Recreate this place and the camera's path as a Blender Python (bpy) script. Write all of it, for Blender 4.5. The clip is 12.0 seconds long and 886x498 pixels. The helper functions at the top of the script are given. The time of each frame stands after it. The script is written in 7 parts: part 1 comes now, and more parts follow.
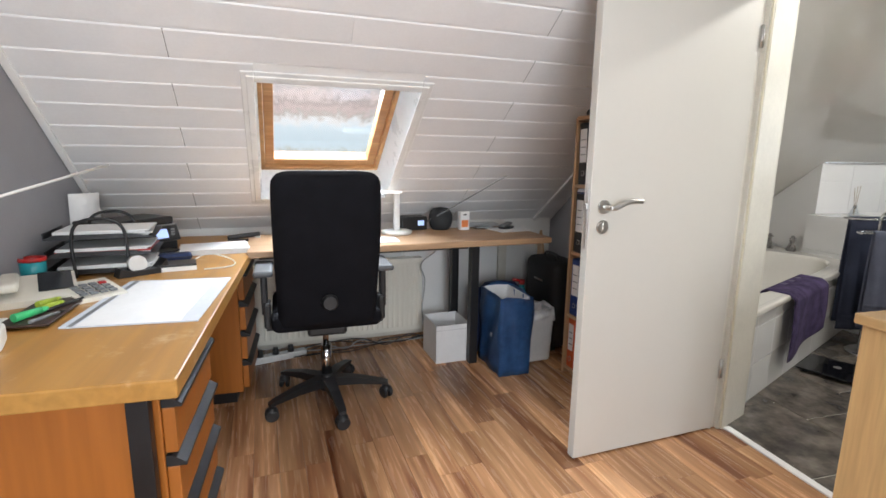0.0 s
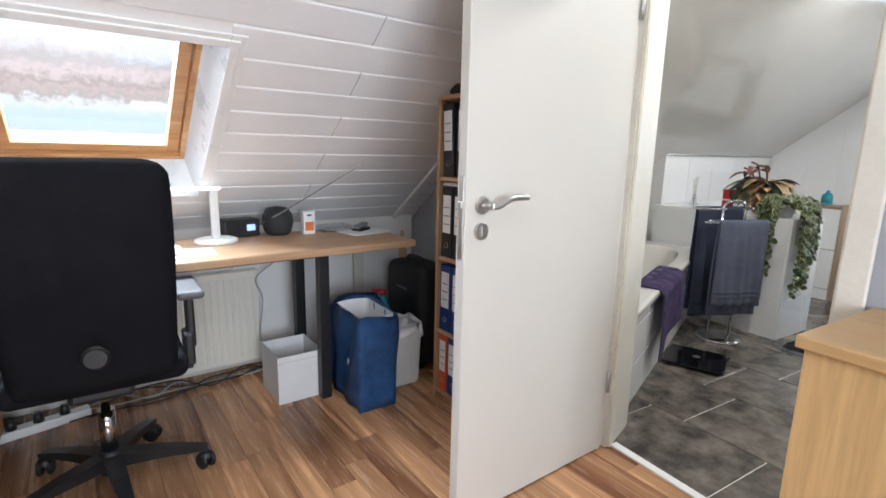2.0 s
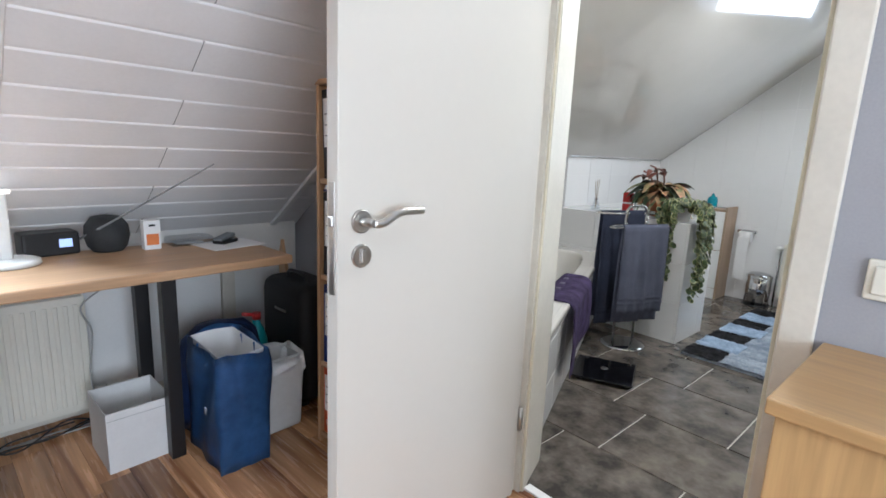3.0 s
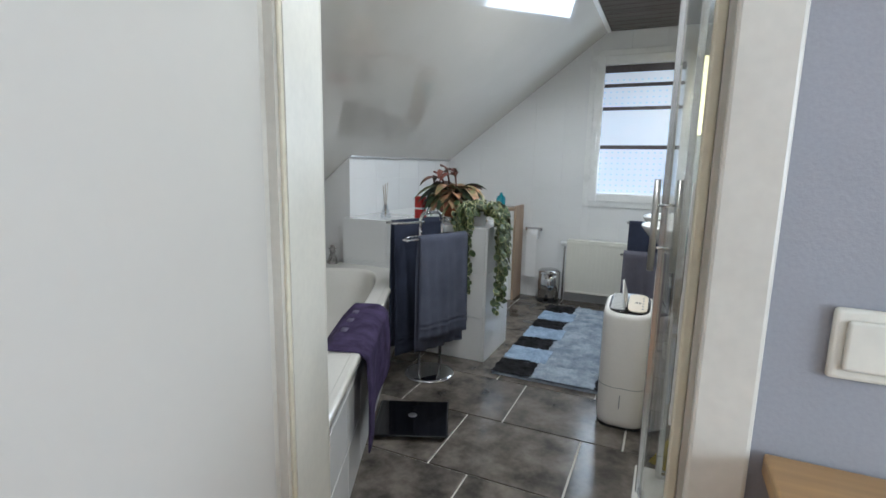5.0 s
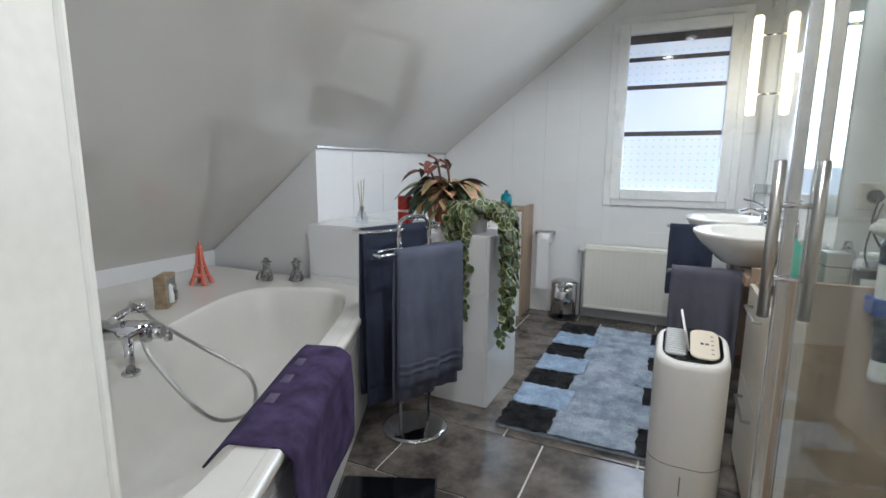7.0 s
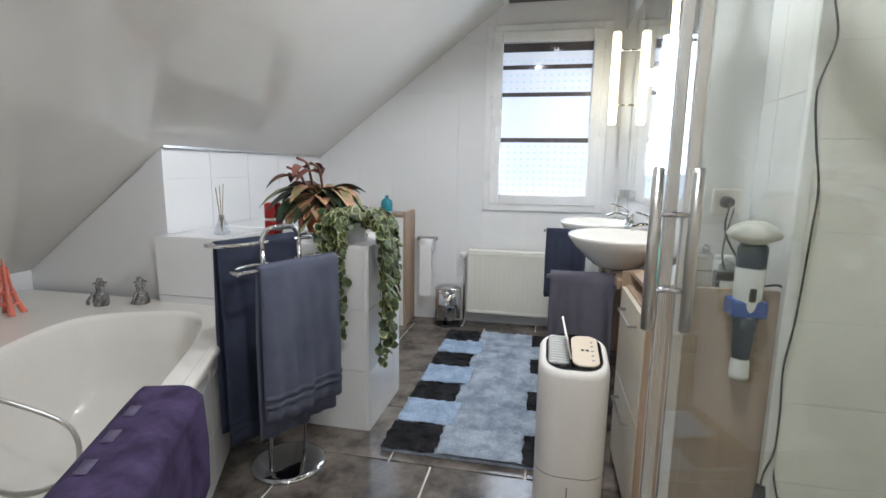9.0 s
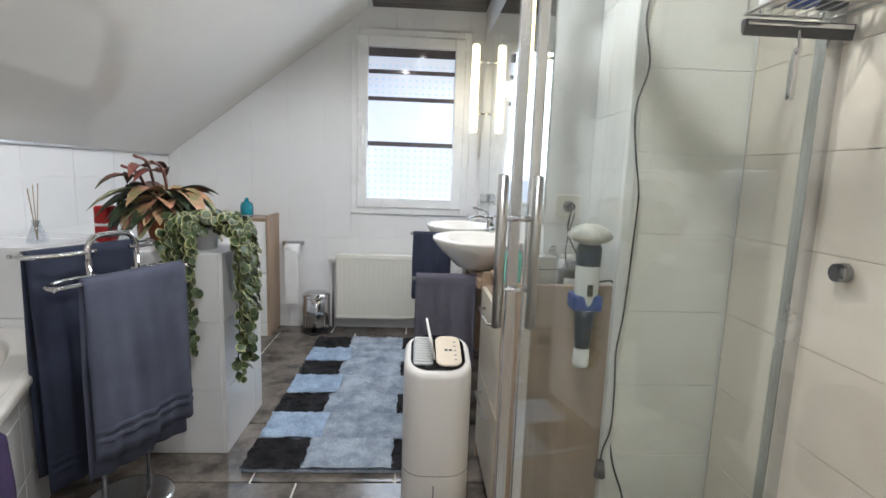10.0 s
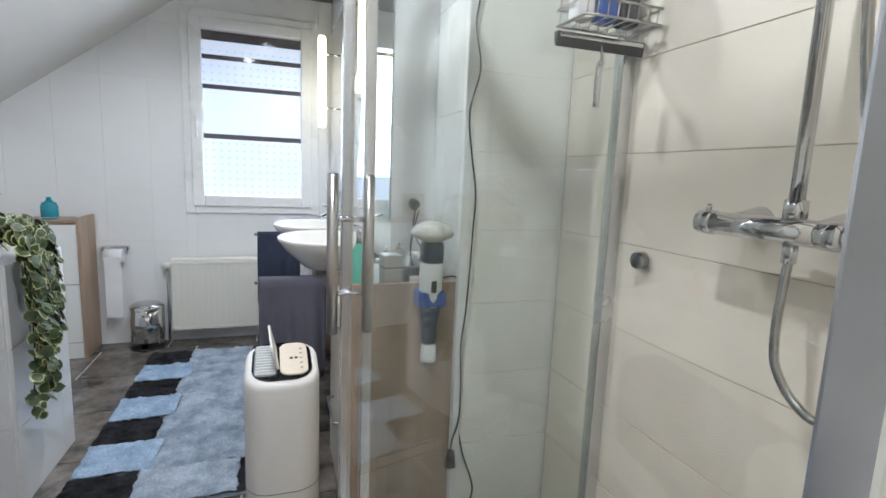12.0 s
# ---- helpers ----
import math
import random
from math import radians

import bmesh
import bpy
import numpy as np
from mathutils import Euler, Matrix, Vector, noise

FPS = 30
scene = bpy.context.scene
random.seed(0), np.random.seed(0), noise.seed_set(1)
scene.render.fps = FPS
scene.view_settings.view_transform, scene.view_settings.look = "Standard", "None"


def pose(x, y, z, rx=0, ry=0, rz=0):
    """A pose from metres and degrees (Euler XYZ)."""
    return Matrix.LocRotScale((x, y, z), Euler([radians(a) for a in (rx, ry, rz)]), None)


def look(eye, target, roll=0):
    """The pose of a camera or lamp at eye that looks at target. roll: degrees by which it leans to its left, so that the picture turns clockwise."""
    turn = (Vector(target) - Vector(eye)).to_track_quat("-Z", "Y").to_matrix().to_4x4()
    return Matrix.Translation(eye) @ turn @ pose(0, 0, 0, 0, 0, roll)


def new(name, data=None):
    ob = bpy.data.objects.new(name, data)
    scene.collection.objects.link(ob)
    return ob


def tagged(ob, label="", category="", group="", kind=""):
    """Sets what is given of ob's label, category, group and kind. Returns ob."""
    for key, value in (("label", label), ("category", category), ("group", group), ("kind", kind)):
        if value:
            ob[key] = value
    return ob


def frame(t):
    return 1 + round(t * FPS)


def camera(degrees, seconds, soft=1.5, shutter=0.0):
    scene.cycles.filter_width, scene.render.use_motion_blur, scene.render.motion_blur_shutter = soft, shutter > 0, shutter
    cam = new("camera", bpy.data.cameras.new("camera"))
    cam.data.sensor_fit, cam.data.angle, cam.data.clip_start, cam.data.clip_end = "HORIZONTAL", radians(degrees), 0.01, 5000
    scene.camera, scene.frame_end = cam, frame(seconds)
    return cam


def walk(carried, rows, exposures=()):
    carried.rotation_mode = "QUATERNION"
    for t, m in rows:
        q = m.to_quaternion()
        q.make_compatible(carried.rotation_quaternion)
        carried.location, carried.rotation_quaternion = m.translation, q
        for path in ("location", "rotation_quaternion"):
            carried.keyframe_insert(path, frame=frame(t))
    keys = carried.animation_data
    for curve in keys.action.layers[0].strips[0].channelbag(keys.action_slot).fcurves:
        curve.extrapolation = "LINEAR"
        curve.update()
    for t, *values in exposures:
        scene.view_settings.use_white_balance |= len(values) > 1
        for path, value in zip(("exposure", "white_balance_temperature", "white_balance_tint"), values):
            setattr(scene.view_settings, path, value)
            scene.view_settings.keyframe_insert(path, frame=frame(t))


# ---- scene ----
cam = camera(83.8, 12.0, soft=1.6)
PATH = [
    (0, (0.442, 0.276, 1.224), (0.958, 2.173, 0.855), 0.8),
    (0.5, (0.453, 0.313, 1.202), (1.021, 2.195, 0.835), 0.8),
    (1, (0.494, 0.437, 1.207), (1.219, 2.26, 0.816), 1.0),
    (1.5, (0.54, 0.593, 1.205), (1.45, 2.329, 0.806), 1.1),
    (2, (0.661, 0.739, 1.195), (1.688, 2.411, 0.81), 1.3),
    (2.5, (0.798, 0.874, 1.19), (1.941, 2.472, 0.816), 1.3),
    (3, (0.921, 1.003, 1.199), (2.251, 2.446, 0.817), 2.5),
    (3.5, (1.023, 1.137, 1.189), (2.568, 2.352, 0.821), 2.6),
    (3.7, (1.064, 1.171, 1.184), (2.666, 2.312, 0.822), 2.6),
    (5.5, (1.725, 1.383, 1.175), (3.555, 2.118, 0.841), 0.8),
    (6, (1.893, 1.459, 1.16), (3.74, 2.152, 0.827), 0.9),
    (6.5, (2.063, 1.498, 1.128), (3.876, 2.276, 0.795), 0.8),
    (6.7, (2.11, 1.507, 1.134), (3.897, 2.34, 0.794), 0.4),
    (8.3, (2.297, 1.581, 1.133), (4.121, 2.327, 0.793), 0.4),
    (8.5, (2.297, 1.579, 1.135), (4.158, 2.231, 0.799), 0.6),
    (9, (2.319, 1.546, 1.136), (4.253, 1.941, 0.817), 0.9),
    (9.5, (2.327, 1.534, 1.138), (4.298, 1.674, 0.83), 1.7),
    (10, (2.331, 1.512, 1.14), (4.306, 1.404, 0.845), 2.0),
    (10.5, (2.353, 1.492, 1.138), (4.306, 1.173, 0.851), 2.4),
    (11, (2.358, 1.472, 1.142), (4.272, 0.965, 0.858), 2.7),
    (11.5, (2.368, 1.45, 1.138), (4.253, 0.846, 0.855), 2.5),
    (12, (2.351, 1.452, 1.147), (4.221, 0.806, 0.857), 2.3),
]
EXPOSURES = [(0.0, 0.03, 6350, 9), (1.0, 0.08, 6250, 9), (2.0, 0.25, 6000, 9), (3.0, 0.18, 5800, 8), (3.7, 0.08, 5750, 7), (5.5, -0.17, 5600, 5), (6.7, -0.02, 5650, 7), (8.5, 0.25, 5800, 9), (10.0, 0.22, 5900, 10), (12.0, 0.25, 5600, 9)]
walk(cam, [(t, look(eye, target, roll)) for t, eye, target, roll in PATH], EXPOSURES)

# ---- light ----
world = bpy.data.worlds.new("world")
scene.world = world
world.use_nodes = True
wn = world.node_tree
sky = wn.nodes.new("ShaderNodeTexSky")
sky.sky_type, sky.sun_disc, sky.sun_elevation, sky.sun_rotation = "NISHITA", False, radians(30), radians(150)
bgn = wn.nodes["Background"]
bgn.inputs["Strength"].default_value = 0.15
wn.links.new(sky.outputs[0], bgn.inputs["Color"])


def area(name, m, sx, sy, watts, color=(1, 1, 1)):
    d = bpy.data.lights.new(name, "AREA")
    d.shape, d.size, d.size_y, d.energy, d.color = "RECTANGLE", sx, sy, watts, color
    ob = new(name, d)
    ob.matrix_world = m
    return ob


def sun(name, m, strength, angle, color):
    d = bpy.data.lights.new(name, "SUN")
    d.energy, d.angle, d.color = strength, radians(angle), color
    ob = new(name, d)
    ob.matrix_world = m
    return ob


def bulb(name, p, watts, radius, color=(1, 1, 1)):
    d = bpy.data.lights.new(name, "POINT")
    d.energy, d.shadow_soft_size, d.color = watts, radius, color
    ob = new(name, d)
    ob.location = p
    return ob


sun("sun", look((2, 8, 9), (1, 1, 0)), 0.8, 15, (1, 0.96, 0.9))
# the office stands a little askew to the bathroom: its frame has u along the window wall, v towards it
ASKEW = 4.8
OFF = pose(2.2, 1.95, 0, 0, 0, ASKEW)


def at_office(u, v, z=0, turn=0):
    return OFF @ pose(u, v, z, 0, 0, turn)


area("skylight_daylight", OFF @ look((-1.57, 1.45, 1.75), (-1.57, 0.95, 1.0)), 0.6, 0.62, 62, (0.86, 0.93, 1.0))
area("office_window_daylight", OFF @ look((-1.75, -3.05, 1.3), (-1.3, 1.0, 0.7)), 1.4, 1.1, 70, (0.92, 0.96, 1.0))
bulb("office_lamp_light", OFF @ Vector((-1.75, -1.05, 2.12)), 16, 0.12, (1.0, 0.93, 0.82))
area("bath_window_daylight", look((5.84, 1.575, 1.48), (3.6, 1.6, 0.9)), 0.58, 1.0, 9, (0.88, 0.94, 1.0))


def beam(name, p, watts, radius, color, angle=130):
    # recessed downlight: a wide soft-edged beam straight down
    d = bpy.data.lights.new(name, "SPOT")
    d.energy, d.shadow_soft_size, d.color, d.spot_size, d.spot_blend = watts, radius, color, radians(angle), 0.4
    ob = new(name, d)
    ob.location = p
    return ob


SPOTS = ((2.88, 1.49), (4.0, 1.68), (4.6, 1.5))
WARM = (1.0, 0.96, 0.90)
beam("bath_spot_light", (2.88, 1.49, 2.225), 40, 0.022, WARM, 164)
beam("bath_spot_light", (4.0, 1.68, 2.225), 33, 0.03, WARM, 164)
beam("bath_spot_light", (4.6, 1.5, 2.225), 20, 0.03, WARM, 160)

# ---- materials ----


def mat(name, color, rough=0.5, metal=0.0, var=0.08, scale=6.0, fine=60.0, bump=0.05, stretch=(1, 1, 1), color2=None, spec=0.5, coat=0.0, isl=False, objrand=0.0, rvar=1.0):
    """A surface with two scales of variation: broad patches and fine grain."""
    m = bpy.data.materials.new(name)
    m.use_nodes = True
    t = m.node_tree
    b = t.nodes["Principled BSDF"]
    b.inputs["Roughness"].default_value = rough
    b.inputs["Metallic"].default_value = metal
    b.inputs["Specular IOR Level"].default_value = spec
    b.inputs["Coat Weight"].default_value = coat
    b.inputs["Coat Roughness"].default_value = 0.06
    tc = t.nodes.new("ShaderNodeTexCoord")
    mp = t.nodes.new("ShaderNodeMapping")
    mp.inputs["Scale"].default_value = stretch
    t.links.new(tc.outputs["Object"], mp.inputs["Vector"])
    src = mp.outputs["Vector"]
    if isl or objrand:
        ng = t.nodes.new("ShaderNodeNewGeometry") if isl else t.nodes.new("ShaderNodeObjectInfo")
        rnd = ng.outputs["Random Per Island"] if isl else ng.outputs["Random"]
        mul = t.nodes.new("ShaderNodeMath")
        mul.operation = "MULTIPLY"
        mul.inputs[1].default_value = 37.0
        t.links.new(rnd, mul.inputs[0])
        add = t.nodes.new("ShaderNodeVectorMath")
        add.operation = "ADD"
        t.links.new(src, add.inputs[0])
        t.links.new(mul.outputs[0], add.inputs[1])
        src = add.outputs[0]
    n1 = t.nodes.new("ShaderNodeTexNoise")
    n1.inputs["Scale"].default_value = scale
    n1.inputs["Detail"].default_value = 5
    n1.inputs["Roughness"].default_value = 0.6
    n2 = t.nodes.new("ShaderNodeTexNoise")
    n2.inputs["Scale"].default_value = fine
    n2.inputs["Detail"].default_value = 3
    t.links.new(src, n1.inputs["Vector"])
    t.links.new(src, n2.inputs["Vector"])
    ramp = t.nodes.new("ShaderNodeValToRGB")
    c2 = color2 or tuple(max(0, c * (1 - 3 * var)) for c in color)
    ramp.color_ramp.elements[0].position, ramp.color_ramp.elements[1].position = 0.35, 0.65
    ramp.color_ramp.elements[0].color = (*c2, 1)
    ramp.color_ramp.elements[1].color = (*color, 1)
    t.links.new(n1.outputs["Fac"], ramp.inputs["Fac"])
    mx = t.nodes.new("ShaderNodeMix")
    mx.data_type, mx.blend_type = "RGBA", "MULTIPLY"
    mx.inputs["Factor"].default_value = 1.0
    r2 = t.nodes.new("ShaderNodeMapRange")
    r2.inputs["From Min"].default_value, r2.inputs["From Max"].default_value = 0.3, 0.7
    r2.inputs["To Min"].default_value, r2.inputs["To Max"].default_value = 1 - var, 1 + var * 0.4
    t.links.new(n2.outputs["Fac"], r2.inputs["Value"])
    t.links.new(ramp.outputs["Color"], mx.inputs["A"])
    t.links.new(r2.outputs["Result"], mx.inputs["B"])
    out = mx.outputs["Result"]
    if objrand:
        hs = t.nodes.new("ShaderNodeHueSaturation")
        r3 = t.nodes.new("ShaderNodeMapRange")
        r3.inputs["To Min"].default_value, r3.inputs["To Max"].default_value = 1 - objrand, 1 + objrand
        t.links.new(rnd, r3.inputs["Value"])
        t.links.new(r3.outputs["Result"], hs.inputs["Value"])
        t.links.new(out, hs.inputs["Color"])
        out = hs.outputs["Color"]
    t.links.new(out, b.inputs["Base Color"])
    r4 = t.nodes.new("ShaderNodeMapRange")
    r4.inputs["To Min"].default_value, r4.inputs["To Max"].default_value = max(0.0, rough - 0.07 * rvar), min(1.0, rough + 0.09 * rvar)
    t.links.new(n1.outputs["Fac"], r4.inputs["Value"])
    t.links.new(r4.outputs["Result"], b.inputs["Roughness"])
    if bump:
        bp = t.nodes.new("ShaderNodeBump")
        bp.inputs["Strength"].default_value = bump
        bp.inputs["Distance"].default_value = 0.004
        t.links.new(n2.outputs["Fac"], bp.inputs["Height"])
        t.links.new(bp.outputs["Normal"], b.inputs["Normal"])
    return m


def wood(name, dark, light, axis="x", rough=0.45, fine=1.0, objrand=0.0, isl=False, contrast=0.5, coat=0.0, scuff=0.0):
    """Streaky grain along one axis."""
    m = bpy.data.materials.new(name)
    m.use_nodes = True
    t = m.node_tree
    b = t.nodes["Principled BSDF"]
    b.inputs["Coat Weight"].default_value = coat
    b.inputs["Coat Roughness"].default_value = 0.12
    tc = t.nodes.new("ShaderNodeTexCoord")
    mp = t.nodes.new("ShaderNodeMapping")
    s = {"x": (0.6, 11, 11), "y": (11, 0.6, 11), "z": (11, 11, 0.6)}[axis]
    mp.inputs["Scale"].default_value = tuple(q * fine for q in s)
    t.links.new(tc.outputs["Object"], mp.inputs["Vector"])
    src = mp.outputs["Vector"]
    ng = t.nodes.new("ShaderNodeNewGeometry") if isl else t.nodes.new("ShaderNodeObjectInfo")
    rnd = ng.outputs["Random Per Island"] if isl else ng.outputs["Random"]
    mul = t.nodes.new("ShaderNodeMath")
    mul.operation = "MULTIPLY"
    mul.inputs[1].default_value = 53.0
    t.links.new(rnd, mul.inputs[0])
    add = t.nodes.new("ShaderNodeVectorMath")
    add.operation = "ADD"
    t.links.new(src, add.inputs[0])
    t.links.new(mul.outputs[0], add.inputs[1])
    n1 = t.nodes.new("ShaderNodeTexNoise")
    n1.inputs["Scale"].default_value = 1.0
    n1.inputs["Detail"].default_value = 6
    n1.inputs["Distortion"].default_value = 0.9
    n2 = t.nodes.new("ShaderNodeTexNoise")
    n2.inputs["Scale"].default_value = 9.0
    n2.inputs["Detail"].default_value = 4
    for n in (n1, n2):
        t.links.new(add.outputs[0], n.inputs["Vector"])
    ramp = t.nodes.new("ShaderNodeValToRGB")
    e = ramp.color_ramp.elements
    e[0].position, e[1].position = 0.5 - contrast * 0.4, 0.5 + contrast * 0.4
    e[0].color, e[1].color = (*dark, 1), (*light, 1)
    t.links.new(n1.outputs["Fac"], ramp.inputs["Fac"])
    mx = t.nodes.new("ShaderNodeMix")
    mx.data_type, mx.blend_type = "RGBA", "MULTIPLY"
    mx.inputs["Factor"].default_value = 1.0
    r2 = t.nodes.new("ShaderNodeMapRange")
    r2.inputs["From Min"].default_value, r2.inputs["From Max"].default_value = 0.3, 0.7
    r2.inputs["To Min"].default_value, r2.inputs["To Max"].default_value = 0.8, 1.06
    t.links.new(n2.outputs["Fac"], r2.inputs["Value"])
    t.links.new(ramp.outputs["Color"], mx.inputs["A"])
    t.links.new(r2.outputs["Result"], mx.inputs["B"])
    hs = t.nodes.new("ShaderNodeHueSaturation")
    r3 = t.nodes.new("ShaderNodeMapRange")
    r3.inputs["To Min"].default_value, r3.inputs["To Max"].default_value = 1 - objrand, 1 + objrand
    t.links.new(rnd, r3.inputs["Value"])
    t.links.new(r3.outputs["Result"], hs.inputs["Value"])
    t.links.new(mx.outputs["Result"], hs.inputs["Color"])
    colour = hs.outputs["Color"]
    if scuff:
        n3 = t.nodes.new("ShaderNodeTexNoise")
        n3.inputs["Scale"].default_value, n3.inputs["Detail"].default_value, n3.inputs["Roughness"].default_value = 4.5, 9, 0.72
        t.links.new(tc.outputs["Object"], n3.inputs["Vector"])
        r5 = t.nodes.new("ShaderNodeMapRange")
        r5.inputs["From Min"].default_value, r5.inputs["From Max"].default_value = 0.54, 0.68
        r5.inputs["To Max"].default_value = scuff
        t.links.new(n3.outputs["Fac"], r5.inputs["Value"])
        mx2 = t.nodes.new("ShaderNodeMix")
        mx2.data_type = "RGBA"
        mx2.inputs["B"].default_value = (0.66, 0.52, 0.34, 1)
        t.links.new(r5.outputs["Result"], mx2.inputs["Factor"])
        t.links.new(colour, mx2.inputs["A"])
        colour = mx2.outputs["Result"]
    t.links.new(colour, b.inputs["Base Color"])
    r4 = t.nodes.new("ShaderNodeMapRange")
    r4.inputs["To Min"].default_value, r4.inputs["To Max"].default_value = max(0.02, rough - 0.08), rough + 0.1
    t.links.new(n2.outputs["Fac"], r4.inputs["Value"])
    t.links.new(r4.outputs["Result"], b.inputs["Roughness"])
    bp = t.nodes.new("ShaderNodeBump")
    bp.inputs["Strength"].default_value = 0.06
    bp.inputs["Distance"].default_value = 0.002
    t.links.new(n2.outputs["Fac"], bp.inputs["Height"])
    t.links.new(bp.outputs["Normal"], b.inputs["Normal"])
    return m


def glow(name, color, strength):
    m = bpy.data.materials.new(name)
    m.use_nodes = True
    b = m.node_tree.nodes["Principled BSDF"]
    b.inputs["Base Color"].default_value = (*color, 1)
    b.inputs["Emission Color"].default_value = (*color, 1)
    b.inputs["Emission Strength"].default_value = strength
    return m


def glassy(name, color, rough=0.02, ior=1.45, thin=True, gloss=0.055):
    """Clear glass sheet: mostly passes light straight on, with a real gloss."""
    m = bpy.data.materials.new(name)
    m.use_nodes = True
    t = m.node_tree
    b = t.nodes["Principled BSDF"]
    if thin:
        t.nodes.remove(b)
        tr = t.nodes.new("ShaderNodeBsdfTransparent")
        tr.inputs["Color"].default_value = (*color, 1)
        gl = t.nodes.new("ShaderNodeBsdfGlossy")
        gl.inputs["Roughness"].default_value = rough
        lw = t.nodes.new("ShaderNodeLayerWeight")
        lw.inputs["Blend"].default_value = 0.5
        pw = t.nodes.new("ShaderNodeMath")
        pw.operation = "POWER"
        pw.inputs[1].default_value = 4.0
        t.links.new(lw.outputs["Facing"], pw.inputs[0])
        fr = t.nodes.new("ShaderNodeMath")
        fr.operation = "MULTIPLY_ADD"
        fr.inputs[1].default_value, fr.inputs[2].default_value = 0.36, gloss
        fr.use_clamp = True
        t.links.new(pw.outputs[0], fr.inputs[0])
        mix = t.nodes.new("ShaderNodeMixShader")
        t.links.new(fr.outputs[0], mix.inputs[0])
        t.links.new(tr.outputs[0], mix.inputs[1])
        t.links.new(gl.outputs[0], mix.inputs[2])
        t.links.new(mix.outputs[0], t.nodes["Material Output"].inputs["Surface"])
    else:
        b.inputs["Base Color"].default_value = (*color, 1)
        b.inputs["Roughness"].default_value = rough
        b.inputs["Transmission Weight"].default_value = 1.0
        b.inputs["IOR"].default_value = ior
    return m


M = {}
M["panel"] = mat("white_panel_boards", (0.83, 0.83, 0.84), 0.42, var=0.02, scale=2.5, fine=90, bump=0.02, isl=True)
M["panel_gap"] = mat("white_groove_strip", (0.90, 0.90, 0.90), 0.5, var=0.02)
M["joint_dark"] = mat("board_end_shadow_gap", (0.2, 0.2, 0.2), 0.8, var=0.02)
M["grey_wall"] = mat("grey_blue_wall_paint", (0.345, 0.35, 0.378), 0.8, var=0.04, scale=1.8, fine=180, bump=0.12)
M["white_wall"] = mat("white_wall_paint", (0.78, 0.78, 0.76), 0.75, var=0.03, scale=2, fine=150, bump=0.1)
M["ceiling_white"] = mat("white_ceiling_paint", (0.8, 0.8, 0.79), 0.8, var=0.02, scale=2, fine=120, bump=0.06)
M["gloss_slope"] = mat("cream_gloss_ceiling_film", (0.66, 0.64, 0.60), 0.03, var=0.02, scale=1.2, fine=4, bump=0.012, spec=1.0, coat=0.6, rvar=0.2)
M["dark_ceiling"] = mat("dark_brown_gloss_panels", (0.035, 0.022, 0.018), 0.12, var=0.1, scale=3, bump=0.0, isl=True)
M["laminate"] = wood("acacia_laminate_planks", (0.15, 0.05, 0.021), (0.70, 0.395, 0.20), "y", 0.25, 0.8, objrand=0.25, contrast=0.5)
M["slate"] = mat("slate_grey_floor_tile", (0.20, 0.172, 0.145), 0.17, var=0.14, scale=7, fine=38, bump=0.10, color2=(0.055, 0.048, 0.042), objrand=0.14)
M["floor_joint"] = mat("pale_floor_grout", (0.74, 0.70, 0.63), 0.8, var=0.06, fine=120)
M["white_tile"] = mat("white_glossy_wall_tile", (0.78, 0.78, 0.78), 0.05, var=0.008, scale=2.5, fine=14, bump=0.02, objrand=0.012, rvar=0.25)
M["grout"] = mat("white_grout", (0.80, 0.80, 0.79), 0.7, var=0.02, fine=120)
M["beige_tile"] = mat("beige_marbled_wall_tile", (0.82, 0.75, 0.65), 0.10, var=0.03, scale=5, fine=16, bump=0.03, color2=(0.75, 0.68, 0.58), objrand=0.03, rvar=0.4)
# beige tile again, paler: brightness behind the shower glass is put into its colour
M["beige_tile_bright"] = mat("beige_marbled_wall_tile_bright", (0.85, 0.83, 0.78), 0.10, var=0.03, scale=5, fine=16, bump=0.03, color2=(0.79, 0.765, 0.71), objrand=0.03, rvar=0.4)
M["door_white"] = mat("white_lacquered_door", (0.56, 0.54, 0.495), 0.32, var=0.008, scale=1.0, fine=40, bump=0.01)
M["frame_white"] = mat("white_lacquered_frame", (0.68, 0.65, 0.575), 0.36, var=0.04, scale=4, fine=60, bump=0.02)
M["seal_cream"] = mat("yellowed_rubber_seal", (0.73, 0.68, 0.53), 0.6, var=0.05)
M["pvc"] = mat("white_plastic_window_frame", (0.82, 0.82, 0.81), 0.28, var=0.02)
M["chrome"] = mat("chrome", (0.64, 0.64, 0.65), 0.06, 1.0, var=0.02, scale=9, rvar=0.4)
M["steel"] = mat("brushed_steel", (0.56, 0.55, 0.53), 0.3, 1.0, var=0.05, scale=9, fine=120)
M["alu"] = mat("matt_silver_profile", (0.66, 0.67, 0.68), 0.24, 1.0, var=0.008, scale=2, bump=0.0)
M["pine"] = wood("honey_pine_frame", (0.42, 0.20, 0.075), (0.62, 0.36, 0.16), "x", 0.4, 1.2)
M["black"] = mat("black_plastic", (0.018, 0.018, 0.02), 0.42, var=0.15, fine=150, bump=0.05)
M["black_metal"] = mat("black_powder_coat", (0.012, 0.012, 0.014), 0.4, var=0.15, fine=200, bump=0.08)
M["porcelain"] = mat("white_sanitary_enamel", (0.75, 0.725, 0.675), 0.08, var=0.015, scale=2, bump=0.0, coat=0.3)
M["rad"] = mat("cream_radiator_enamel", (0.76, 0.74, 0.66), 0.32, var=0.02, scale=2)
M["white_plastic"] = mat("white_plastic", (0.78, 0.78, 0.76), 0.35, var=0.03)
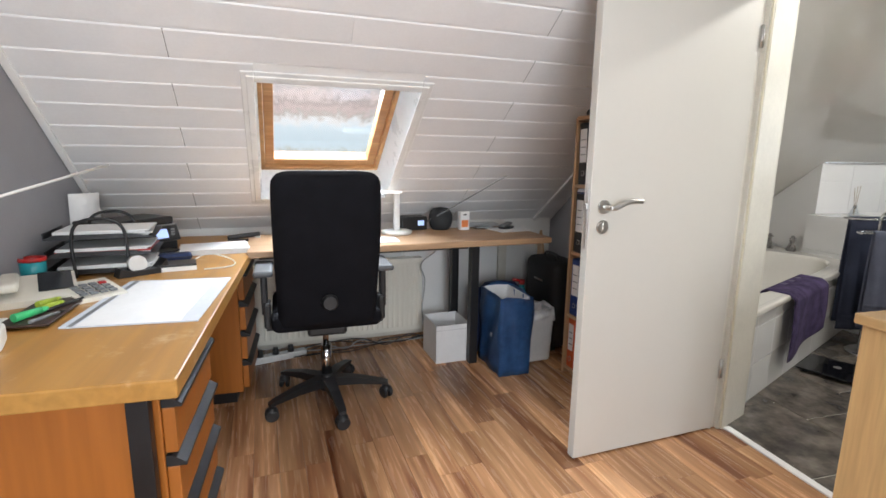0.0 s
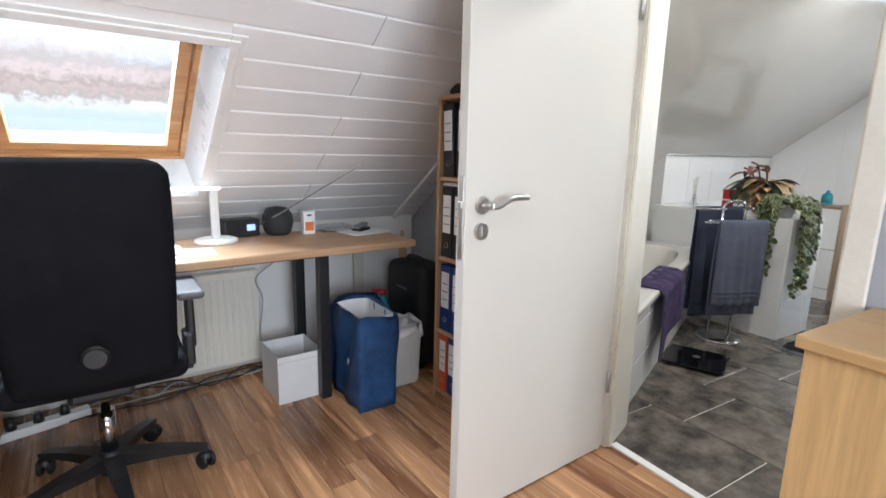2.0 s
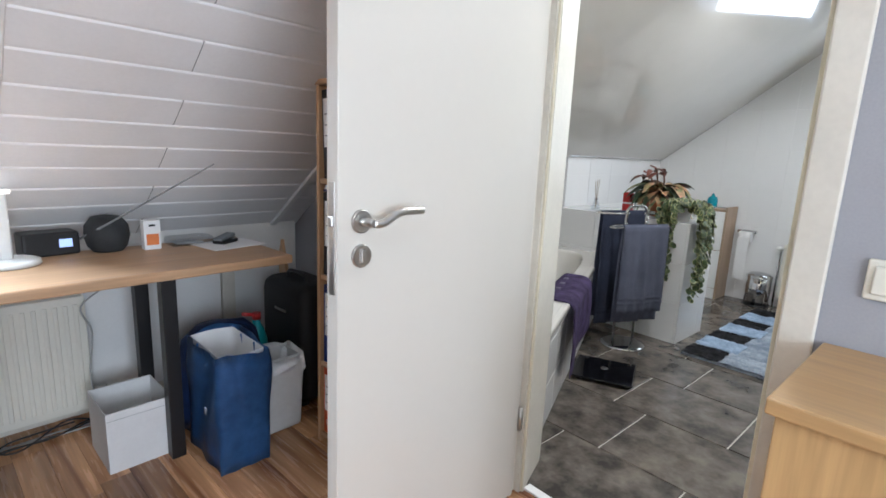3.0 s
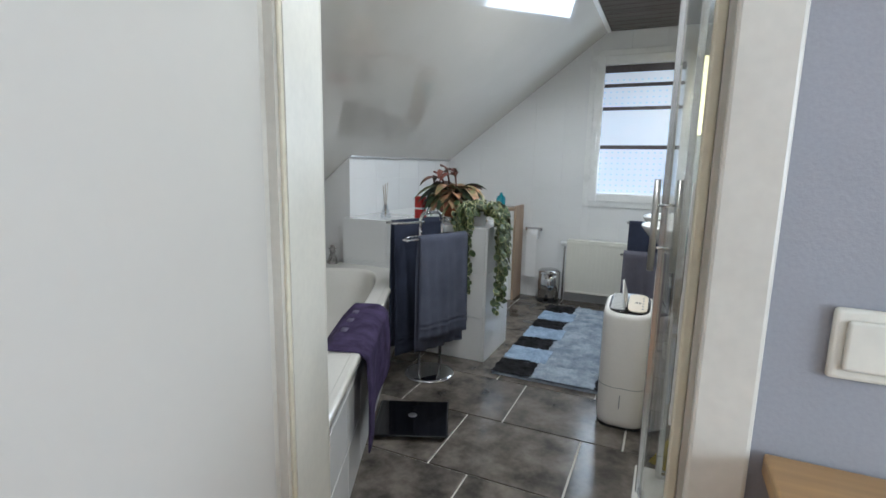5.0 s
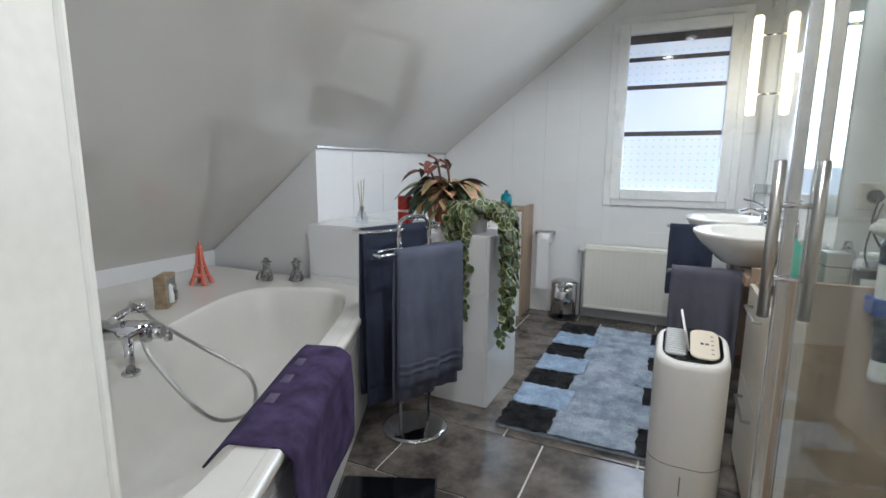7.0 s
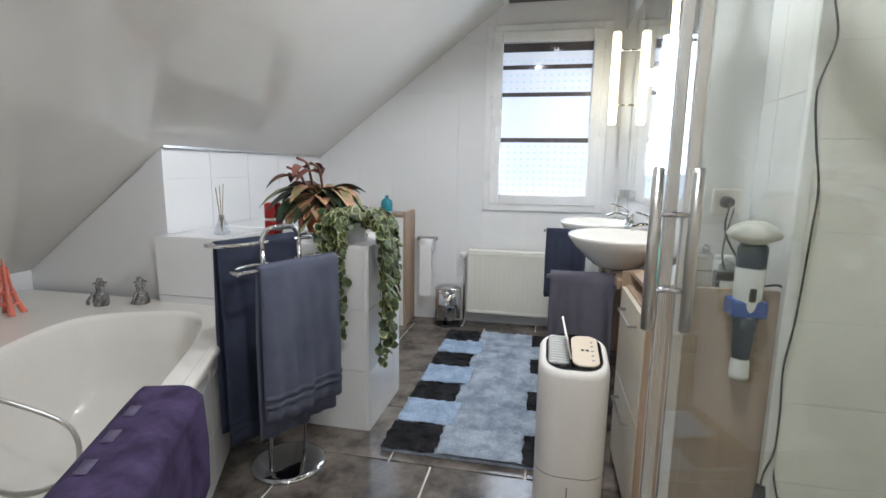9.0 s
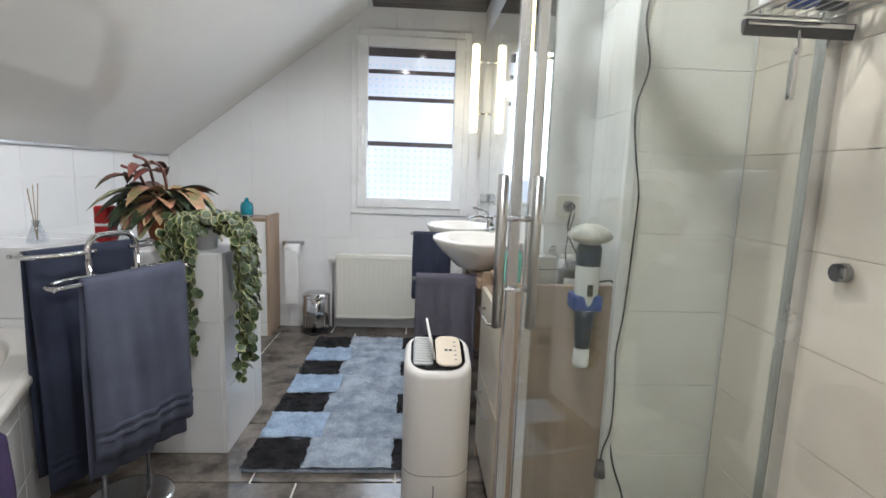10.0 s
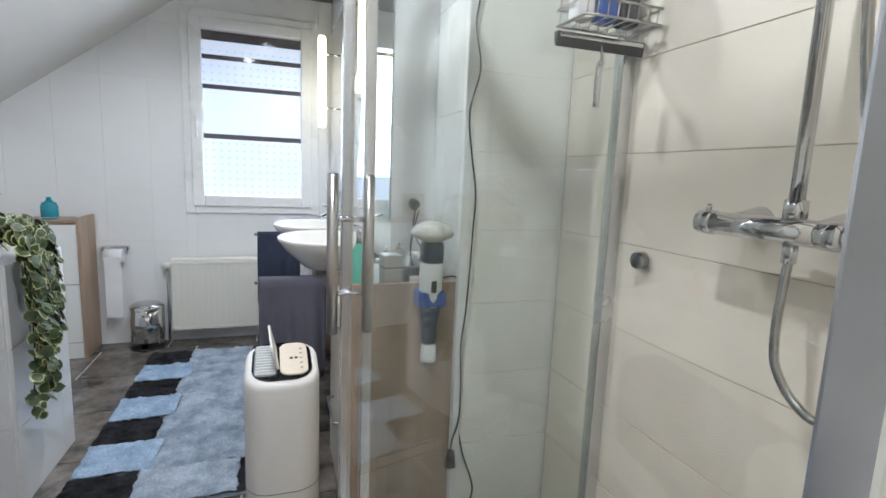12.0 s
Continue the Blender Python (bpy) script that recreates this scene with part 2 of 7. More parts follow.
M["beige_plastic"] = mat("ivory_plastic", (0.76, 0.73, 0.64), 0.35, var=0.03)
M["paper"] = mat("white_paper", (0.82, 0.82, 0.82), 0.8, var=0.02, fine=90)
# chrome darkened in its colour for the dark surroundings the valve knob would mirror
M["dark_chrome"] = mat("dark_chrome", (0.34, 0.34, 0.35), 0.08, 1.0, var=0.02, bump=0.0)
M["beige_grout"] = mat("beige_grout", (0.50, 0.44, 0.36), 0.7, var=0.02, fine=120)
M["mirror"] = mat("mirror_silver", (0.86, 0.88, 0.88), 0.015, 1.0, var=0.0, bump=0.0)
M["shower_glass"] = glassy("clear_greenish_shower_glass", (0.968, 0.993, 0.986), 0.01, 1.5)
M["door_glass"] = glassy("clear_door_glass", (0.965, 0.972, 0.962), 0.01, 1.5)
M["window_glass"] = glassy("window_glass", (0.97, 0.98, 0.99), 0.0, 1.45)

# ---- mesh helpers ----


def part(name, bm, material, parent=None, label="", smooth=False):
    me = bpy.data.meshes.new(name)
    bm.normal_update()
    bm.to_mesh(me)
    bm.free()
    if smooth:
        for p in me.polygons:
            p.use_smooth = True
    mats = material if isinstance(material, (list, tuple)) else [material]
    for q in mats:
        me.materials.append(M[q] if isinstance(q, str) else q)
    ob = new(name, me)
    if parent is not None:
        ob.parent = parent
    if label:
        ob["label"] = label
    return ob


def thing(name, m, label, category, group="", kind=""):
    ob = new(name)
    ob.empty_display_size = 0.1
    ob.matrix_world = m
    return tagged(ob, label, category, group, kind)


def B():
    return bmesh.new()


def box(bm, x0, y0, z0, x1, y1, z1, bev=0.0, seg=2, mi=0, m=None):
    """Adds a box to bm, with rounded edges where bev is given."""
    t = bmesh.new()
    bmesh.ops.create_cube(t, size=1)
    for v in t.verts:
        v.co = Vector((x0 + (v.co.x + 0.5) * (x1 - x0), y0 + (v.co.y + 0.5) * (y1 - y0), z0 + (v.co.z + 0.5) * (z1 - z0)))
    if bev:
        bmesh.ops.bevel(t, geom=t.edges[:], offset=bev, segments=seg, affect="EDGES", profile=0.5)
    return merge(bm, t, m, mi)


def merge(bm, t, m=None, mi=0):
    vs = [bm.verts.new(m @ v.co if m else v.co) for v in t.verts]
    t.verts.index_update()
    for f in t.faces:
        nf = bm.faces.new([vs[v.index] for v in f.verts])
        nf.material_index = mi
        nf.smooth = f.smooth
    t.free()
    return bm


def cyl(bm, p0, p1, r0, r1=None, seg=20, mi=0, caps=True, bev=0.0):
    """A round bar or cone from p0 to p1."""
    p0, p1 = Vector(p0), Vector(p1)
    r1 = r0 if r1 is None else r1
    t = bmesh.new()
    d = (p1 - p0).length
    bmesh.ops.create_cone(t, cap_ends=caps, segments=seg, radius1=r0, radius2=r1, depth=d)
    for f in t.faces:
        f.smooth = len(f.verts) == 4
    if bev:
        bmesh.ops.bevel(t, geom=[e for e in t.edges if any(len(f.verts) > 4 for f in e.link_faces)], offset=bev, segments=2, affect="EDGES")
    q = (p1 - p0).normalized().to_track_quat("Z", "Y").to_matrix().to_4x4()
    return merge(bm, t, Matrix.Translation((p0 + p1) / 2) @ q, mi)


def tube(bm, pts, r, seg=10, mi=0, closed=False):
    """A round tube along points."""
    pts = [Vector(p) for p in pts]
    n = len(pts)
    rings = []
    prev = None
    for i, p in enumerate(pts):
        a = pts[(i - 1) % n] if (closed or i) else p
        b = pts[(i + 1) % n] if (closed or i < n - 1) else p
        d = (b - a).normalized()
        if prev is None:
            u = d.orthogonal().normalized()
        else:
            u = (prev - d * prev.dot(d)).normalized()
        prev = u
        w = d.cross(u)
        rr = r[i] if isinstance(r, (list, tuple)) else r
        rings.append([bm.verts.new(p + (u * math.cos(k * math.tau / seg) + w * math.sin(k * math.tau / seg)) * rr) for k in range(seg)])
    for i in range(n if closed else n - 1):
        a, b = rings[i], rings[(i + 1) % n]
        for k in range(seg):
            f = bm.faces.new((a[k], a[(k + 1) % seg], b[(k + 1) % seg], b[k]))
            f.smooth, f.material_index = True, mi
    if not closed:
        bm.faces.new(rings[0][::-1]).material_index = mi
        bm.faces.new(rings[-1]).material_index = mi
    return bm


def curve_pts(pts, n=8):
    """Smooth points through a few given ones."""
    p = [Vector(q) for q in pts]
    p = [2 * p[0] - p[1]] + p + [2 * p[-1] - p[-2]]
    out = []
    for i in range(1, len(p) - 2):
        for k in range(n):
            s = k / n
            a, b, c, d = p[i - 1], p[i], p[i + 1], p[i + 2]
            out.append(0.5 * ((2 * b) + (c - a) * s + (2 * a - 5 * b + 4 * c - d) * s * s + (3 * b - a - 3 * c + d) * s ** 3))
    out.append(p[-2])
    return out


def lathe(bm, prof, seg=28, c=(0, 0, 0), mi=0, sx=1.0, sy=1.0):
    """Turned shape: prof is (radius, height) pairs."""
    c = Vector(c)
    rings = []
    for r, z in prof:
        if r < 1e-5:
            rings.append([bm.verts.new(c + Vector((0, 0, z)))])
        else:
            rings.append([bm.verts.new(c + Vector((r * sx * math.cos(k * math.tau / seg), r * sy * math.sin(k * math.tau / seg), z))) for k in range(seg)])
    for a, b in zip(rings, rings[1:]):
        for k in range(seg):
            k2 = (k + 1) % seg
            if len(a) == 1 and len(b) == 1:
                continue
            vs = (a[0], b[k2], b[k]) if len(a) == 1 else ((a[k], a[k2], b[0]) if len(b) == 1 else (a[k], a[k2], b[k2], b[k]))
            f = bm.faces.new(vs)
            f.smooth, f.material_index = True, mi
    return bm


def prism(bm, pts, lo, hi, axis="x", mi=0):
    """A polygon, given in the other two axes, drawn out along axis from lo to hi."""
    def at(w, p):
        return {"x": (w, p[0], p[1]), "y": (p[0], w, p[1]), "z": (p[0], p[1], w)}[axis]
    a = [bm.verts.new(at(lo, p)) for p in pts]
    b = [bm.verts.new(at(hi, p)) for p in pts]
    n = len(pts)
    fs = [bm.faces.new(a), bm.faces.new(b[::-1])] + [bm.faces.new((a[i], b[i], b[(i + 1) % n], a[(i + 1) % n])) for i in range(n)]
    for f in fs:
        f.material_index = mi
    bmesh.ops.recalc_face_normals(bm, faces=fs)
    return bm


def sheet(bm, nx, ny, fn, thick=0.0, mi=0):
    """A grid of points fn(s, t), with s and t from 0 to 1, made a closed slab where thick is given along its normals."""
    g = [[bm.verts.new(fn(i / nx, j / ny)) for j in range(ny + 1)] for i in range(nx + 1)]
    fs = []
    for i in range(nx):
        for j in range(ny):
            f = bm.faces.new((g[i][j], g[i + 1][j], g[i + 1][j + 1], g[i][j + 1]))
            f.smooth, f.material_index = True, mi
            fs.append(f)
    if thick:
        bmesh.ops.recalc_face_normals(bm, faces=fs)
        bmesh.ops.solidify(bm, geom=fs, thickness=thick)
    return bm


def tiles_on(parent, name, material, rect, size, gap, make, offset=0.0, start=(0.0, 0.0), inside=None, t=0.007):
    """Separate tiles over rect (a0, b0, a1, b1): make(a, b) gives the pose of a tile's lower left corner. Alike tiles share a mesh."""
    cache = {}
    a0, b0, a1, b1 = rect
    j = 0
    b = b0 - start[1]
    while b < b1 - 0.01:
        a = a0 - start[0] - (offset * (j % 2))
        while a < a1 - 0.01:
            ca, cb = max(a, a0), max(b, b0)
            da, db = min(a + size[0], a1) - ca - gap, min(b + size[1], b1) - cb - gap
            if da > 0.012 and db > 0.012 and (inside is None or inside(ca, cb, da, db)):
                key = (round(da, 3), round(db, 3))
                if key not in cache:
                    bm = bmesh.new()
                    e = 0.0018
                    prism(bm, [(0, 0), (da, 0), (da, db), (0, db)], 0, t - e * 0.45, "z")
                    top = max(bm.faces, key=lambda f: f.calc_center_median().z)
                    r = bmesh.ops.inset_region(bm, faces=[top], thickness=e)
                    for v in top.verts:
                        v.co.z = t
                    me = bpy.data.meshes.new(name)
                    bm.to_mesh(me)
                    bm.free()
                    me.materials.append(M[material])
                    cache[key] = me
                ob = new(name, cache[key])
                ob.parent = parent
                ob.matrix_local = make(ca + gap / 2, cb + gap / 2)
            a += size[0]
        b += size[1]
        j += 1
# ---- structure: office ----
UW, VN, VS, HC = -2.71, 1.665, -3.2, 2.35      # west wall, knee wall, south wall, flat ceiling
KZ, PITCH = 0.784, 0.73                         # height at which the slope meets the knee wall, rise per metre
PHI = math.atan(PITCH)
VC = VN - (HC - KZ) / PITCH                     # where the slope meets the flat ceiling
LEN = (VN - VC) / math.cos(PHI)
SLOPE = OFF @ Matrix(((1, 0, 0, 0), (0, -math.cos(PHI), -math.sin(PHI), VN), (0, math.sin(PHI), -math.cos(PHI), KZ), (0, 0, 0, 1)))


def structure(name, bm, material, label, category, m=None, smooth=False):
    ob = part(name, bm, material, None, "", smooth)
    if m is not None:
        ob.matrix_world = m
    return tagged(ob, label, category, "", "structure")


floor_office = structure("floor_1", box(B(), UW - 0.1, VS - 0.1, -0.08, 0.07, VN + 0.1, -0.009), "joint_dark", "acacia-coloured laminate plank floor with streaky grain", "floor", OFF)
bm = B()
prof = [(VS, -0.08), (VN + 0.1, -0.08), (VN + 0.1, KZ - 0.05), (VC, HC + 0.02), (VS, HC + 0.02)]
prism(bm, prof, UW - 0.12, UW, "x")
structure("wall_west", bm, "grey_wall", "blue-grey painted side wall under the sloping ceiling", "wall", OFF)
# knee wall
structure("wall_north", box(B(), UW, VN, -0.05, 0.12, VN + 0.12, KZ + 0.03), "white_wall", "low white painted knee wall behind the desk", "wall", OFF)
# south wall with a window opening
bm = B()
for r in ((UW - 0.12, -0.05, -2.15, HC), (-0.85, -0.05, 0.35, HC), (-2.15, -0.05, -0.85, 0.9), (-2.15, 2.05, -0.85, HC)):
    box(bm, r[0], VS - 0.15, r[1], r[2], VS, r[3])
structure("wall_south", bm, "grey_wall", "grey painted wall at the back of the office", "wall", OFF)
wo = structure("window_3", box(B(), -2.13, VS - 0.1, 0.92, -0.87, VS - 0.09, 2.03), "window_glass", "plain glazed window at the back of the office", "window", OFF)
wo.visible_shadow = False
bm = B()
for r in ((-2.15, 0.9, -2.08, 2.05), (-0.92, 0.9, -0.85, 2.05), (-2.08, 0.9, -0.92, 0.97), (-2.08, 1.98, -0.92, 2.05)):
    box(bm, r[0], VS - 0.12, r[1], r[2], VS - 0.05, r[3], 0.006)
part("window_frame", bm, "pvc", wo)
structure("ceiling_1", box(B(), UW - 0.1, VS - 0.1, HC, 0.14, VC + 0.03, HC + 0.08), "ceiling_white", "flat white office ceiling", "ceiling", OFF)
# sloping ceiling of boards, with the opening of the roof window
SU0, SU1, SB0, SB1 = -1.905, -1.21, 0.345, 1.235
ROW = 0.132
rng = random.Random(4)
bm = B()
for r in ((UW - 0.05, -0.1, SU0 - 0.03, LEN), (SU1 + 0.03, -0.1, 0.14, LEN), (SU0 - 0.03, -0.1, SU1 + 0.03, SB0 - 0.03), (SU0 - 0.03, SB1 + 0.03, SU1 + 0.03, LEN)):
    box(bm, r[0], r[1], -0.06, r[2], r[3], -0.0015, mi=1)
n = int(LEN / ROW) + 1
for j in range(n):
    b0, b1 = j * ROW + 0.007, min((j + 1) * ROW, LEN)
    if b1 - b0 < 0.02:
        continue
    cuts = [UW + 0.004, -2.25 + 0.006 * j, -0.68 - 0.006 * j, 0.13] if j % 2 == 0 else [UW + 0.004, -1.55, 0.13]
    spans = list(zip(cuts, cuts[1:]))
    for a0, a1 in spans:
        pieces = [(a0 + 0.0015, a1 - 0.0015)]
        if b1 > SB0 and b0 < SB1:
            pieces = [(p0, p1) for p0, p1 in ((a0 + 0.0015, min(a1 - 0.0015, SU0)), (max(a0 + 0.0015, SU1), a1 - 0.0015)) if p1 - p0 > 0.02]
        for p0, p1 in pieces:
            if p1 - p0 < 0.02:
                continue
            lo, hi = b0, b1
            spl = [(lo, hi)]
            for c0, c1 in spl:
                t = bmesh.new()
                prism(t, [(c0, 0.0), (c0, -0.008), (c1, -0.008), (c1, 0.0), (c1 - 0.004, 0.003), (c0 + 0.004, 0.003)], p0, p1, "x")
                merge(bm, t, None, 0)
    # a fine dark gap at the ends of the boards
    for c in cuts[1:-1] if j % 2 == 0 else []:
        if not (SU0 < c < SU1 and b1 > SB0 and b0 < SB1):
            box(bm, c - 0.003, b0, -0.006, c + 0.003, b1, 0.0015, mi=2)
structure("ceiling_2", bm, ["panel", "panel_gap", "joint_dark"], "sloping ceiling of white tongue-and-groove panel boards", "ceiling", SLOPE)
bm = B()
for (a, b), (c, d) in (((UW + 0.002, 0), (UW + 0.03, LEN)),):
    box(bm, a, b, 0.003, c, d, 0.018, 0.004)
structure("trim_1", bm, "panel_gap", "white strip where the slope meets the side wall", "trim", SLOPE)
bm = B()
box(bm, -0.035, 0.0, 0.003, -0.004, LEN, 0.018, 0.004)
structure("trim_2", bm, "panel_gap", "white strip where the slope meets the partition", "trim", SLOPE)
# partition to the bathroom, with the door opening
WX0, WX1 = 2.20, 2.44
BZ, BS, BY = 1.215, 0.755, 3.25     # bathroom slope: height BZ at y = BY, rise per metre BS
HB = 2.26


def bath_z(y):
    return BZ + BS * (BY - y)


YC = BY - (HB - BZ) / BS
DY0, DY1, DZ = 1.237, 2.0, 2.03     # door frame on the office side
DYA, DYB = 1.205, 2.06              # opening in the wall
bm = B()
prism(bm, [(DYB, -0.05), (4.15, -0.05), (4.15, bath_z(4.15)), (DYB, bath_z(DYB))], WX0, WX1, "x")
prism(bm, [(-1.5, -0.05), (DYA, -0.05), (DYA, HC), (-1.5, HC)], WX0, WX1, "x")
prism(bm, [(DYA, DZ), (DYB, DZ), (DYB, bath_z(DYB)), (1.75, HC), (DYA, HC)], WX0, WX1, "x")
structure("wall_east", bm, "grey_wall", "grey painted partition with a doorway to the bathroom", "wall")
bm = B()
prism(bm, [(DYB, -0.0), (4.12, -0.0), (4.12, bath_z(4.12) - 0.01), (DYB, bath_z(DYB) - 0.01)], WX1, WX1 + 0.006, "x")
prism(bm, [(0.55, 0.0), (DYA, 0.0), (DYA, HB), (0.55, HB)], WX1, WX1 + 0.006, "x")
structure("wall_bath_west", bm, "white_tile", "white tiled back of the partition", "wall")
prism_close = B()
prism(prism_close, [(-1.5, -0.05), (-1.35, -0.05), (-1.35, HC), (-1.5, HC)], 1.9, 2.2, "x")
structure("wall_corner", prism_close, "grey_wall", "grey wall corner behind the dresser", "wall")
# door frame: liner boards, rebate and casings
bm = B()
for pts in ([(WX0 + 0.03, DYB), (WX0 + 0.03, DY1 - 0.035), (WX0 + 0.045, DY1 - 0.035), (WX0 + 0.045, DY1 - 0.045), (WX1 + 0.004, 2.032), (WX1 + 0.004, DYB)],
            [(WX0 + 0.03, DYA), (WX1 + 0.004, DYA), (WX1 + 0.004, 1.25), (WX0 + 0.045, DY0 + 0.05), (WX0 + 0.045, DY0 + 0.035), (WX0 + 0.03, DY0 + 0.035)]):
    prism(bm, pts, 0.0, DZ, "z")
prism(bm, [(WX0 + 0.03, DY0 + 0.035), (WX0 + 0.045, DY0 + 0.05), (WX1 + 0.004, 1.25), (WX1 + 0.004, 2.032), (WX0 + 0.045, DY1 - 0.045), (WX0 + 0.03, DY1 - 0.035)], DZ - 0.035, DZ - 0.0005, "z")
for y0, y1 in ((DYA, DY0 + 0.018), (DY1 - 0.014, DYB)):
    box(bm, WX0 + 0.0005, y0, 0.0, WX0 + 0.0295, y1, DZ, 0.001)
liner = structure("door_frame", bm, "frame_white", "white lacquered door frame with moulded casing", "door frame")
for x0, x1, a0, a1, b0, b1 in ((WX0 - 0.014, WX0 - 0.0005, DYA - 0.005, DY0 + 0.03, DY1 - 0.03, DYB + 0.012), (WX1 + 0.007, WX1 + 0.02, DYA - 0.03, 1.244, 2.038, DYB + 0.04)):
    bm = B()
    box(bm, x0, a0, 0.0, x1, a1, DZ + 0.045, 0.005)
    box(bm, x0, b0, 0.0, x1, b1, DZ + 0.045, 0.005)
    box(bm, x0, a1, DZ - 0.02, x1, b0, DZ + 0.045, 0.005)
    part("casing", bm, "frame_white", liner)
for y0, y1 in ((DY0 + 0.0355, DY0 + 0.049), (DY1 - 0.044, DY1 - 0.0355)):
    part("seal", box(B(), WX0 + 0.036, y0, 0.004, WX0 + 0.0448, y1, DZ - 0.04, 0.003), "seal_cream", liner, "yellowed rubber door seal")
bm = B()
box(bm, WX0 + 0.055, DY0 + 0.034, 0.82, WX0 + 0.075, DY0 + 0.0525, 1.16, 0.001)
part("strike_plate", bm, "white_plastic", liner, "white strike plate with latch holes")
bm = B()
for z0, z1 in ((0.85, 0.95), (1.01, 1.10)):
    box(bm, WX0 + 0.060, DY0 + 0.05, z0, WX0 + 0.070, DY0 + 0.0532, z1)
part("latch_hole", bm, "black", liner)
bm = B()
box(bm, 2.262, DY0 + 0.035, -0.005, 2.298, DY1 - 0.035, 0.007, 0.003)
structure("threshold", bm, "panel_gap", "narrow cream threshold strip in the doorway", "threshold")
# door leaf, open into the office
door = thing("door_1", OFF @ pose(0.005, 0.02, 0), "open white lacquered interior door with steel lever handle", "door", kind="structure")
bm = box(B(), -0.755, 0.0, 0.008, 0.0, 0.04, 2.0, 0.003)
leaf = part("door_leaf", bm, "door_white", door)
bm = B()
box(bm, -0.757, 0.010, 0.885, -0.7535, 0.030, 1.13, 0.001)
box(bm, -0.762, 0.013, 1.035, -0.756, 0.027, 1.058, 0.003)
part("lock_plate", bm, "steel", door, "brushed steel lock plate")


def lever(side):
    y = 0.0 if side < 0 else 0.04
    bm = B()
    cyl(bm, (-0.695, y, 1.045), (-0.695, y + side * 0.009, 1.045), 0.026, seg=32, bev=0.002)
    cyl(bm, (-0.695, y, 1.045), (-0.695, y + side * 0.05, 1.045), 0.0095)
    c = curve_pts([(-0.695, y + side * 0.048, 1.045), (-0.672, y + side * 0.052, 1.046), (-0.64, y + side * 0.054, 1.063), (-0.612, y + side * 0.054, 1.068), (-0.56, y + side * 0.054, 1.068)], 6)
    tube(bm, c, 0.0095, 14)
    part("handle", bm, "steel", door, "brushed steel lever handle")
    bm = B()
    cyl(bm, (-0.695, y, 0.968), (-0.695, y + side * 0.009, 0.968), 0.026, seg=32, bev=0.002)
    box(bm, -0.702, y + side * 0.009 - 0.006, 0.953, -0.688, y + side * 0.009 + 0.007, 0.985, 0.003)
    part("lock_rosette", bm, "steel", door, "steel thumb-turn rosette")


lever(-1)
lever(1)
for hz in (0.30, 1.71):
    bm = B()
    cyl(bm, (0.004, -0.006, hz - 0.045), (0.004, -0.006, hz + 0.045), 0.0075, bev=0.002)
    part("hinge", bm, "steel", door, "steel pin hinge")
# roof window
sw = thing("window_1", SLOPE, "pine-framed roof window with white reveals", "roof window", kind="structure")
FU0, FU1, FB0, FB1, FN = -1.895, -1.25, 0.42, 1.24, -0.135
bm = B()
for q in ([(SU0, SB0, 0.004), (SU1, SB0, 0.004), (FU1, FB0, FN), (FU0, FB0, FN)], [(SU0, SB1, 0.004), (FU0, FB1, FN), (FU1, FB1, FN), (SU1, SB1, 0.004)],
          [(SU0, SB0, 0.004), (FU0, FB0, FN), (FU0, FB1, FN), (SU0, SB1, 0.004)], [(SU1, SB0, 0.004), (SU1, SB1, 0.004), (FU1, FB1, FN), (FU1, FB0, FN)]):
    bm.faces.new([bm.verts.new(p) for p in q])
bmesh.ops.solidify(bm, geom=bm.faces[:], thickness=0.008)
part("reveal", bm, "pvc", sw, "white reveal boards")
bm = B()
for w, h in ((0.05, 0.008), (0.03, 0.014)):
    for r in ((SU0 - w, SB0 - w, SU0, SB1 + w), (SU1, SB0 - w, SU1 + w, SB1 + w), (SU0, SB0 - w, SU1, SB0), (SU0, SB1, SU1, SB1 + w)):
        box(bm, r[0], r[1], 0.0, r[2], r[3], h, 0.003)
part("casing", bm, "pvc", sw, "white moulded casing")


def ring(bm, u0, b0, u1, b1, w, n0, n1, bev=0.003):
    box(bm, u0, b0, n0, u0 + w, b1, n1, bev)
    box(bm, u1 - w, b0, n0, u1, b1, n1, bev)
    box(bm, u0 + w, b0, n0, u1 - w, b0 + w, n1, bev)
    box(bm, u0 + w, b1 - w, n0, u1 - w, b1, n1, bev)
    return bm


part("frame", ring(B(), FU0 - 0.01, FB0 - 0.01, FU1 + 0.01, FB1 + 0.01, 0.03, FN - 0.09, FN + 0.002), "pine", sw, "honey-coloured pine frame")
part("sash", ring(B(), FU0 + 0.022, FB0 + 0.022, FU1 - 0.022, FB1 - 0.022, 0.045, FN - 0.075, FN - 0.018), "pine", sw, "honey-coloured pine sash")
pane = part("pane", box(B(), FU0 + 0.06, FB0 + 0.06, FN - 0.055, FU1 - 0.06, FB1 - 0.06, FN - 0.049), "window_glass", sw)
pane.visible_shadow = False
# ---- structure: bathroom ----
GX = 5.91
WY0, WY1, WZ0, WZ1 = 1.175, 1.975, 0.865, 2.10
bm = B()
prism(bm, [(0.4, -0.05), (4.15, -0.05), (4.15, WZ0), (0.4, WZ0)], GX + 0.008, GX + 0.2, "x")
prism(bm, [(0.4, WZ0), (WY0, WZ0), (WY0, WZ1), (0.4, WZ1)], GX + 0.008, GX + 0.2, "x")
prism(bm, [(WY1, WZ0), (4.15, WZ0), (4.15, bath_z(4.15)) if bath_z(4.15) > WZ0 else (4.15, WZ0 + 0.001), (2.085, WZ1), (WY1, WZ1)], GX + 0.008, GX + 0.2, "x")
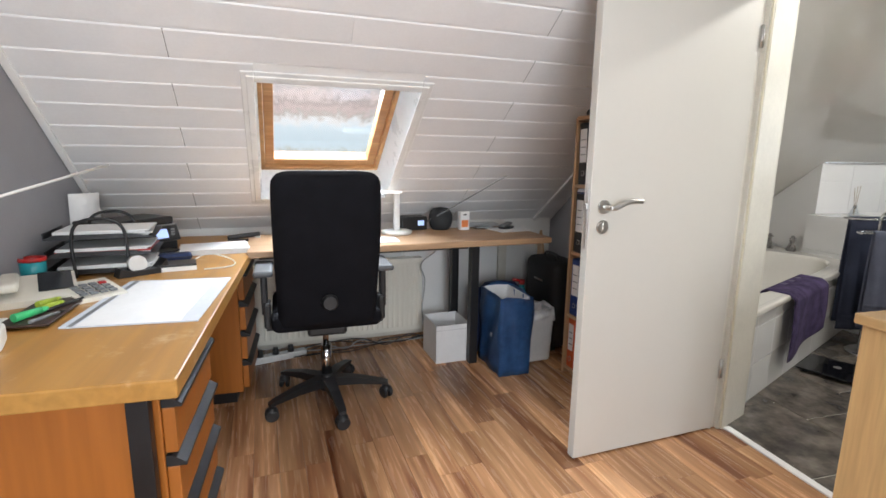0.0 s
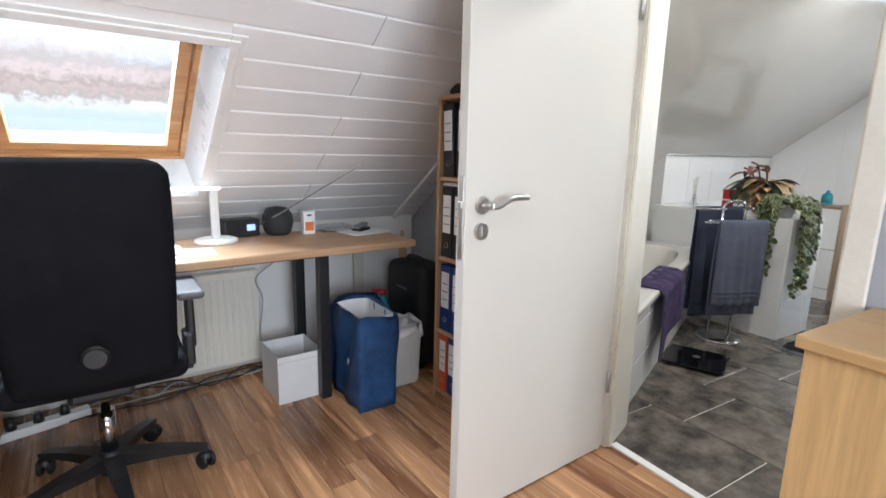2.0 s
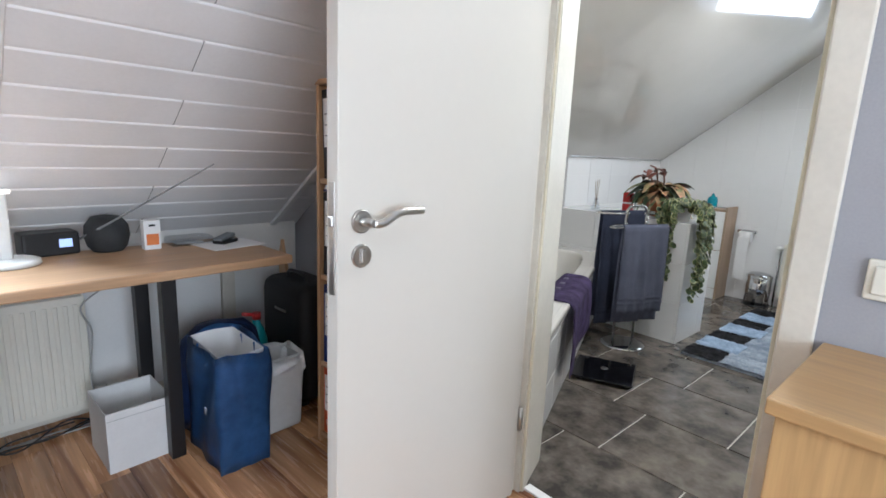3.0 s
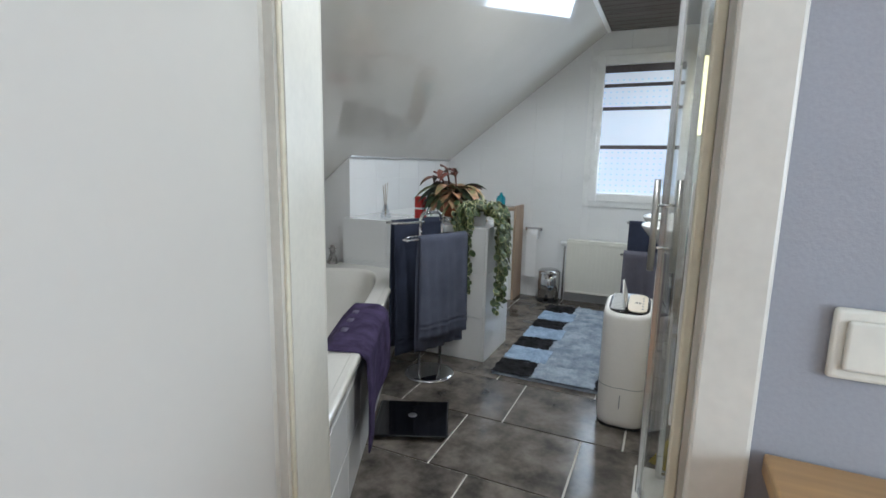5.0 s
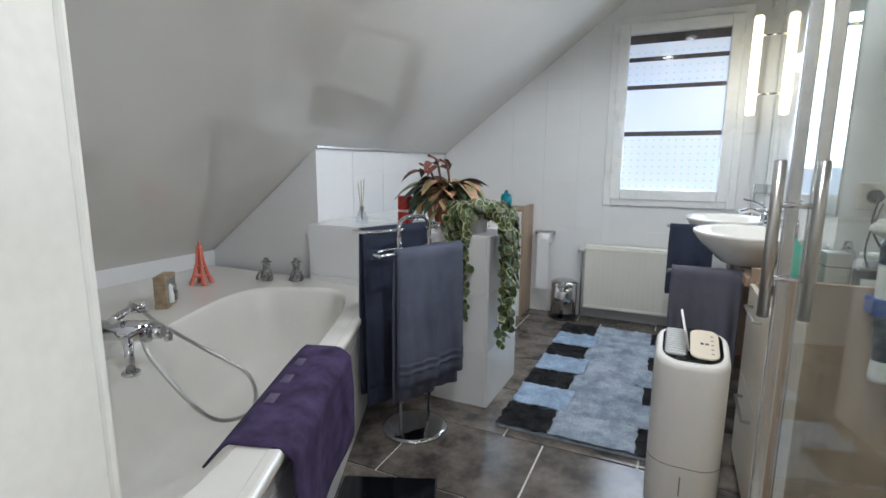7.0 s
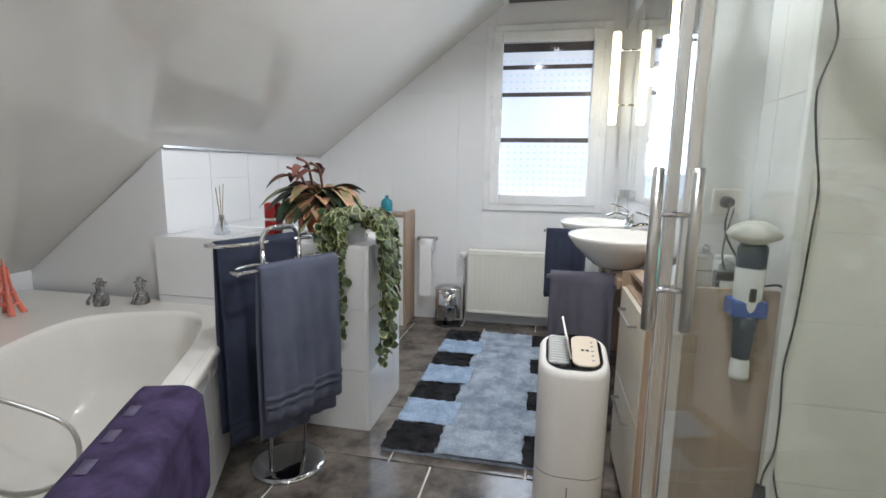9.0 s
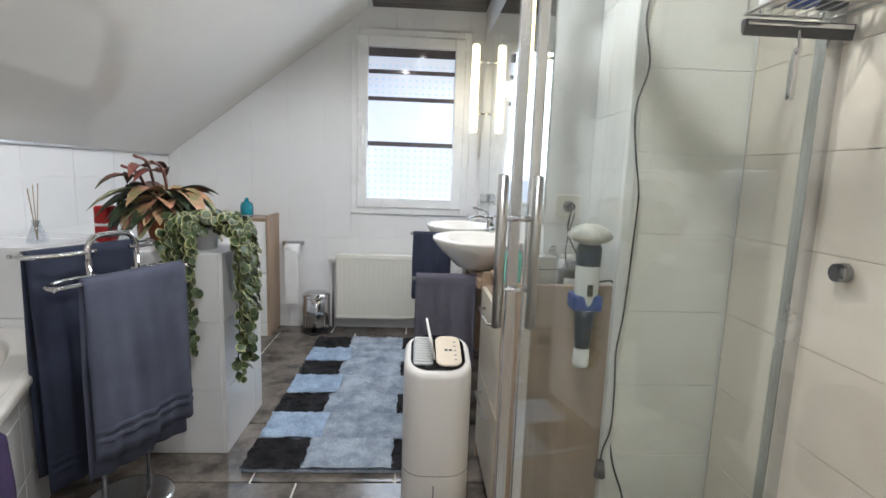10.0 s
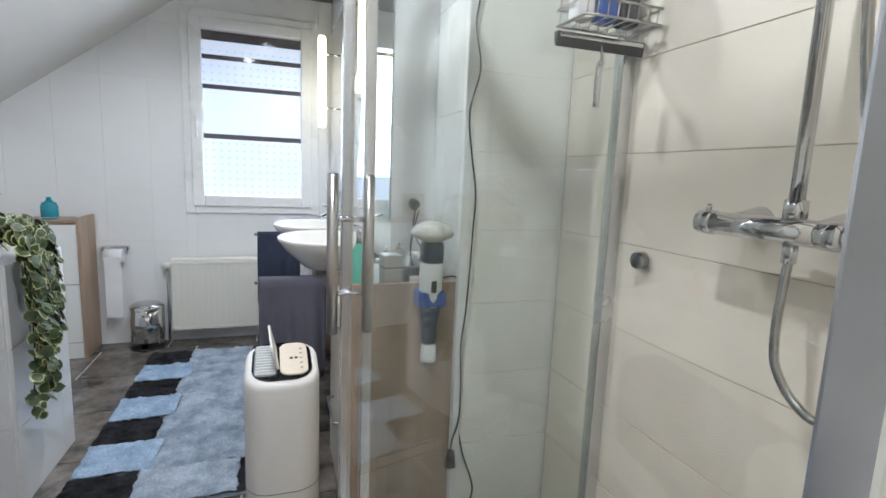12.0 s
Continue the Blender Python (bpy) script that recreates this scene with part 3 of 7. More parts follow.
prism(bm, [(0.4, WZ1), (2.085, WZ1), (1.72, 2.38), (0.4, 2.38)], GX + 0.008, GX + 0.2, "x")
gable = structure("wall_gable", bm, "grout", "gable wall with glossy white tiles", "wall")
# south: shower recess and the boxed-out wall of the washstand
mirror_box = structure("wall_mirror_boxing", box(B(), 4.0, 0.9255, 0.84, GX - 0.001, 1.0745, HB), "white_tile", "white tiled boxed-out wall behind the mirrors", "wall")
south = structure("wall_shower", box(B(), WX1, 0.45, -0.05, 3.72, 0.592, 2.36), "beige_grout", "beige tiled wall of the shower", "wall")
structure("wall_shower_west", box(B(), WX1 + 0.007, 0.592, -0.003, 2.461, 1.236, HB - 0.001), "beige_tile", "beige tiled boxed-out wall at the end of the shower", "wall")
vwall = structure("wall_washstand", box(B(), 3.708, 0.45, -0.05, GX + 0.2, 0.922, 2.36), "grout", "boxed-out tiled wall behind the washstand", "wall")
# slope and flat ceiling
bm = B()
prism(bm, [(4.2, bath_z(4.2)), (YC, HB), (YC, HB + 0.1), (4.2, bath_z(4.2) + 0.1)], WX1 + 0.006, GX + 0.1, "x")
structure("ceiling_bath_slope", bm, "gloss_slope", "sloping ceiling covered in glossy cream film", "ceiling")
bm = B()
for k in range(36):
    x0 = WX1 + 0.006 + k * 0.1
    if x0 < GX:
        box(bm, x0, 0.44, HB, min(x0 + 0.0985, GX + 0.1), YC, HB + 0.012, 0.002, 1)
box(bm, WX1, 0.44, HB + 0.012, GX + 0.15, YC, HB + 0.1)
structure("ceiling_bath", bm, "dark_ceiling", "flat ceiling of glossy dark brown panels", "ceiling")
structure("trim_3", box(B(), WX1 + 0.01, YC - 0.02, HB - 0.012, GX, YC + 0.012, HB - 0.0005, 0.003), "white_plastic", "white strip at the ridge of the slope", "trim")
# knee walls in the north
NX = 4.285
north = structure("wall_bath_north", box(B(), NX + 0.002, BY + 0.008, -0.05, GX + 0.1, BY + 0.1, BZ + 0.0), "grout", "white tiled knee wall above the ledge", "wall")
bm = B()
prism(bm, [(BY + 0.002, 0.0), (4.12, 0.0), (4.12, bath_z(4.12)), (BY + 0.002, bath_z(BY) - 0.008)], NX, NX + 0.006, "x")
structure("wall_bath_side", bm, "white_tile", "white side wall at the foot of the bath tub", "wall")
structure("wall_bath_far", box(B(), WX1, 4.06, -0.05, NX + 0.1, 4.2, bath_z(4.06) + 0.03), "white_tile", "low white wall behind the bath tub", "wall")
structure("trim_4", box(B(), NX - 0.004, BY - 0.012, BZ - 0.004, GX, BY + 0.012, BZ + 0.014, 0.003), "alu", "silver edge strip on top of the knee wall", "trim")
floor_bath = structure("floor_2", box(B(), 2.28, 0.5, -0.08, GX + 0.1, 4.15, -0.003), "floor_joint", "bathroom floor of slate-grey tiles with pale joints", "floor")
# bathroom window
bw = thing("window_2", Matrix.Identity(4), "white plastic window with frosted striped privacy film", "window", kind="structure")
bm = B()


def yring(bm, y0, z0, y1, z1, w, x0, x1, bev=0.004):
    box(bm, x0, y0, z0, x1, y0 + w, z1, bev)
    box(bm, x0, y1 - w, z0, x1, y1, z1, bev)
    box(bm, x0, y0 + w, z0, x1, y1 - w, z0 + w, bev)
    box(bm, x0, y0 + w, z1 - w, x1, y1 - w, z1, bev)
    return bm


part("window_frame", yring(B(), WY0 - 0.015, WZ0 - 0.015, WY1 + 0.015, WZ1 + 0.015, 0.055, GX - 0.012, GX + 0.09), "pvc", bw)
part("sash", yring(B(), WY0 + 0.028, WZ0 + 0.03, WY1 - 0.028, WZ1 - 0.03, 0.072, GX - 0.025, GX + 0.06, 0.006), "pvc", bw)
bm = B()
box(bm, GX - 0.04, WY1 - 0.075, 1.40, GX - 0.024, WY1 - 0.055, 1.47, 0.004)
box(bm, GX - 0.055, WY1 - 0.073, 1.33, GX - 0.04, WY1 - 0.057, 1.45, 0.005)
part("handle", bm, "pvc", bw, "white window handle")
GY0, GY1, GZ0, GZ1 = WY0 + 0.095, WY1 - 0.095, WZ0 + 0.098, WZ1 - 0.098
# ---- things: office ----
M["desk_wood"] = wood("worn_honey_veneer", (0.37, 0.175, 0.038), (0.50, 0.265, 0.065), "y", 0.38, 0.35, contrast=0.8, scuff=0.65)
M["desk_side"] = wood("orange_veneer_side", (0.32, 0.10, 0.015), (0.43, 0.15, 0.025), "z", 0.38, 0.35, contrast=0.8)
M["beech"] = wood("beech_veneer", (0.40, 0.24, 0.13), (0.52, 0.34, 0.20), "x", 0.4, 0.7, contrast=0.8)
M["beech_z"] = wood("beech_board", (0.42, 0.25, 0.13), (0.54, 0.35, 0.20), "z", 0.45, 0.7, contrast=0.8)
M["oak"] = wood("light_oak_dresser", (0.40, 0.24, 0.10), (0.56, 0.37, 0.17), "z", 0.42, 0.8, contrast=0.9)
M["oak_top"] = wood("light_oak_top", (0.40, 0.24, 0.10), (0.50, 0.32, 0.15), "y", 0.36, 0.6, contrast=0.9)
M["chair_cloth"] = mat("black_woven_upholstery", (0.010, 0.010, 0.013), 0.9, var=0.10, scale=8, fine=400, bump=0.4, spec=0.12)
M["cardboard_white"] = mat("white_cardboard", (0.72, 0.72, 0.72), 0.7, var=0.03, scale=5, fine=70)
M["blue_bag"] = mat("blue_laminated_bag", (0.07, 0.19, 0.47), 0.30, var=0.15, scale=5, fine=25, bump=0.25)
M["navy"] = mat("navy_fabric", (0.012, 0.035, 0.13), 0.6, var=0.2, scale=9, fine=60, bump=0.4)
M["bin_white"] = mat("white_bin_plastic", (0.74, 0.75, 0.76), 0.4, var=0.03)
M["liner"] = mat("thin_white_bin_liner", (0.80, 0.81, 0.83), 0.3, var=0.05, scale=20, fine=60, bump=0.5)
M["case_black"] = mat("black_case_fabric", (0.010, 0.010, 0.012), 0.6, var=0.2, fine=200, bump=0.3)
M["binder_black"] = mat("black_binder_paper", (0.02, 0.02, 0.022), 0.5, var=0.2, scale=20, fine=120)
M["binder_blue"] = mat("blue_binder_paper", (0.012, 0.04, 0.21), 0.45, var=0.1, scale=20, fine=120)
M["orange_red"] = mat("orange_red_plastic", (0.65, 0.10, 0.02), 0.4, var=0.05)
M["orange"] = mat("orange_card", (0.75, 0.22, 0.06), 0.5, var=0.05)
M["teal"] = mat("teal_plastic", (0.02, 0.30, 0.34), 0.3, var=0.06)
M["red"] = mat("red_plastic", (0.48, 0.02, 0.02), 0.35, var=0.06)
M["green"] = mat("green_marker", (0.05, 0.52, 0.18), 0.35, var=0.05)
M["lime"] = mat("lime_marker", (0.42, 0.55, 0.05), 0.35, var=0.05)
M["grey_plastic"] = mat("grey_plastic", (0.22, 0.23, 0.24), 0.4, var=0.08)
M["arm_grey"] = mat("dark_grey_arm_pad", (0.09, 0.095, 0.105), 0.45, var=0.08)
M["dark_grey"] = mat("charcoal_mesh", (0.035, 0.038, 0.042), 0.7, var=0.2, fine=300, bump=0.4)
M["brown_leather"] = mat("dark_brown_tray", (0.055, 0.03, 0.022), 0.45, var=0.15, fine=120, bump=0.2)
M["lcd"] = mat("dark_display", (0.01, 0.012, 0.016), 0.12, var=0.05, bump=0.0)
M["lcd_on"] = glow("lit_display", (0.45, 0.6, 0.95), 0.7)
M["lamp_white"] = glow("white_lamp_diffuser", (1.0, 0.98, 0.94), 0.8)
M["clear_plastic"] = glassy("clear_plastic", (0.86, 0.88, 0.9), 0.05, 1.45)
M["cable_grey"] = mat("grey_cable", (0.45, 0.45, 0.44), 0.5, var=0.1)
M["pad_blue"] = mat("pale_blue_pad", (0.66, 0.70, 0.78), 0.6, var=0.03, fine=60)


def here(x, y, z=0.0, turn=0.0):
    """A pose at x, y that stands square to the office."""
    return pose(x, y, z, 0, 0, ASKEW + turn)


# old desk along the west wall
TZ = 0.755
desk = thing("writing_desk", pose(-0.47, 1.36, 0), "old honey-coloured wooden writing desk with scuffed top and black drawer grips", "desk")
top = part("tabletop", box(B(), 0.0, 0.0, TZ - 0.045, 0.628, 1.98, TZ, 0.004), "desk_wood", desk, "honey veneer top with pale scuffs")
part("side_panel", box(B(), 0.02, 0.05, 0.06, 0.51, 0.07, TZ - 0.055, 0.002), "desk_side", desk)
for y in (0.045, 1.83):
    part("leg", box(B(), 0.51, y, 0.0, 0.555, y + 0.03, TZ - 0.046, 0.002), "black_metal", desk, "flat black metal leg")
for y0, y1 in ((0.09, 0.52), (1.37, 1.80)):
    ped = part("pedestal", box(B(), 0.05, y0, 0.06, 0.565, y1, TZ - 0.055, 0.003), "desk_side", desk, "orange veneered drawer pedestal")
    bm = box(B(), 0.07, y0 + 0.02, 0.0, 0.53, y1 - 0.02, 0.058)
    part("plinth", bm, "black_metal", desk)
    n = 4
    hgt = (TZ - 0.07 - 0.085) / n
    for k in range(n):
        z0 = 0.08 + k * hgt
        dr = part("drawer", box(B(), 0.566, y0 + 0.006, z0, 0.594, y1 - 0.006, z0 + hgt - 0.036, 0.003), "desk_side", ped)
        part("grip", prism(B(), [(0.566, z0 + hgt - 0.034), (0.61, z0 + hgt - 0.034), (0.61, z0 + hgt - 0.026), (0.578, z0 + hgt - 0.006), (0.566, z0 + hgt - 0.006)], y0 + 0.004, y1 - 0.004, "y"), "black", dr, "long black grip bar")
# narrow desk in front of the roof window
d2 = thing("window_desk", at_office(-1.98, 0.914), "beech desk top on square black metal legs under the roof window", "desk")
part("tabletop", box(B(), 0.0, 0.0, 0.738, 1.647, 0.52, 0.772, 0.006), "beech", d2)
for u, v in ((1.20, 0.13), (1.20, 0.45)):
    part("leg", box(B(), u, v, 0.0, u + 0.05, v + 0.05, 0.737, 0.003), "black_metal", d2, "square black metal leg")
part("rail", box(B(), 0.05, 0.16, 0.70, 1.19, 0.20, 0.737, 0.002), "black_metal", d2)
# radiator under it
rad = thing("radiator", at_office(-2.02, VN - 0.09, 0.055), "white panel radiator with vertical ribs on the knee wall", "radiator")
bm = box(B(), 0, 0.0, 0, 1.11, 0.012, 0.50, 0.003)
part("panel", bm, "rad", rad)
for k in range(32):
    part("rib", box(B(), 0.02 + k * 0.0338, -0.006, 0.03, 0.037 + k * 0.0338, 0.0, 0.47, 0.003, 1), "rad", rad)
part("grille", box(B(), 0.0, 0.012, 0.485, 1.11, 0.08, 0.50, 0.002), "rad", rad)
part("bracket", box(B(), 0.2, 0.012, 0.05, 0.24, 0.089, 0.4, 0.002), "rad", rad)
part("pipe", tube(B(), [(1.14, 0.04, 0.06), (1.14, 0.04, -0.052)], 0.008), "rad", rad)
part("valve", cyl(B(), (1.112, 0.04, 0.06), (1.17, 0.04, 0.06), 0.014), "white_plastic", rad)
structure("baseboard_1", box(B(), UW + 0.001, VN - 0.014, 0.0, 0.02, VN - 0.001, 0.055, 0.004), "frame_white", "low white skirting board along the knee wall", "baseboard", OFF)
structure("wall_panel", box(B(), -1.02, VN - 0.02, 0.056, -0.32, VN - 0.001, 0.735, 0.004), "ceiling_white", "white access panel in the knee wall", "wall panel", OFF)
structure("trim_5", box(B(), -0.315, VN - 0.03, 0.0, -0.25, VN - 0.001, 0.74, 0.003), "frame_white", "white upright strip in the knee wall", "trim", OFF)


def office_chair():
    ch = thing("office_chair", pose(0.497, 2.67, 0, 0, 0, 3), "black high-backed swivel chair on a five-star castor base", "chair")
    for k in range(5):
        base = B()
        a = radians(62 + 72 * k)
        d, s = Vector((math.cos(a), math.sin(a), 0)), Vector((-math.sin(a), math.cos(a), 0))
        rings = []
        for q, w, zb, zt in ((0.03, 0.030, 0.085, 0.135), (0.16, 0.024, 0.085, 0.122), (0.275, 0.019, 0.075, 0.098), (0.305, 0.017, 0.07, 0.088)):
            rings.append([base.verts.new(d * q + s * w * 0.8 + Vector((0, 0, zb))), base.verts.new(d * q - s * w * 0.8 + Vector((0, 0, zb))), base.verts.new(d * q - s * w + Vector((0, 0, zt))), base.verts.new(d * q + s * w + Vector((0, 0, zt)))])
        for r0, r1 in zip(rings, rings[1:]):
            for i in range(4):
                base.faces.new((r0[i], r0[(i + 1) % 4], r1[(i + 1) % 4], r1[i]))
        base.faces.new(rings[-1])
        bmesh.ops.recalc_face_normals(base, faces=base.faces[:])
        part("base_arm", base, "black", ch)
    part("hub", cyl(B(), (0, 0, 0.065), (0, 0, 0.15), 0.036, 0.033, 24), "black", ch)
    for k in range(5):
        a = radians(62 + 72 * k)
        c = Vector((math.cos(a), math.sin(a), 0)) * 0.295
        w = radians(62 + 72 * k + 35 * (k % 3))
        ax = Vector((math.cos(w), math.sin(w), 0))
        cs = B()
        for s in (-1, 1):
            cyl(cs, c + ax * s * 0.008 + Vector((0, 0, 0.031)), c + ax * s * 0.024 + Vector((0, 0, 0.031)), 0.031, seg=24, bev=0.004)
        cyl(cs, c + Vector((0, 0, 0.03)), c + Vector((0, 0, 0.08)), 0.008)
        lathe(cs, [(0.0, 0.068), (0.022, 0.062), (0.027, 0.05), (0.027, 0.042)], 16, (c.x, c.y, 0))
        part("castor", cs, "black", ch)
    part("gas_column", cyl(cyl(B(), (0, 0, 0.15), (0, 0, 0.30), 0.026), (0, 0, 0.30), (0, 0, 0.42), 0.014), ["chrome"], ch, "chromed gas column")
    part("mechanism", box(B(), -0.09, -0.14, 0.39, 0.09, 0.14, 0.44, 0.015), "black", ch)
    seat = B()
    box(seat, -0.245, -0.22, 0.445, 0.245, 0.27, 0.525, 0.034, 5)
    part("seat", seat, "chair_cloth", ch, smooth=True)

    def back(s, t):
        z = 0.46 + t * 0.70
        w = 0.212 + 0.010 * math.sin(min(1, t * 1.15) * math.pi * 0.6)
        x = (s - 0.5) * 2 * w
        bow = 0.03 * (1 - (2 * s - 1) ** 2)
        y = -0.245 - 0.07 * (t - 0.3) + 0.03 * math.cos(t * 4.2) - bow * 0.55
        return Vector((x, y, z))
    bk = B()
    t2 = bmesh.new()
    box(t2, -0.5, -0.5, -0.5, 0.5, 0.5, 0.5, 0.0)
    bmesh.ops.subdivide_edges(t2, edges=t2.edges[:], cuts=19, use_grid_fill=True)
    for v in t2.verts:
        sx, sy, sz = v.co.x, v.co.y, v.co.z
        r = ((abs(2 * sx)) ** 9 + (abs(2 * sz)) ** 16) ** (1 / 10)
        k = 1 / max(1.0, r)
        sx, sz = sx * k, sz * k
        edge = max(abs(2 * sx), abs(2 * sz))
        p = back(sx + 0.5, sz + 0.5)
        thick = 0.036 * (1 - 0.75 * max(0, (edge - 0.8) / 0.2) ** 2)
        v.co = p + Vector((0, 2 * sy * thick, 0))
    merge(bk, t2)
    part("backrest", bk, "chair_cloth", ch, "black upholstered high backrest", smooth=True)
    kb = B()
    cyl(kb, (0, -0.315, 0.60), (0, -0.285, 0.60), 0.036, 0.036, 28, bev=0.008)
    part("lumbar_knob", kb, "black", ch, "round black lumbar knob")
    for s in (-1, 1):
        ar = B()
        box(ar, s * 0.262 - 0.016, -0.11, 0.44, s * 0.262 + 0.016, -0.03, 0.56, 0.008)
        box(ar, s * 0.272 - 0.014, -0.095, 0.50, s * 0.272 + 0.014, -0.045, 0.69, 0.008)
        box(ar, s * 0.2 - 0.07, -0.10, 0.425, s * 0.2 + 0.07, -0.05, 0.447, 0.006)
        arm = part("armrest", ar, "black", ch)
        part("arm_pad", box(B(), s * 0.272 - 0.042, -0.16, 0.69, s * 0.272 + 0.042, 0.10, 0.718, 0.012, 3), "arm_grey", arm, "grey soft arm pad")
    return ch


office_chair()


def open_box(name, m, w, d, h, t, material, label, category):
    ob = thing(name, m, label, category)
    bm = B()
    box(bm, 0, 0, 0, w, d, t)
    part("bottom", bm, material, ob)
    for r in ((0, 0, w, t), (0, d - t, w, d), (0, t, t, d - t), (w - t, t, w, d - t)):
        part("side", box(B(), r[0], r[1], t, r[2], r[3], h, 0.001), material, ob)
    part("fold_line", box(B(), 0.002, -0.0008, h - 0.03, w - 0.002, 0.0, h - 0.029), "grey_plastic", ob)
    return ob


open_box("cardboard_box", here(1.14, 2.966), 0.22, 0.25, 0.235, 0.004, "cardboard_white", "open white cardboard box standing on the floor", "box")


def shopping_bag(m, w, d, h, material, label, paper=True):
    ob = thing("shopping_bag", m, label, "bag")
    bm = B()
    ng, nz = 10, 9
    per = [(i / ng, 0) for i in range(ng)] + [(1, i / ng) for i in range(ng)] + [(1 - i / ng, 1) for i in range(ng)] + [(0, 1 - i / ng) for i in range(ng)]
    rows = []
    for k in range(nz + 1):
        z = k / nz
        row = []
        for a, b in per:
            sag = 0.012 * math.sin(z * 9 + a * 7 + b * 5) * z + 0.006 * math.sin(17 * a + 11 * b + 5 * z)
            x = (a - 0.5) * w * (1 + 0.04 * z) + sag
            y = (b - 0.5) * d * (1 + 0.03 * z) + (0.02 * math.sin(math.pi * a) * (1 if b > 0.5 else -1)) * z * (1 if 0 < a < 1 else 0.4) + sag * 0.5
            row.append(bm.verts.new((x, y, z * h + 0.012 * math.sin(a * 6 + b * 4) * z)))
        rows.append(row)
    for r0, r1 in zip(rows, rows[1:]):
        for i in range(len(r0)):
            f = bm.faces.new((r0[i], r0[(i + 1) % len(r0)], r1[(i + 1) % len(r0)], r1[i]))
            f.smooth = True
    bm.faces.new(rows[0][::-1])
    bmesh.ops.solidify(bm, geom=bm.faces[:], thickness=0.003)
    bag = part("bag_body", bm, material, ob)
    if paper:
        bm = B()
        ins = []
        for k in range(4):
            z = 0.62 + 0.38 * k / 3
            ins.append([bm.verts.new((q.x * 0.84, q.y * 0.90, z * h - 0.004)) for q in [Vector(((a - 0.5) * w * (1 + 0.04 * z), (b - 0.5) * d * (1 + 0.03 * z) + (0.02 * math.sin(math.pi * a) * (1 if b > 0.5 else -1)) * z * (1 if 0 < a < 1 else 0.4), 0)) for a, b in per]])
        for r0, r1 in zip(ins, ins[1:]):
            for i in range(len(r0)):
                bm.faces.new((r0[i], r0[(i + 1) % len(r0)], r1[(i + 1) % len(r0)], r1[i])).smooth = True
        bm.faces.new(ins[0])
        part("lining", bm, "paper", ob, "white paper lining")
        part("contents", box(B(), -w * 0.3, -d * 0.3, h * 0.63, w * 0.3, d * 0.32, h * 0.8, 0.02), "pad_blue", ob, "pale folded contents")
    for s in (-1, 1):
        hb = B()
        tube(hb, curve_pts([(s * w * 0.44, -d * 0.2, h - 0.01), (s * w * 0.47, -d * 0.15, h - 0.06), (s * w * 0.47, d * 0.15, h - 0.06), (s * w * 0.44, d * 0.2, h - 0.01)], 6), 0.006, 6)
        part("handle", hb, material, ob)
    return ob


shopping_bag(here(1.53, 2.865, 0.0, -2), 0.19, 0.30, 0.46, "blue_bag", "tall glossy blue shopping bag with white papers inside")
bm = B()
for k in range(3):
    box(bm, -0.0972 - 0.001, -0.10 + k * 0.03, 0.20, -0.0955, -0.08 + k * 0.03, 0.225)
lg = part("print", bm, "pad_blue", [o for o in scene.objects if o.name.startswith("shopping_bag")][0], "pale printed mark")
b2 = thing("fabric_bag", here(1.60, 3.14), "slumped navy fabric bag on the floor behind the shopping bag", "bag")
bm = B()
lathe(bm, [(0.0, 0.0), (0.16, 0.0), (0.185, 0.08), (0.18, 0.25), (0.15, 0.38), (0.10, 0.44), (0.0, 0.45)], 22, sx=1.05, sy=0.62)
for v in bm.verts:
    v.co += Vector((noise.noise(v.co * 9), noise.noise(v.co * 9 + Vector((5, 0, 0))), noise.noise(v.co * 9 + Vector((0, 7, 0))))) * 0.016 * (v.co.z > 0.01)
part("bag_body", bm, "navy", b2)
part("strap", tube(B(), curve_pts([(-0.14, -0.05, 0.30), (-0.06, -0.07, 0.44), (0.08, -0.07, 0.43), (0.15, -0.05, 0.28)], 6), 0.009, 8), "navy", b2)
bn = thing("waste_bin", here(1.75, 2.93), "white plastic waste bin with thin white liner over its rim", "bin")
bm = B()
t = bmesh.new()
box(t, -0.095, -0.085, 0, 0.095, 0.085, 0.33, 0.02, 3)
for v in t.verts:
    k = 0.86 + 0.14 * v.co.z / 0.33
    v.co.x *= k
    v.co.y *= k
tops = [f for f in t.faces if f.calc_center_median().z > 0.3295]
bmesh.ops.delete(t, geom=tops, context="FACES")
bmesh.ops.solidify(t, geom=t.faces[:], thickness=0.004)
merge(bm, t)
part("bin_body", bm, "bin_white", bn)
bm = B()
for k, (o, z0, z1) in enumerate(((0.102, 0.27, 0.337),)):
    ringa, ringb = [], []
    N = 40
    for i in range(N):
        a = i / N * math.tau
        sx = math.copysign(abs(math.cos(a)) ** 0.45, math.cos(a))
        sy = math.copysign(abs(math.sin(a)) ** 0.45, math.sin(a))
        ringa.append(bm.verts.new((sx * 0.1, sy * 0.09, z1 + 0.008 * math.sin(5 * a))))
        ringb.append(bm.verts.new((sx * (0.104 + 0.008 * math.sin(9 * a)), sy * (0.094 + 0.008 * math.sin(7 * a)), z0 + 0.02 * math.sin(3 * a) + 0.012 * math.sin(8 * a))))
    ringc = [bm.verts.new((v.co.x * 0.9, v.co.y * 0.9, 0.25)) for v in ringa]
    for i in range(N):
        j = (i + 1) % N
        bm.faces.new((ringa[i], ringa[j], ringb[j], ringb[i])).smooth = True
        bm.faces.new((ringc[i], ringc[j], ringa[j], ringa[i])).smooth = True
part("liner", bm, "liner", bn, "crumpled white liner")
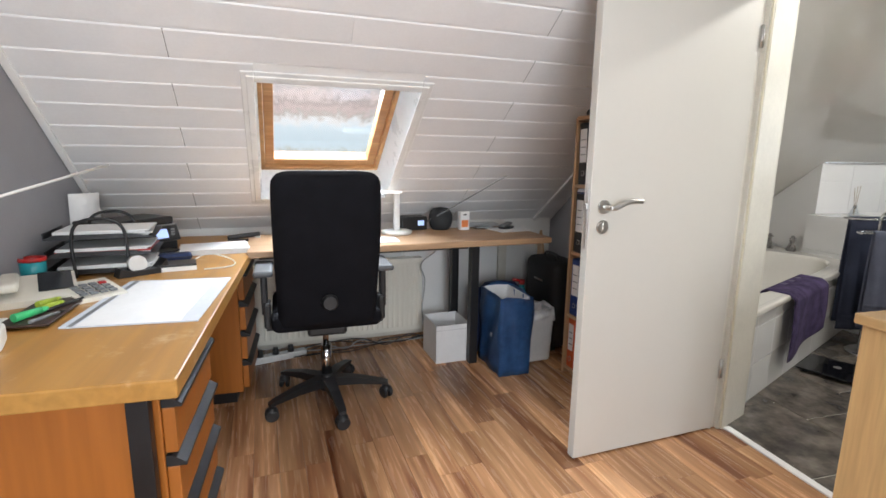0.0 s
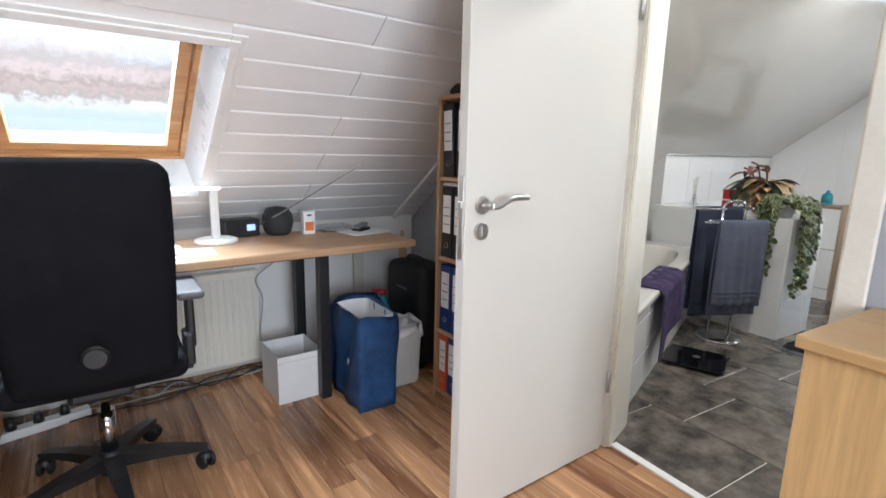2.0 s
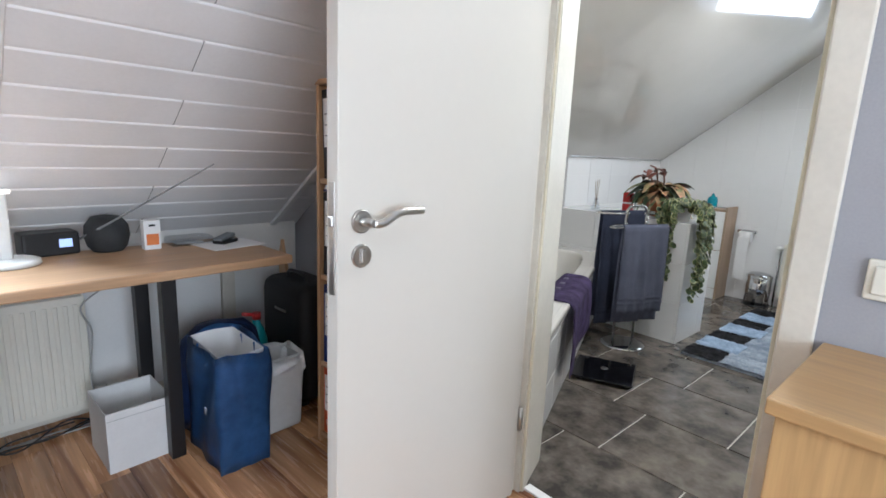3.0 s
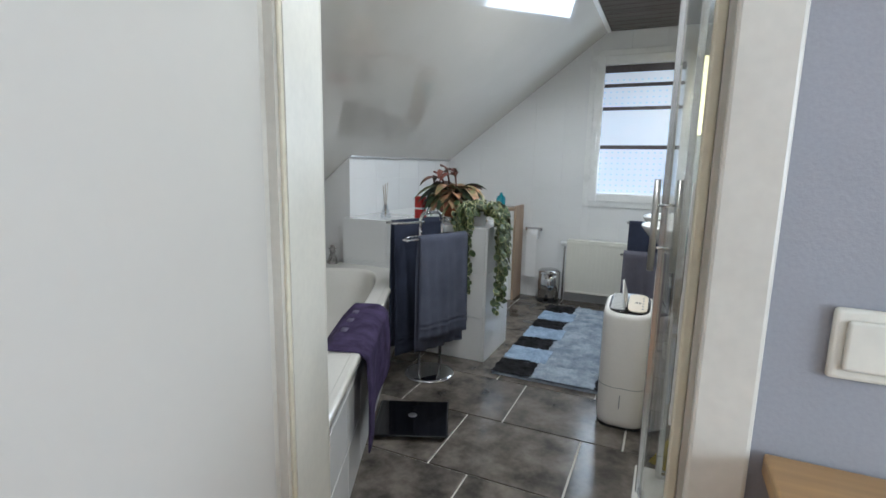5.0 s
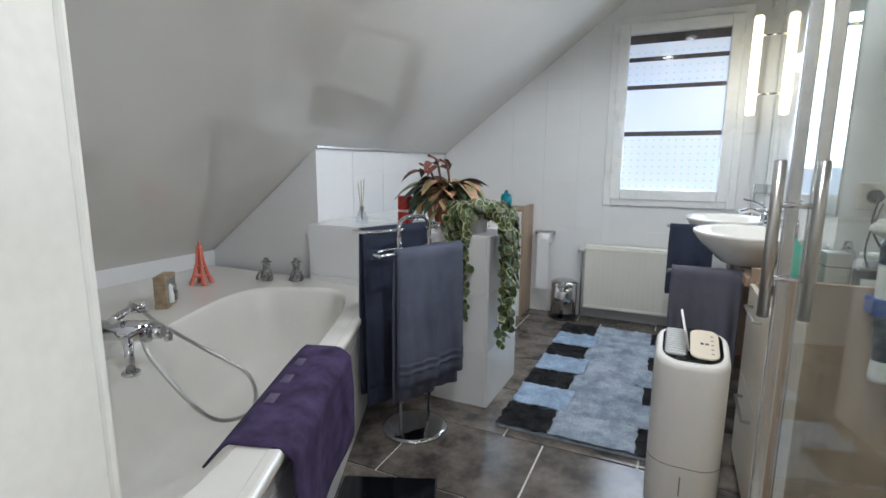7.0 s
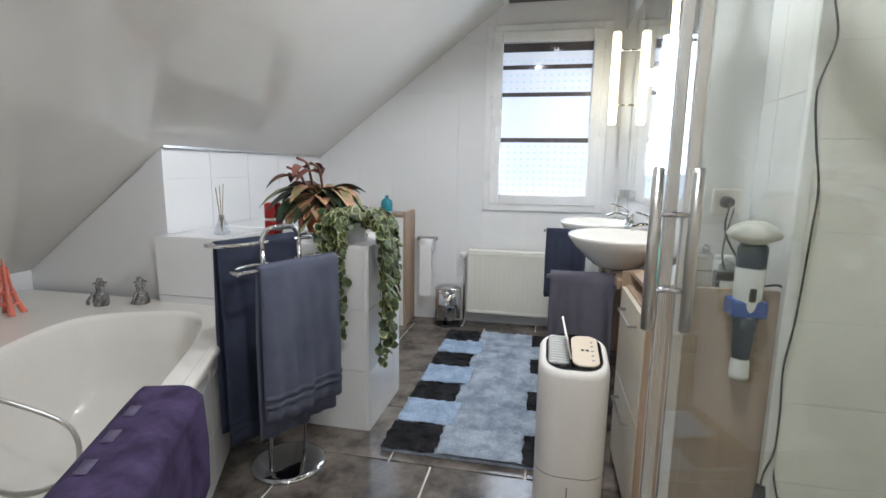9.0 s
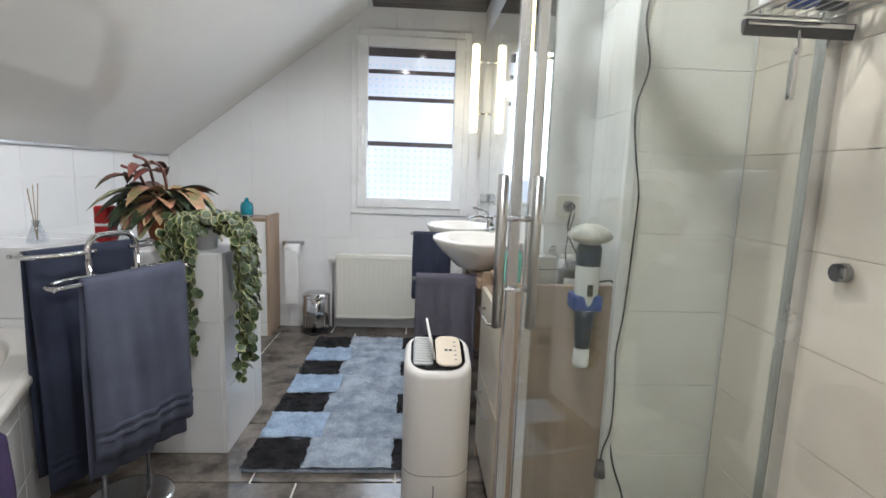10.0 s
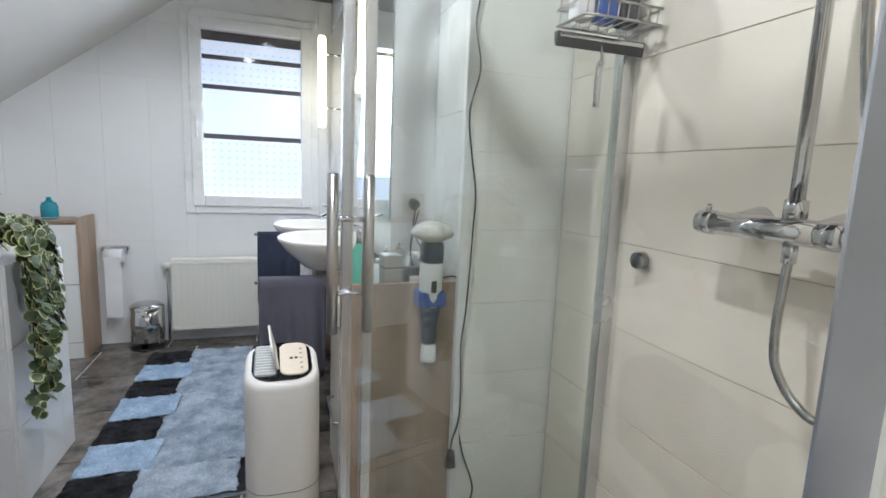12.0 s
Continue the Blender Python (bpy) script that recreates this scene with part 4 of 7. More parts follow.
rag = thing("plastic_bottle", here(1.78, 3.20), "turquoise cleaning bottle with red cap beside the bin", "bottle")
part("bottle", lathe(B(), [(0, 0), (0.045, 0), (0.048, 0.02), (0.047, 0.30), (0.03, 0.36), (0.018, 0.38), (0.018, 0.40)], 18), "teal", rag)
part("cap", tube(cyl(B(), (0, 0, 0.40), (0, 0, 0.43), 0.02), [(0, 0, 0.42), (-0.07, -0.01, 0.44)], 0.009, 8), "red", rag)
cs = thing("suitcase", here(1.98, 3.15), "black soft-sided suitcase standing upright on the floor", "suitcase")
bm = box(B(), -0.11, -0.19, 0.02, 0.13, 0.2, 0.58, 0.06, 4)
part("shell", bm, "case_black", cs, smooth=True)
part("handle", tube(B(), curve_pts([(-0.02, -0.08, 0.575), (-0.02, -0.06, 0.61), (-0.02, 0.06, 0.61), (-0.02, 0.08, 0.575)], 5), 0.009, 8), "black", cs)
part("zip", box(B(), -0.113, -0.05, 0.44, -0.109, 0.05, 0.452, 0.001), "steel", cs, "metal zip pull")
for sx in (-0.07, 0.09):
    part("foot", box(B(), sx - 0.02, -0.15, 0.0, sx + 0.02, -0.11, 0.022, 0.004), "black", cs)
    part("foot", box(B(), sx - 0.02, 0.11, 0.0, sx + 0.02, 0.15, 0.022, 0.004), "black", cs)
bd = thing("wooden_board", here(2.02, 3.42), "bare brown board leaning against the partition", "board")
bm = B()
prism(bm, [(-0.30, 0.0), (0.02, 0.0), (0.06, 0.62), (0.02, 0.72)], -0.008, 0.008, "y")
ob = part("board", bm, "beech_z", bd)
ob.rotation_euler = (0, 0, radians(80))
# bookcase with binders
BC = at_office(-0.303, 0.79, 0, -90)
bc = thing("bookcase", BC, "narrow beech bookcase filled with ring binders", "bookcase")
BW, BD, BH = 0.66, 0.29, 1.44
for x in (0.0, BW - 0.018):
    part("side_panel", box(B(), x, 0, 0, x + 0.018, BD, BH - 0.02, 0.0015), "beech_z", bc)
part("top", box(B(), -0.008, -0.008, BH - 0.019, BW + 0.004, BD, BH, 0.002), "beech", bc)
part("back_panel", box(B(), 0.018, BD - 0.006, 0.0, BW - 0.018, BD, BH - 0.02), "beech_z", bc)
SH = (0.045, 0.355, 0.715, 1.085)
for z in SH:
    part("shelf", box(B(), 0.0185, 0.004, z - 0.018, BW - 0.0185, BD - 0.007, z, 0.0015), "beech", bc)


def binder(x, z, w, h, material, lab, tilt=0.0, strip="paper"):
    b = thing("ring_binder", BC @ pose(x, 0.012, z, 0, tilt, 0), lab, "binder", "binders on the bookcase")
    bm = B()
    box(bm, 0, 0, 0, w, 0.235, h, 0.003)
    part("cover", bm, material, b)
    part("spine_label", box(B(), w * 0.14, -0.0015, h * 0.36, w * 0.86, 0.0002, h * 0.9), strip, b, "white spine label")
    for k in range(3):
        part("writing", box(B(), w * 0.25, -0.0022, h * (0.48 + 0.12 * k), w * 0.75, -0.0014, h * (0.495 + 0.12 * k)), "grey_plastic", b)
    part("finger_ring", lathe(B(), [(0.011, -0.002), (0.014, 0.0), (0.011, 0.002)], 16), "steel", b, "steel finger ring").matrix_local = pose(w / 2, -0.001, h * 0.18, 90, 0, 0)


for i, z in enumerate(SH):
    x = 0.026
    cols = (("orange_red", "binder_blue", "binder_blue", "binder_black", "binder_black"), ("binder_blue", "binder_blue", "binder_black", "binder_blue", "binder_black"), ("binder_black", "binder_black", "binder_blue", "binder_black", "binder_blue"), ("binder_black", "binder_black", "binder_black", "binder_blue", "binder_black"))[i]
    for k, c in enumerate(cols):
        w = (0.062, 0.078, 0.08, 0.05, 0.08)[k] if i == 0 else 0.08
        nm = {"orange_red": "orange-red", "binder_blue": "dark blue", "binder_black": "black"}[c]
        binder(x + (0.006 if (i == 3 and k == 0) else 0), z, w, 0.285 if i == 0 else 0.32, c, nm + " cardboard ring binder with white spine label on a shelf", -3 if (i == 3 and k == 0) else 0)
        x += w + 0.008 + (0.012 if i == 3 else 0)
bk = thing("case", BC @ pose(0.12, 0.06, BH), "black folded umbrella case lying on the bookcase", "case")
bm = box(B(), -0.08, -0.04, 0.0, 0.16, 0.1, 0.05, 0.02, 3)
part("case_body", bm, "black", bk, smooth=True)
mg = thing("magazine_stack", BC @ pose(0.03, 0.01, SH[2] + 0.322), "thin stack of magazines lying on the binders", "magazines")
for k in range(3):
    part("magazine", box(B(), 0.0, 0.0 + 0.004 * k, 0.001 + 0.008 * k, 0.26, 0.21, 0.008 + 0.008 * k, 0.001), ("navy", "paper", "pad_blue")[k], mg)
# dresser beside the door
dz = 0.84
dr = thing("dresser", pose(1.812, 0.30, 0), "light oak dresser with overhanging top beside the doorway", "dresser")
part("top", box(B(), -0.012, 0.0, dz - 0.028, 0.386, 0.885, dz, 0.004), "oak_top", dr)
part("side_panel", box(B(), 0.004, 0.004, 0.004, 0.024, 0.872, dz - 0.029, 0.003), "oak", dr, "plain oak side panel")
part("body", box(B(), 0.0245, 0.006, 0.004, 0.384, 0.870, dz - 0.029, 0.002), "oak", dr)
part("foot_rail", box(B(), 0.02, 0.02, 0.0, 0.37, 0.86, 0.004), "black", dr)
# light switch
ls = thing("light_switch", pose(WX0, 1.098, 0.99), "ivory plastic rocker light switch on the grey wall", "light switch")
part("plate", box(B(), -0.010, -0.041, -0.041, -0.0005, 0.041, 0.041, 0.005, 3), "beige_plastic", ls)
part("rocker", box(B(), -0.016, -0.029, -0.029, -0.009, 0.029, 0.029, 0.004, 3), "beige_plastic", ls)
# ceiling lamp of the office
cl = thing("ceiling_lamp", OFF @ pose(-1.75, -1.05, HC), "round white ceiling lamp of the office", "lamp")
part("shade", lathe(B(), [(0, -0.10), (0.08, -0.095), (0.14, -0.06), (0.16, -0.01), (0.16, 0.0)], 28), "lamp_white", cl)
# ---- on the desks ----
D2 = 0.772


def on_desk2(x, y, turn=0.0):
    return here(x, y, D2, turn)


lp = thing("desk_lamp", on_desk2(0.935, 3.14), "white LED desk lamp with round base and flat arm", "lamp")
part("base", lathe(B(), [(0, 0), (0.088, 0), (0.092, 0.004), (0.09, 0.016), (0.08, 0.02), (0, 0.021)], 32), "white_plastic", lp)
part("column", box(B(), -0.018, -0.012, 0.018, 0.018, 0.012, 0.245, 0.006), "white_plastic", lp)
part("arm", box(B(), -0.26, -0.016, 0.236, 0.03, 0.016, 0.25, 0.005), "lamp_white", lp, "flat lit white arm")
rd = thing("clock_radio", on_desk2(1.055, 3.28, 6), "small black clock radio with lit display", "radio")
part("body", box(B(), -0.085, -0.05, 0, 0.085, 0.05, 0.085, 0.008), "black", rd)
part("display", box(B(), 0.02, -0.0525, 0.03, 0.06, -0.0495, 0.06), "lcd_on", rd, "blue lit display")
sp = thing("loudspeaker", on_desk2(1.235, 3.26), "round charcoal fabric loudspeaker", "speaker")
part("body", lathe(B(), [(0, 0), (0.05, 0.0), (0.066, 0.02), (0.076, 0.06), (0.072, 0.10), (0.05, 0.132), (0, 0.14)], 30), "dark_grey", sp)
RI = rd.matrix_world.inverted()
part("aerial", tube(B(), [RI @ Vector(p) for p in ((1.115, 3.295, 0.80), (1.224, 3.172, 0.885), (1.37, 3.022, 1.005), (1.517, 2.871, 1.125))], [0.005, 0.0042, 0.0034, 0.0024], 8), "grey_plastic", rd, "thin grey telescopic aerial pulled out at a slant")
cb = thing("carton", on_desk2(1.375, 3.22), "small white and orange product carton", "box")
part("carton", box(B(), -0.03, -0.02, 0, 0.03, 0.02, 0.115, 0.001), "paper", cb)
part("label", box(B(), -0.022, -0.0215, 0.018, 0.022, -0.0202, 0.062), "orange", cb, "orange label")
part("hanger", box(B(), -0.012, -0.021, 0.092, 0.012, -0.0202, 0.1), "black", cb)
dsh = thing("clear_dish", on_desk2(1.525, 3.26), "shallow clear plastic dish with small items", "dish")
part("dish", box(B(), -0.085, -0.05, 0, 0.085, 0.05, 0.035, 0.01), "clear_plastic", dsh)
part("contents", box(B(), -0.06, -0.03, 0.004, 0.05, 0.03, 0.012, 0.003), "cable_grey", dsh)
pp = thing("paper_sheet", on_desk2(1.66, 3.16, 8), "white sheet of paper on the desk", "paper")
part("sheet", box(B(), -0.12, -0.09, 0.0005, 0.12, 0.10, 0.003), "paper", pp)
hp = thing("hole_punch", on_desk2(1.655, 3.20, 30) @ pose(0, 0, 0.003), "black and grey hole punch on a sheet of paper", "hole punch")
part("base", box(B(), -0.05, -0.028, 0, 0.05, 0.028, 0.014, 0.004), "black", hp)
part("lever", box(B(), -0.05, -0.022, 0.02, 0.045, 0.022, 0.034, 0.005), "grey_plastic", hp).rotation_euler = (0, radians(-9), 0)
part("hinge", box(B(), 0.02, -0.018, 0.01, 0.04, 0.018, 0.03, 0.002), "steel", hp)
ms = thing("mouse_pad", on_desk2(0.78, 2.90, -4), "pale blue mouse pad on the beech desk", "mouse pad")
part("pad", box(B(), -0.12, -0.07, 0.0005, 0.12, 0.10, 0.004, 0.001), "pad_blue", ms)
mo = thing("mouse", on_desk2(0.755, 2.92) @ pose(0, 0, 0.004), "small white computer mouse", "mouse")
part("shell", lathe(B(), [(0, 0), (0.03, 0.0), (0.032, 0.012), (0.024, 0.028), (0, 0.034)], 20, sx=1.0, sy=1.6), "white_plastic", mo)
ps = thing("paper_stack", pose(-0.01, 2.85, TZ, 0, 0, 12), "loose stack of white papers on the desk", "papers")
for k in range(5):
    part("sheet", box(B(), -0.15, -0.10, 0.0005 + k * 0.005, 0.15, 0.11, 0.005 + k * 0.005), "paper", ps).rotation_euler = (0, 0, radians((k * 37) % 11 - 5))
k2 = thing("stapler", pose(0.10, 3.12, TZ, 0, 0, 8), "black stapler on the desk", "stapler")
part("base", box(B(), -0.09, -0.02, 0, 0.09, 0.02, 0.012, 0.003), "black", k2)
part("arm", box(B(), -0.09, -0.018, 0.02, 0.08, 0.018, 0.042, 0.008), "black", k2).rotation_euler = (0, radians(-5), 0)
part("spring", box(B(), 0.05, -0.01, 0.01, 0.075, 0.01, 0.03), "steel", k2)
# printer
pr = thing("printer", pose(-0.372, 2.835, TZ, 0, 0, 52), "black inkjet printer with tilted control panel and lit screen", "printer")
part("body", box(B(), -0.17, -0.11, 0.0, 0.17, 0.12, 0.13, 0.012, 3), "black", pr)
part("lid", box(B(), -0.17, -0.09, 0.131, 0.17, 0.12, 0.168, 0.01, 3), "black", pr)
part("scanner_edge", box(B(), -0.171, -0.111, 0.124, 0.171, -0.092, 0.134, 0.003), "grey_plastic", pr)
pn = part("control_panel", prism(B(), [(-0.135, 0.06), (-0.112, 0.128), (-0.105, 0.128), (-0.105, 0.05)], -0.03, 0.165, "x"), "black", pr)
part("screen", prism(B(), [(-0.1325, 0.075), (-0.119, 0.115), (-0.117, 0.114), (-0.1305, 0.074)], 0.045, 0.105, "x"), "lcd_on", pn, "small lit screen")
for k in range(3):
    part("button", prism(B(), [(-0.130, 0.083 + 0.012 * k), (-0.127, 0.091 + 0.012 * k), (-0.124, 0.090 + 0.012 * k), (-0.127, 0.082 + 0.012 * k)], 0.12, 0.14, "x"), "grey_plastic", pn)
part("paper_tray", box(B(), -0.10, -0.19, 0.012, 0.12, -0.109, 0.022, 0.004), "black", pr)
bs = thing("upright_sheet", pose(-0.585, 2.80, TZ, 0, 0, 34), "white sheet of paper standing upright beside the printer", "paper")
part("sheet", sheet(B(), 2, 5, lambda s, t: Vector((s * 0.12, 0.02 + 0.02 * s - 0.05 * t + 0.008 * t * t, 0.0 + t * 0.285)), 0.001), "paper", bs)
gc = thing("glasses_case", pose(-0.150, 2.655, TZ, 0, 0, 14), "dark navy zipped case on the desk", "case")
part("shell", box(B(), -0.075, -0.032, 0, 0.075, 0.032, 0.032, 0.014, 3), "navy", gc)
part("zip", box(B(), -0.0765, -0.0335, 0.015, 0.0765, 0.0335, 0.0175, 0.001, 1), "black", gc)
# letter trays
lt = thing("letter_tray", pose(-0.345, 2.52, TZ, 0, 0, 9), "black wire letter tray of three levels full of papers", "letter tray")
for k in range(3):
    z = 0.012 + k * 0.066
    bm = B()
    box(bm, -0.18, -0.13, z, 0.18, 0.13, z + 0.004)
    for r in ((0.126, 0.13), (-0.13, -0.126)):
        prism(bm, [(-0.18, z + 0.004), (0.10, z + 0.004), (0.17, z + 0.004), (0.10, z + 0.016), (-0.14, z + 0.02)], r[0], r[1], "y")
    box(bm, -0.18, -0.126, z + 0.004, -0.176, 0.126, z + 0.026)
    tr = part("tray", bm, "black_metal", lt)
    for q in range(4):
        part("sheet", box(B(), -0.15, -0.11, z + 0.005 + q * 0.006, 0.15 + 0.012 * (q % 2), 0.105, z + 0.010 + q * 0.006), "paper" if (k, q) != (1, 1) else "red", tr).rotation_euler = (0, 0, radians((q * 29 + k * 13) % 7 - 3))
for y in (-0.135, 0.135):
    part("hoop", tube(B(), curve_pts([(-0.09, y, 0.0), (-0.09, y, 0.16), (-0.05, y, 0.215), (0.04, y, 0.215), (0.08, y, 0.16), (0.08, y, 0.0)], 7), 0.006, 8), "black_metal", lt)
cu = thing("pen_cup", pose(-0.515, 2.31, TZ), "teal cup with red rim", "cup")
part("cup", lathe(B(), [(0, 0), (0.036, 0), (0.04, 0.085), (0.037, 0.085), (0.034, 0.01), (0, 0.01)], 24), "teal", cu)
part("rim", lathe(B(), [(0.036, 0.084), (0.042, 0.084), (0.042, 0.097), (0.036, 0.097)], 24), "red", cu)
td = thing("tape_dispenser", pose(-0.20, 2.40, TZ, 0, 0, 35), "black tape dispenser with a roll of tape", "tape dispenser")
part("base", prism(B(), [(-0.09, 0), (0.09, 0), (0.085, 0.05), (0.05, 0.02), (-0.04, 0.02), (-0.08, 0.035)], -0.03, 0.03, "y"), "black", td)
part("roll", cyl(B(), (-0.015, -0.012, 0.045), (-0.015, 0.012, 0.045), 0.032, seg=24), "white_plastic", td)
nb = thing("notebook", pose(-0.09, 2.47, TZ, 0, 0, 12), "small stack of notebooks with dark cover", "notebook")
for k in range(3):
    part("booklet", box(B(), -0.07, -0.05, k * 0.009, 0.07, 0.05, k * 0.009 + 0.0085, 0.001), ("paper", "paper", "black")[k], nb)
cd = thing("white_cable", pose(0, 0, TZ), "white charging cable lying in a loop on the desk", "cable")
part("cord", tube(B(), curve_pts([(-0.07, 2.55, 0.004), (0.0, 2.62, 0.03), (0.10, 2.58, 0.01), (0.12, 2.47, 0.004), (0.02, 2.42, 0.004)], 8), 0.003, 6), "white_plastic", cd)
ph = thing("telephone", pose(-0.41, 2.10, TZ, 0, 0, 24), "ivory desk telephone with dark sloping display", "telephone")
part("body", prism(B(), [(-0.10, 0), (0.10, 0), (0.10, 0.06), (-0.10, 0.02)], -0.10, 0.10, "x"), "beige_plastic", ph)
part("display", prism(B(), [(-0.05, 0.036), (0.07, 0.070), (0.075, 0.062), (-0.04, 0.028)], 0.0, 0.09, "x"), "lcd", ph, "black sloping display")
part("handset", box(B(), -0.095, -0.09, 0.045, -0.045, 0.10, 0.075, 0.012, 3), "beige_plastic", ph)
ca = thing("calculator", pose(-0.262, 2.105, TZ, 0, 0, 40), "ivory desktop calculator with grey and red keys", "calculator")
part("body", prism(B(), [(-0.085, 0), (0.085, 0), (0.085, 0.035), (-0.085, 0.014)], -0.07, 0.07, "x"), "beige_plastic", ca)
for i in range(4):
    for j in range(4):
        z = 0.0165 + (0.021 / 0.17) * (j * 0.028 + 0.02)
        part("key", box(B(), -0.055 + i * 0.028, -0.066 + j * 0.028, z, -0.034 + i * 0.028, -0.045 + j * 0.028, z + 0.006, 0.001, 1), "red" if (i, j) == (3, 3) else "grey_plastic", ca)
dp = thing("desk_pad", pose(-0.045, 2.0, TZ, 0, 0, -2), "large white paper desk pad with pale blue edges", "desk pad")
part("pad", box(B(), -0.165, -0.25, 0.0005, 0.18, 0.26, 0.005, 0.001), "pad_blue", dp)
part("sheet", box(B(), -0.125, -0.25, 0.0052, 0.135, 0.24, 0.0065), "paper", dp)
part("stripe", box(B(), -0.145, -0.25, 0.0052, -0.132, 0.25, 0.0062), "grey_plastic", dp)
PTM = pose(-0.311, 1.905, TZ + 0.0065, 0, 0, 2)
pt = thing("pen_tray", PTM, "dark brown leather pen tray with markers", "pen tray")
part("tray", box(B(), -0.062, -0.14, 0.0, 0.062, 0.14, 0.008, 0.003), "brown_leather", pt)
for k, (c, x, y, a, L, r) in enumerate((("green", -0.01, -0.075, 62, 0.075, 0.012), ("lime", 0.012, 0.0, 70, 0.06, 0.010), ("lime", -0.015, 0.05, 65, 0.055, 0.010), ("black", 0.035, 0.03, 68, 0.11, 0.005), ("grey_plastic", 0.035, -0.09, 66, 0.09, 0.005))):
    p = thing("marker_pen" if k < 3 else "ballpoint_pen", PTM @ pose(x, y, 0.008 + r, 0, 0, a), {"green": "green highlighter lying on the pen tray", "lime": "yellow-green highlighter lying on the pen tray", "black": "slim black pen lying on the pen tray", "grey_plastic": "slim grey pen lying on the pen tray"}[c], "pen")
    part("barrel", cyl(B(), (-L / 2, 0, 0), (L / 2, 0, 0), r, r * 0.8, 14), c, p)
    part("cap", cyl(B(), (L / 2, 0, 0), (L / 2 + 0.02, 0, 0), r * 0.8, r * 0.5, 14), "black" if k > 2 else c, p)
al = thing("arm_lamp", pose(-0.42, 1.80, TZ), "thin white jointed desk lamp with a slim bar", "lamp")
part("base", box(B(), -0.05, -0.05, 0, 0.05, 0.05, 0.015, 0.005), "white_plastic", al)
part("post", tube(B(), [(0, 0, 0.015), (-0.02, 0.0, 0.315)], 0.007, 10), "white_plastic", al)
part("bar", tube(B(), [(-0.02, 0.0, 0.315), (0.178, 0.50, 0.423)], 0.0045, 10), "white_plastic", al, "slim white bar")
ch2 = thing("desk_phone", pose(-0.33, 1.63, TZ, 0, 0, 20), "white cordless telephone in its stand", "telephone")
part("stand", box(B(), -0.05, -0.05, 0, 0.05, 0.05, 0.05, 0.01, 3), "white_plastic", ch2)
part("handset", prism(B(), [(-0.02, 0.04), (0.02, 0.04), (0.045, 0.19), (0.02, 0.20)], -0.025, 0.025, "x"), "white_plastic", ch2)
part("screen", prism(B(), [(-0.0045, 0.135), (0.006, 0.175), (0.009, 0.174), (-0.001, 0.134)], -0.018, 0.018, "x"), "lcd", ch2)
# cables and sockets on the floor under the desk
cbx = thing("power_strip", at_office(-1.86, 1.46, 0.0, 12), "white power strip with plugs on the floor", "power strip")
part("strip", box(B(), -0.17, -0.028, 0, 0.17, 0.028, 0.04, 0.006), "white_plastic", cbx)
for k in range(3):
    part("plug", cyl(B(), (-0.1 + k * 0.09, 0, 0.04), (-0.1 + k * 0.09, 0, 0.08), 0.02, 0.014, 16), "black", cbx)
rng = random.Random(3)
for k in range(7):
    c = thing("cable", OFF @ pose(0, 0, 0), ("thin grey cable" if k % 2 else "black cable") + " lying in curls along the knee wall", "cable", "cables under the desk")
    u = -1.95 + 0.05 * k
    pts = [(u + 0.16 * i + rng.uniform(-0.05, 0.05), 1.50 + rng.uniform(-0.09, 0.12), 0.006 + rng.random() * 0.02) for i in range(7)]
    if k == 1:
        pts = [(-0.90, 1.54, 0.73), (-0.82, 1.54, 0.62), (-0.93, 1.54, 0.52), (-0.90, 1.545, 0.4), (-0.92, 1.545, 0.2), (-0.88, 1.54, 0.05), (-0.80, 1.5, 0.006)]
    part("cord", tube(B(), curve_pts(pts, 6), 0.0035, 6), "cable_grey" if k % 2 else "black", c)
# view out of the roof window: flat backdrop, its daylight put into glowing colours
M["outside"] = glow("glowing_garden_backdrop", (0.6, 0.6, 0.62), 1.0)
t = M["outside"].node_tree
b = t.nodes["Principled BSDF"]
tc = t.nodes.new("ShaderNodeTexCoord")
nz = t.nodes.new("ShaderNodeTexNoise")
nz.inputs["Scale"].default_value, nz.inputs["Detail"].default_value, nz.inputs["Roughness"].default_value = 0.9, 14, 0.8
t.links.new(tc.outputs["Object"], nz.inputs["Vector"])
sep = t.nodes.new("ShaderNodeSeparateXYZ")
t.links.new(tc.outputs["Object"], sep.inputs[0])
ad = t.nodes.new("ShaderNodeMath")
ad.operation = "MULTIPLY_ADD"
ad.inputs[1].default_value = 6.5
t.links.new(nz.outputs["Fac"], ad.inputs[0])
t.links.new(sep.outputs["Z"], ad.inputs[2])
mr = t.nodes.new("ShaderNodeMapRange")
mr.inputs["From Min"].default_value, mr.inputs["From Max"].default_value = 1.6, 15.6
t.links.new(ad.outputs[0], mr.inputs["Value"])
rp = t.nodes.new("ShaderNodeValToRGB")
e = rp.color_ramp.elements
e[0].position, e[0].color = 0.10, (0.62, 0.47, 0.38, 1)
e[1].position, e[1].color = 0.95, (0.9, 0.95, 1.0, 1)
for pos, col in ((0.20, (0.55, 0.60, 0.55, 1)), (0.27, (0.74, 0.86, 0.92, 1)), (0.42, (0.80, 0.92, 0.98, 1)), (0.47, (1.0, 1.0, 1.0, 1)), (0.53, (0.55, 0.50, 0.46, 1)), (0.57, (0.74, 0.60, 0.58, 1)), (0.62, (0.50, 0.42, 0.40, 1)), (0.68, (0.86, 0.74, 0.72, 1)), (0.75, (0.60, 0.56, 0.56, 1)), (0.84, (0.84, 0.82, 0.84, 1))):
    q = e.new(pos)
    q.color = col
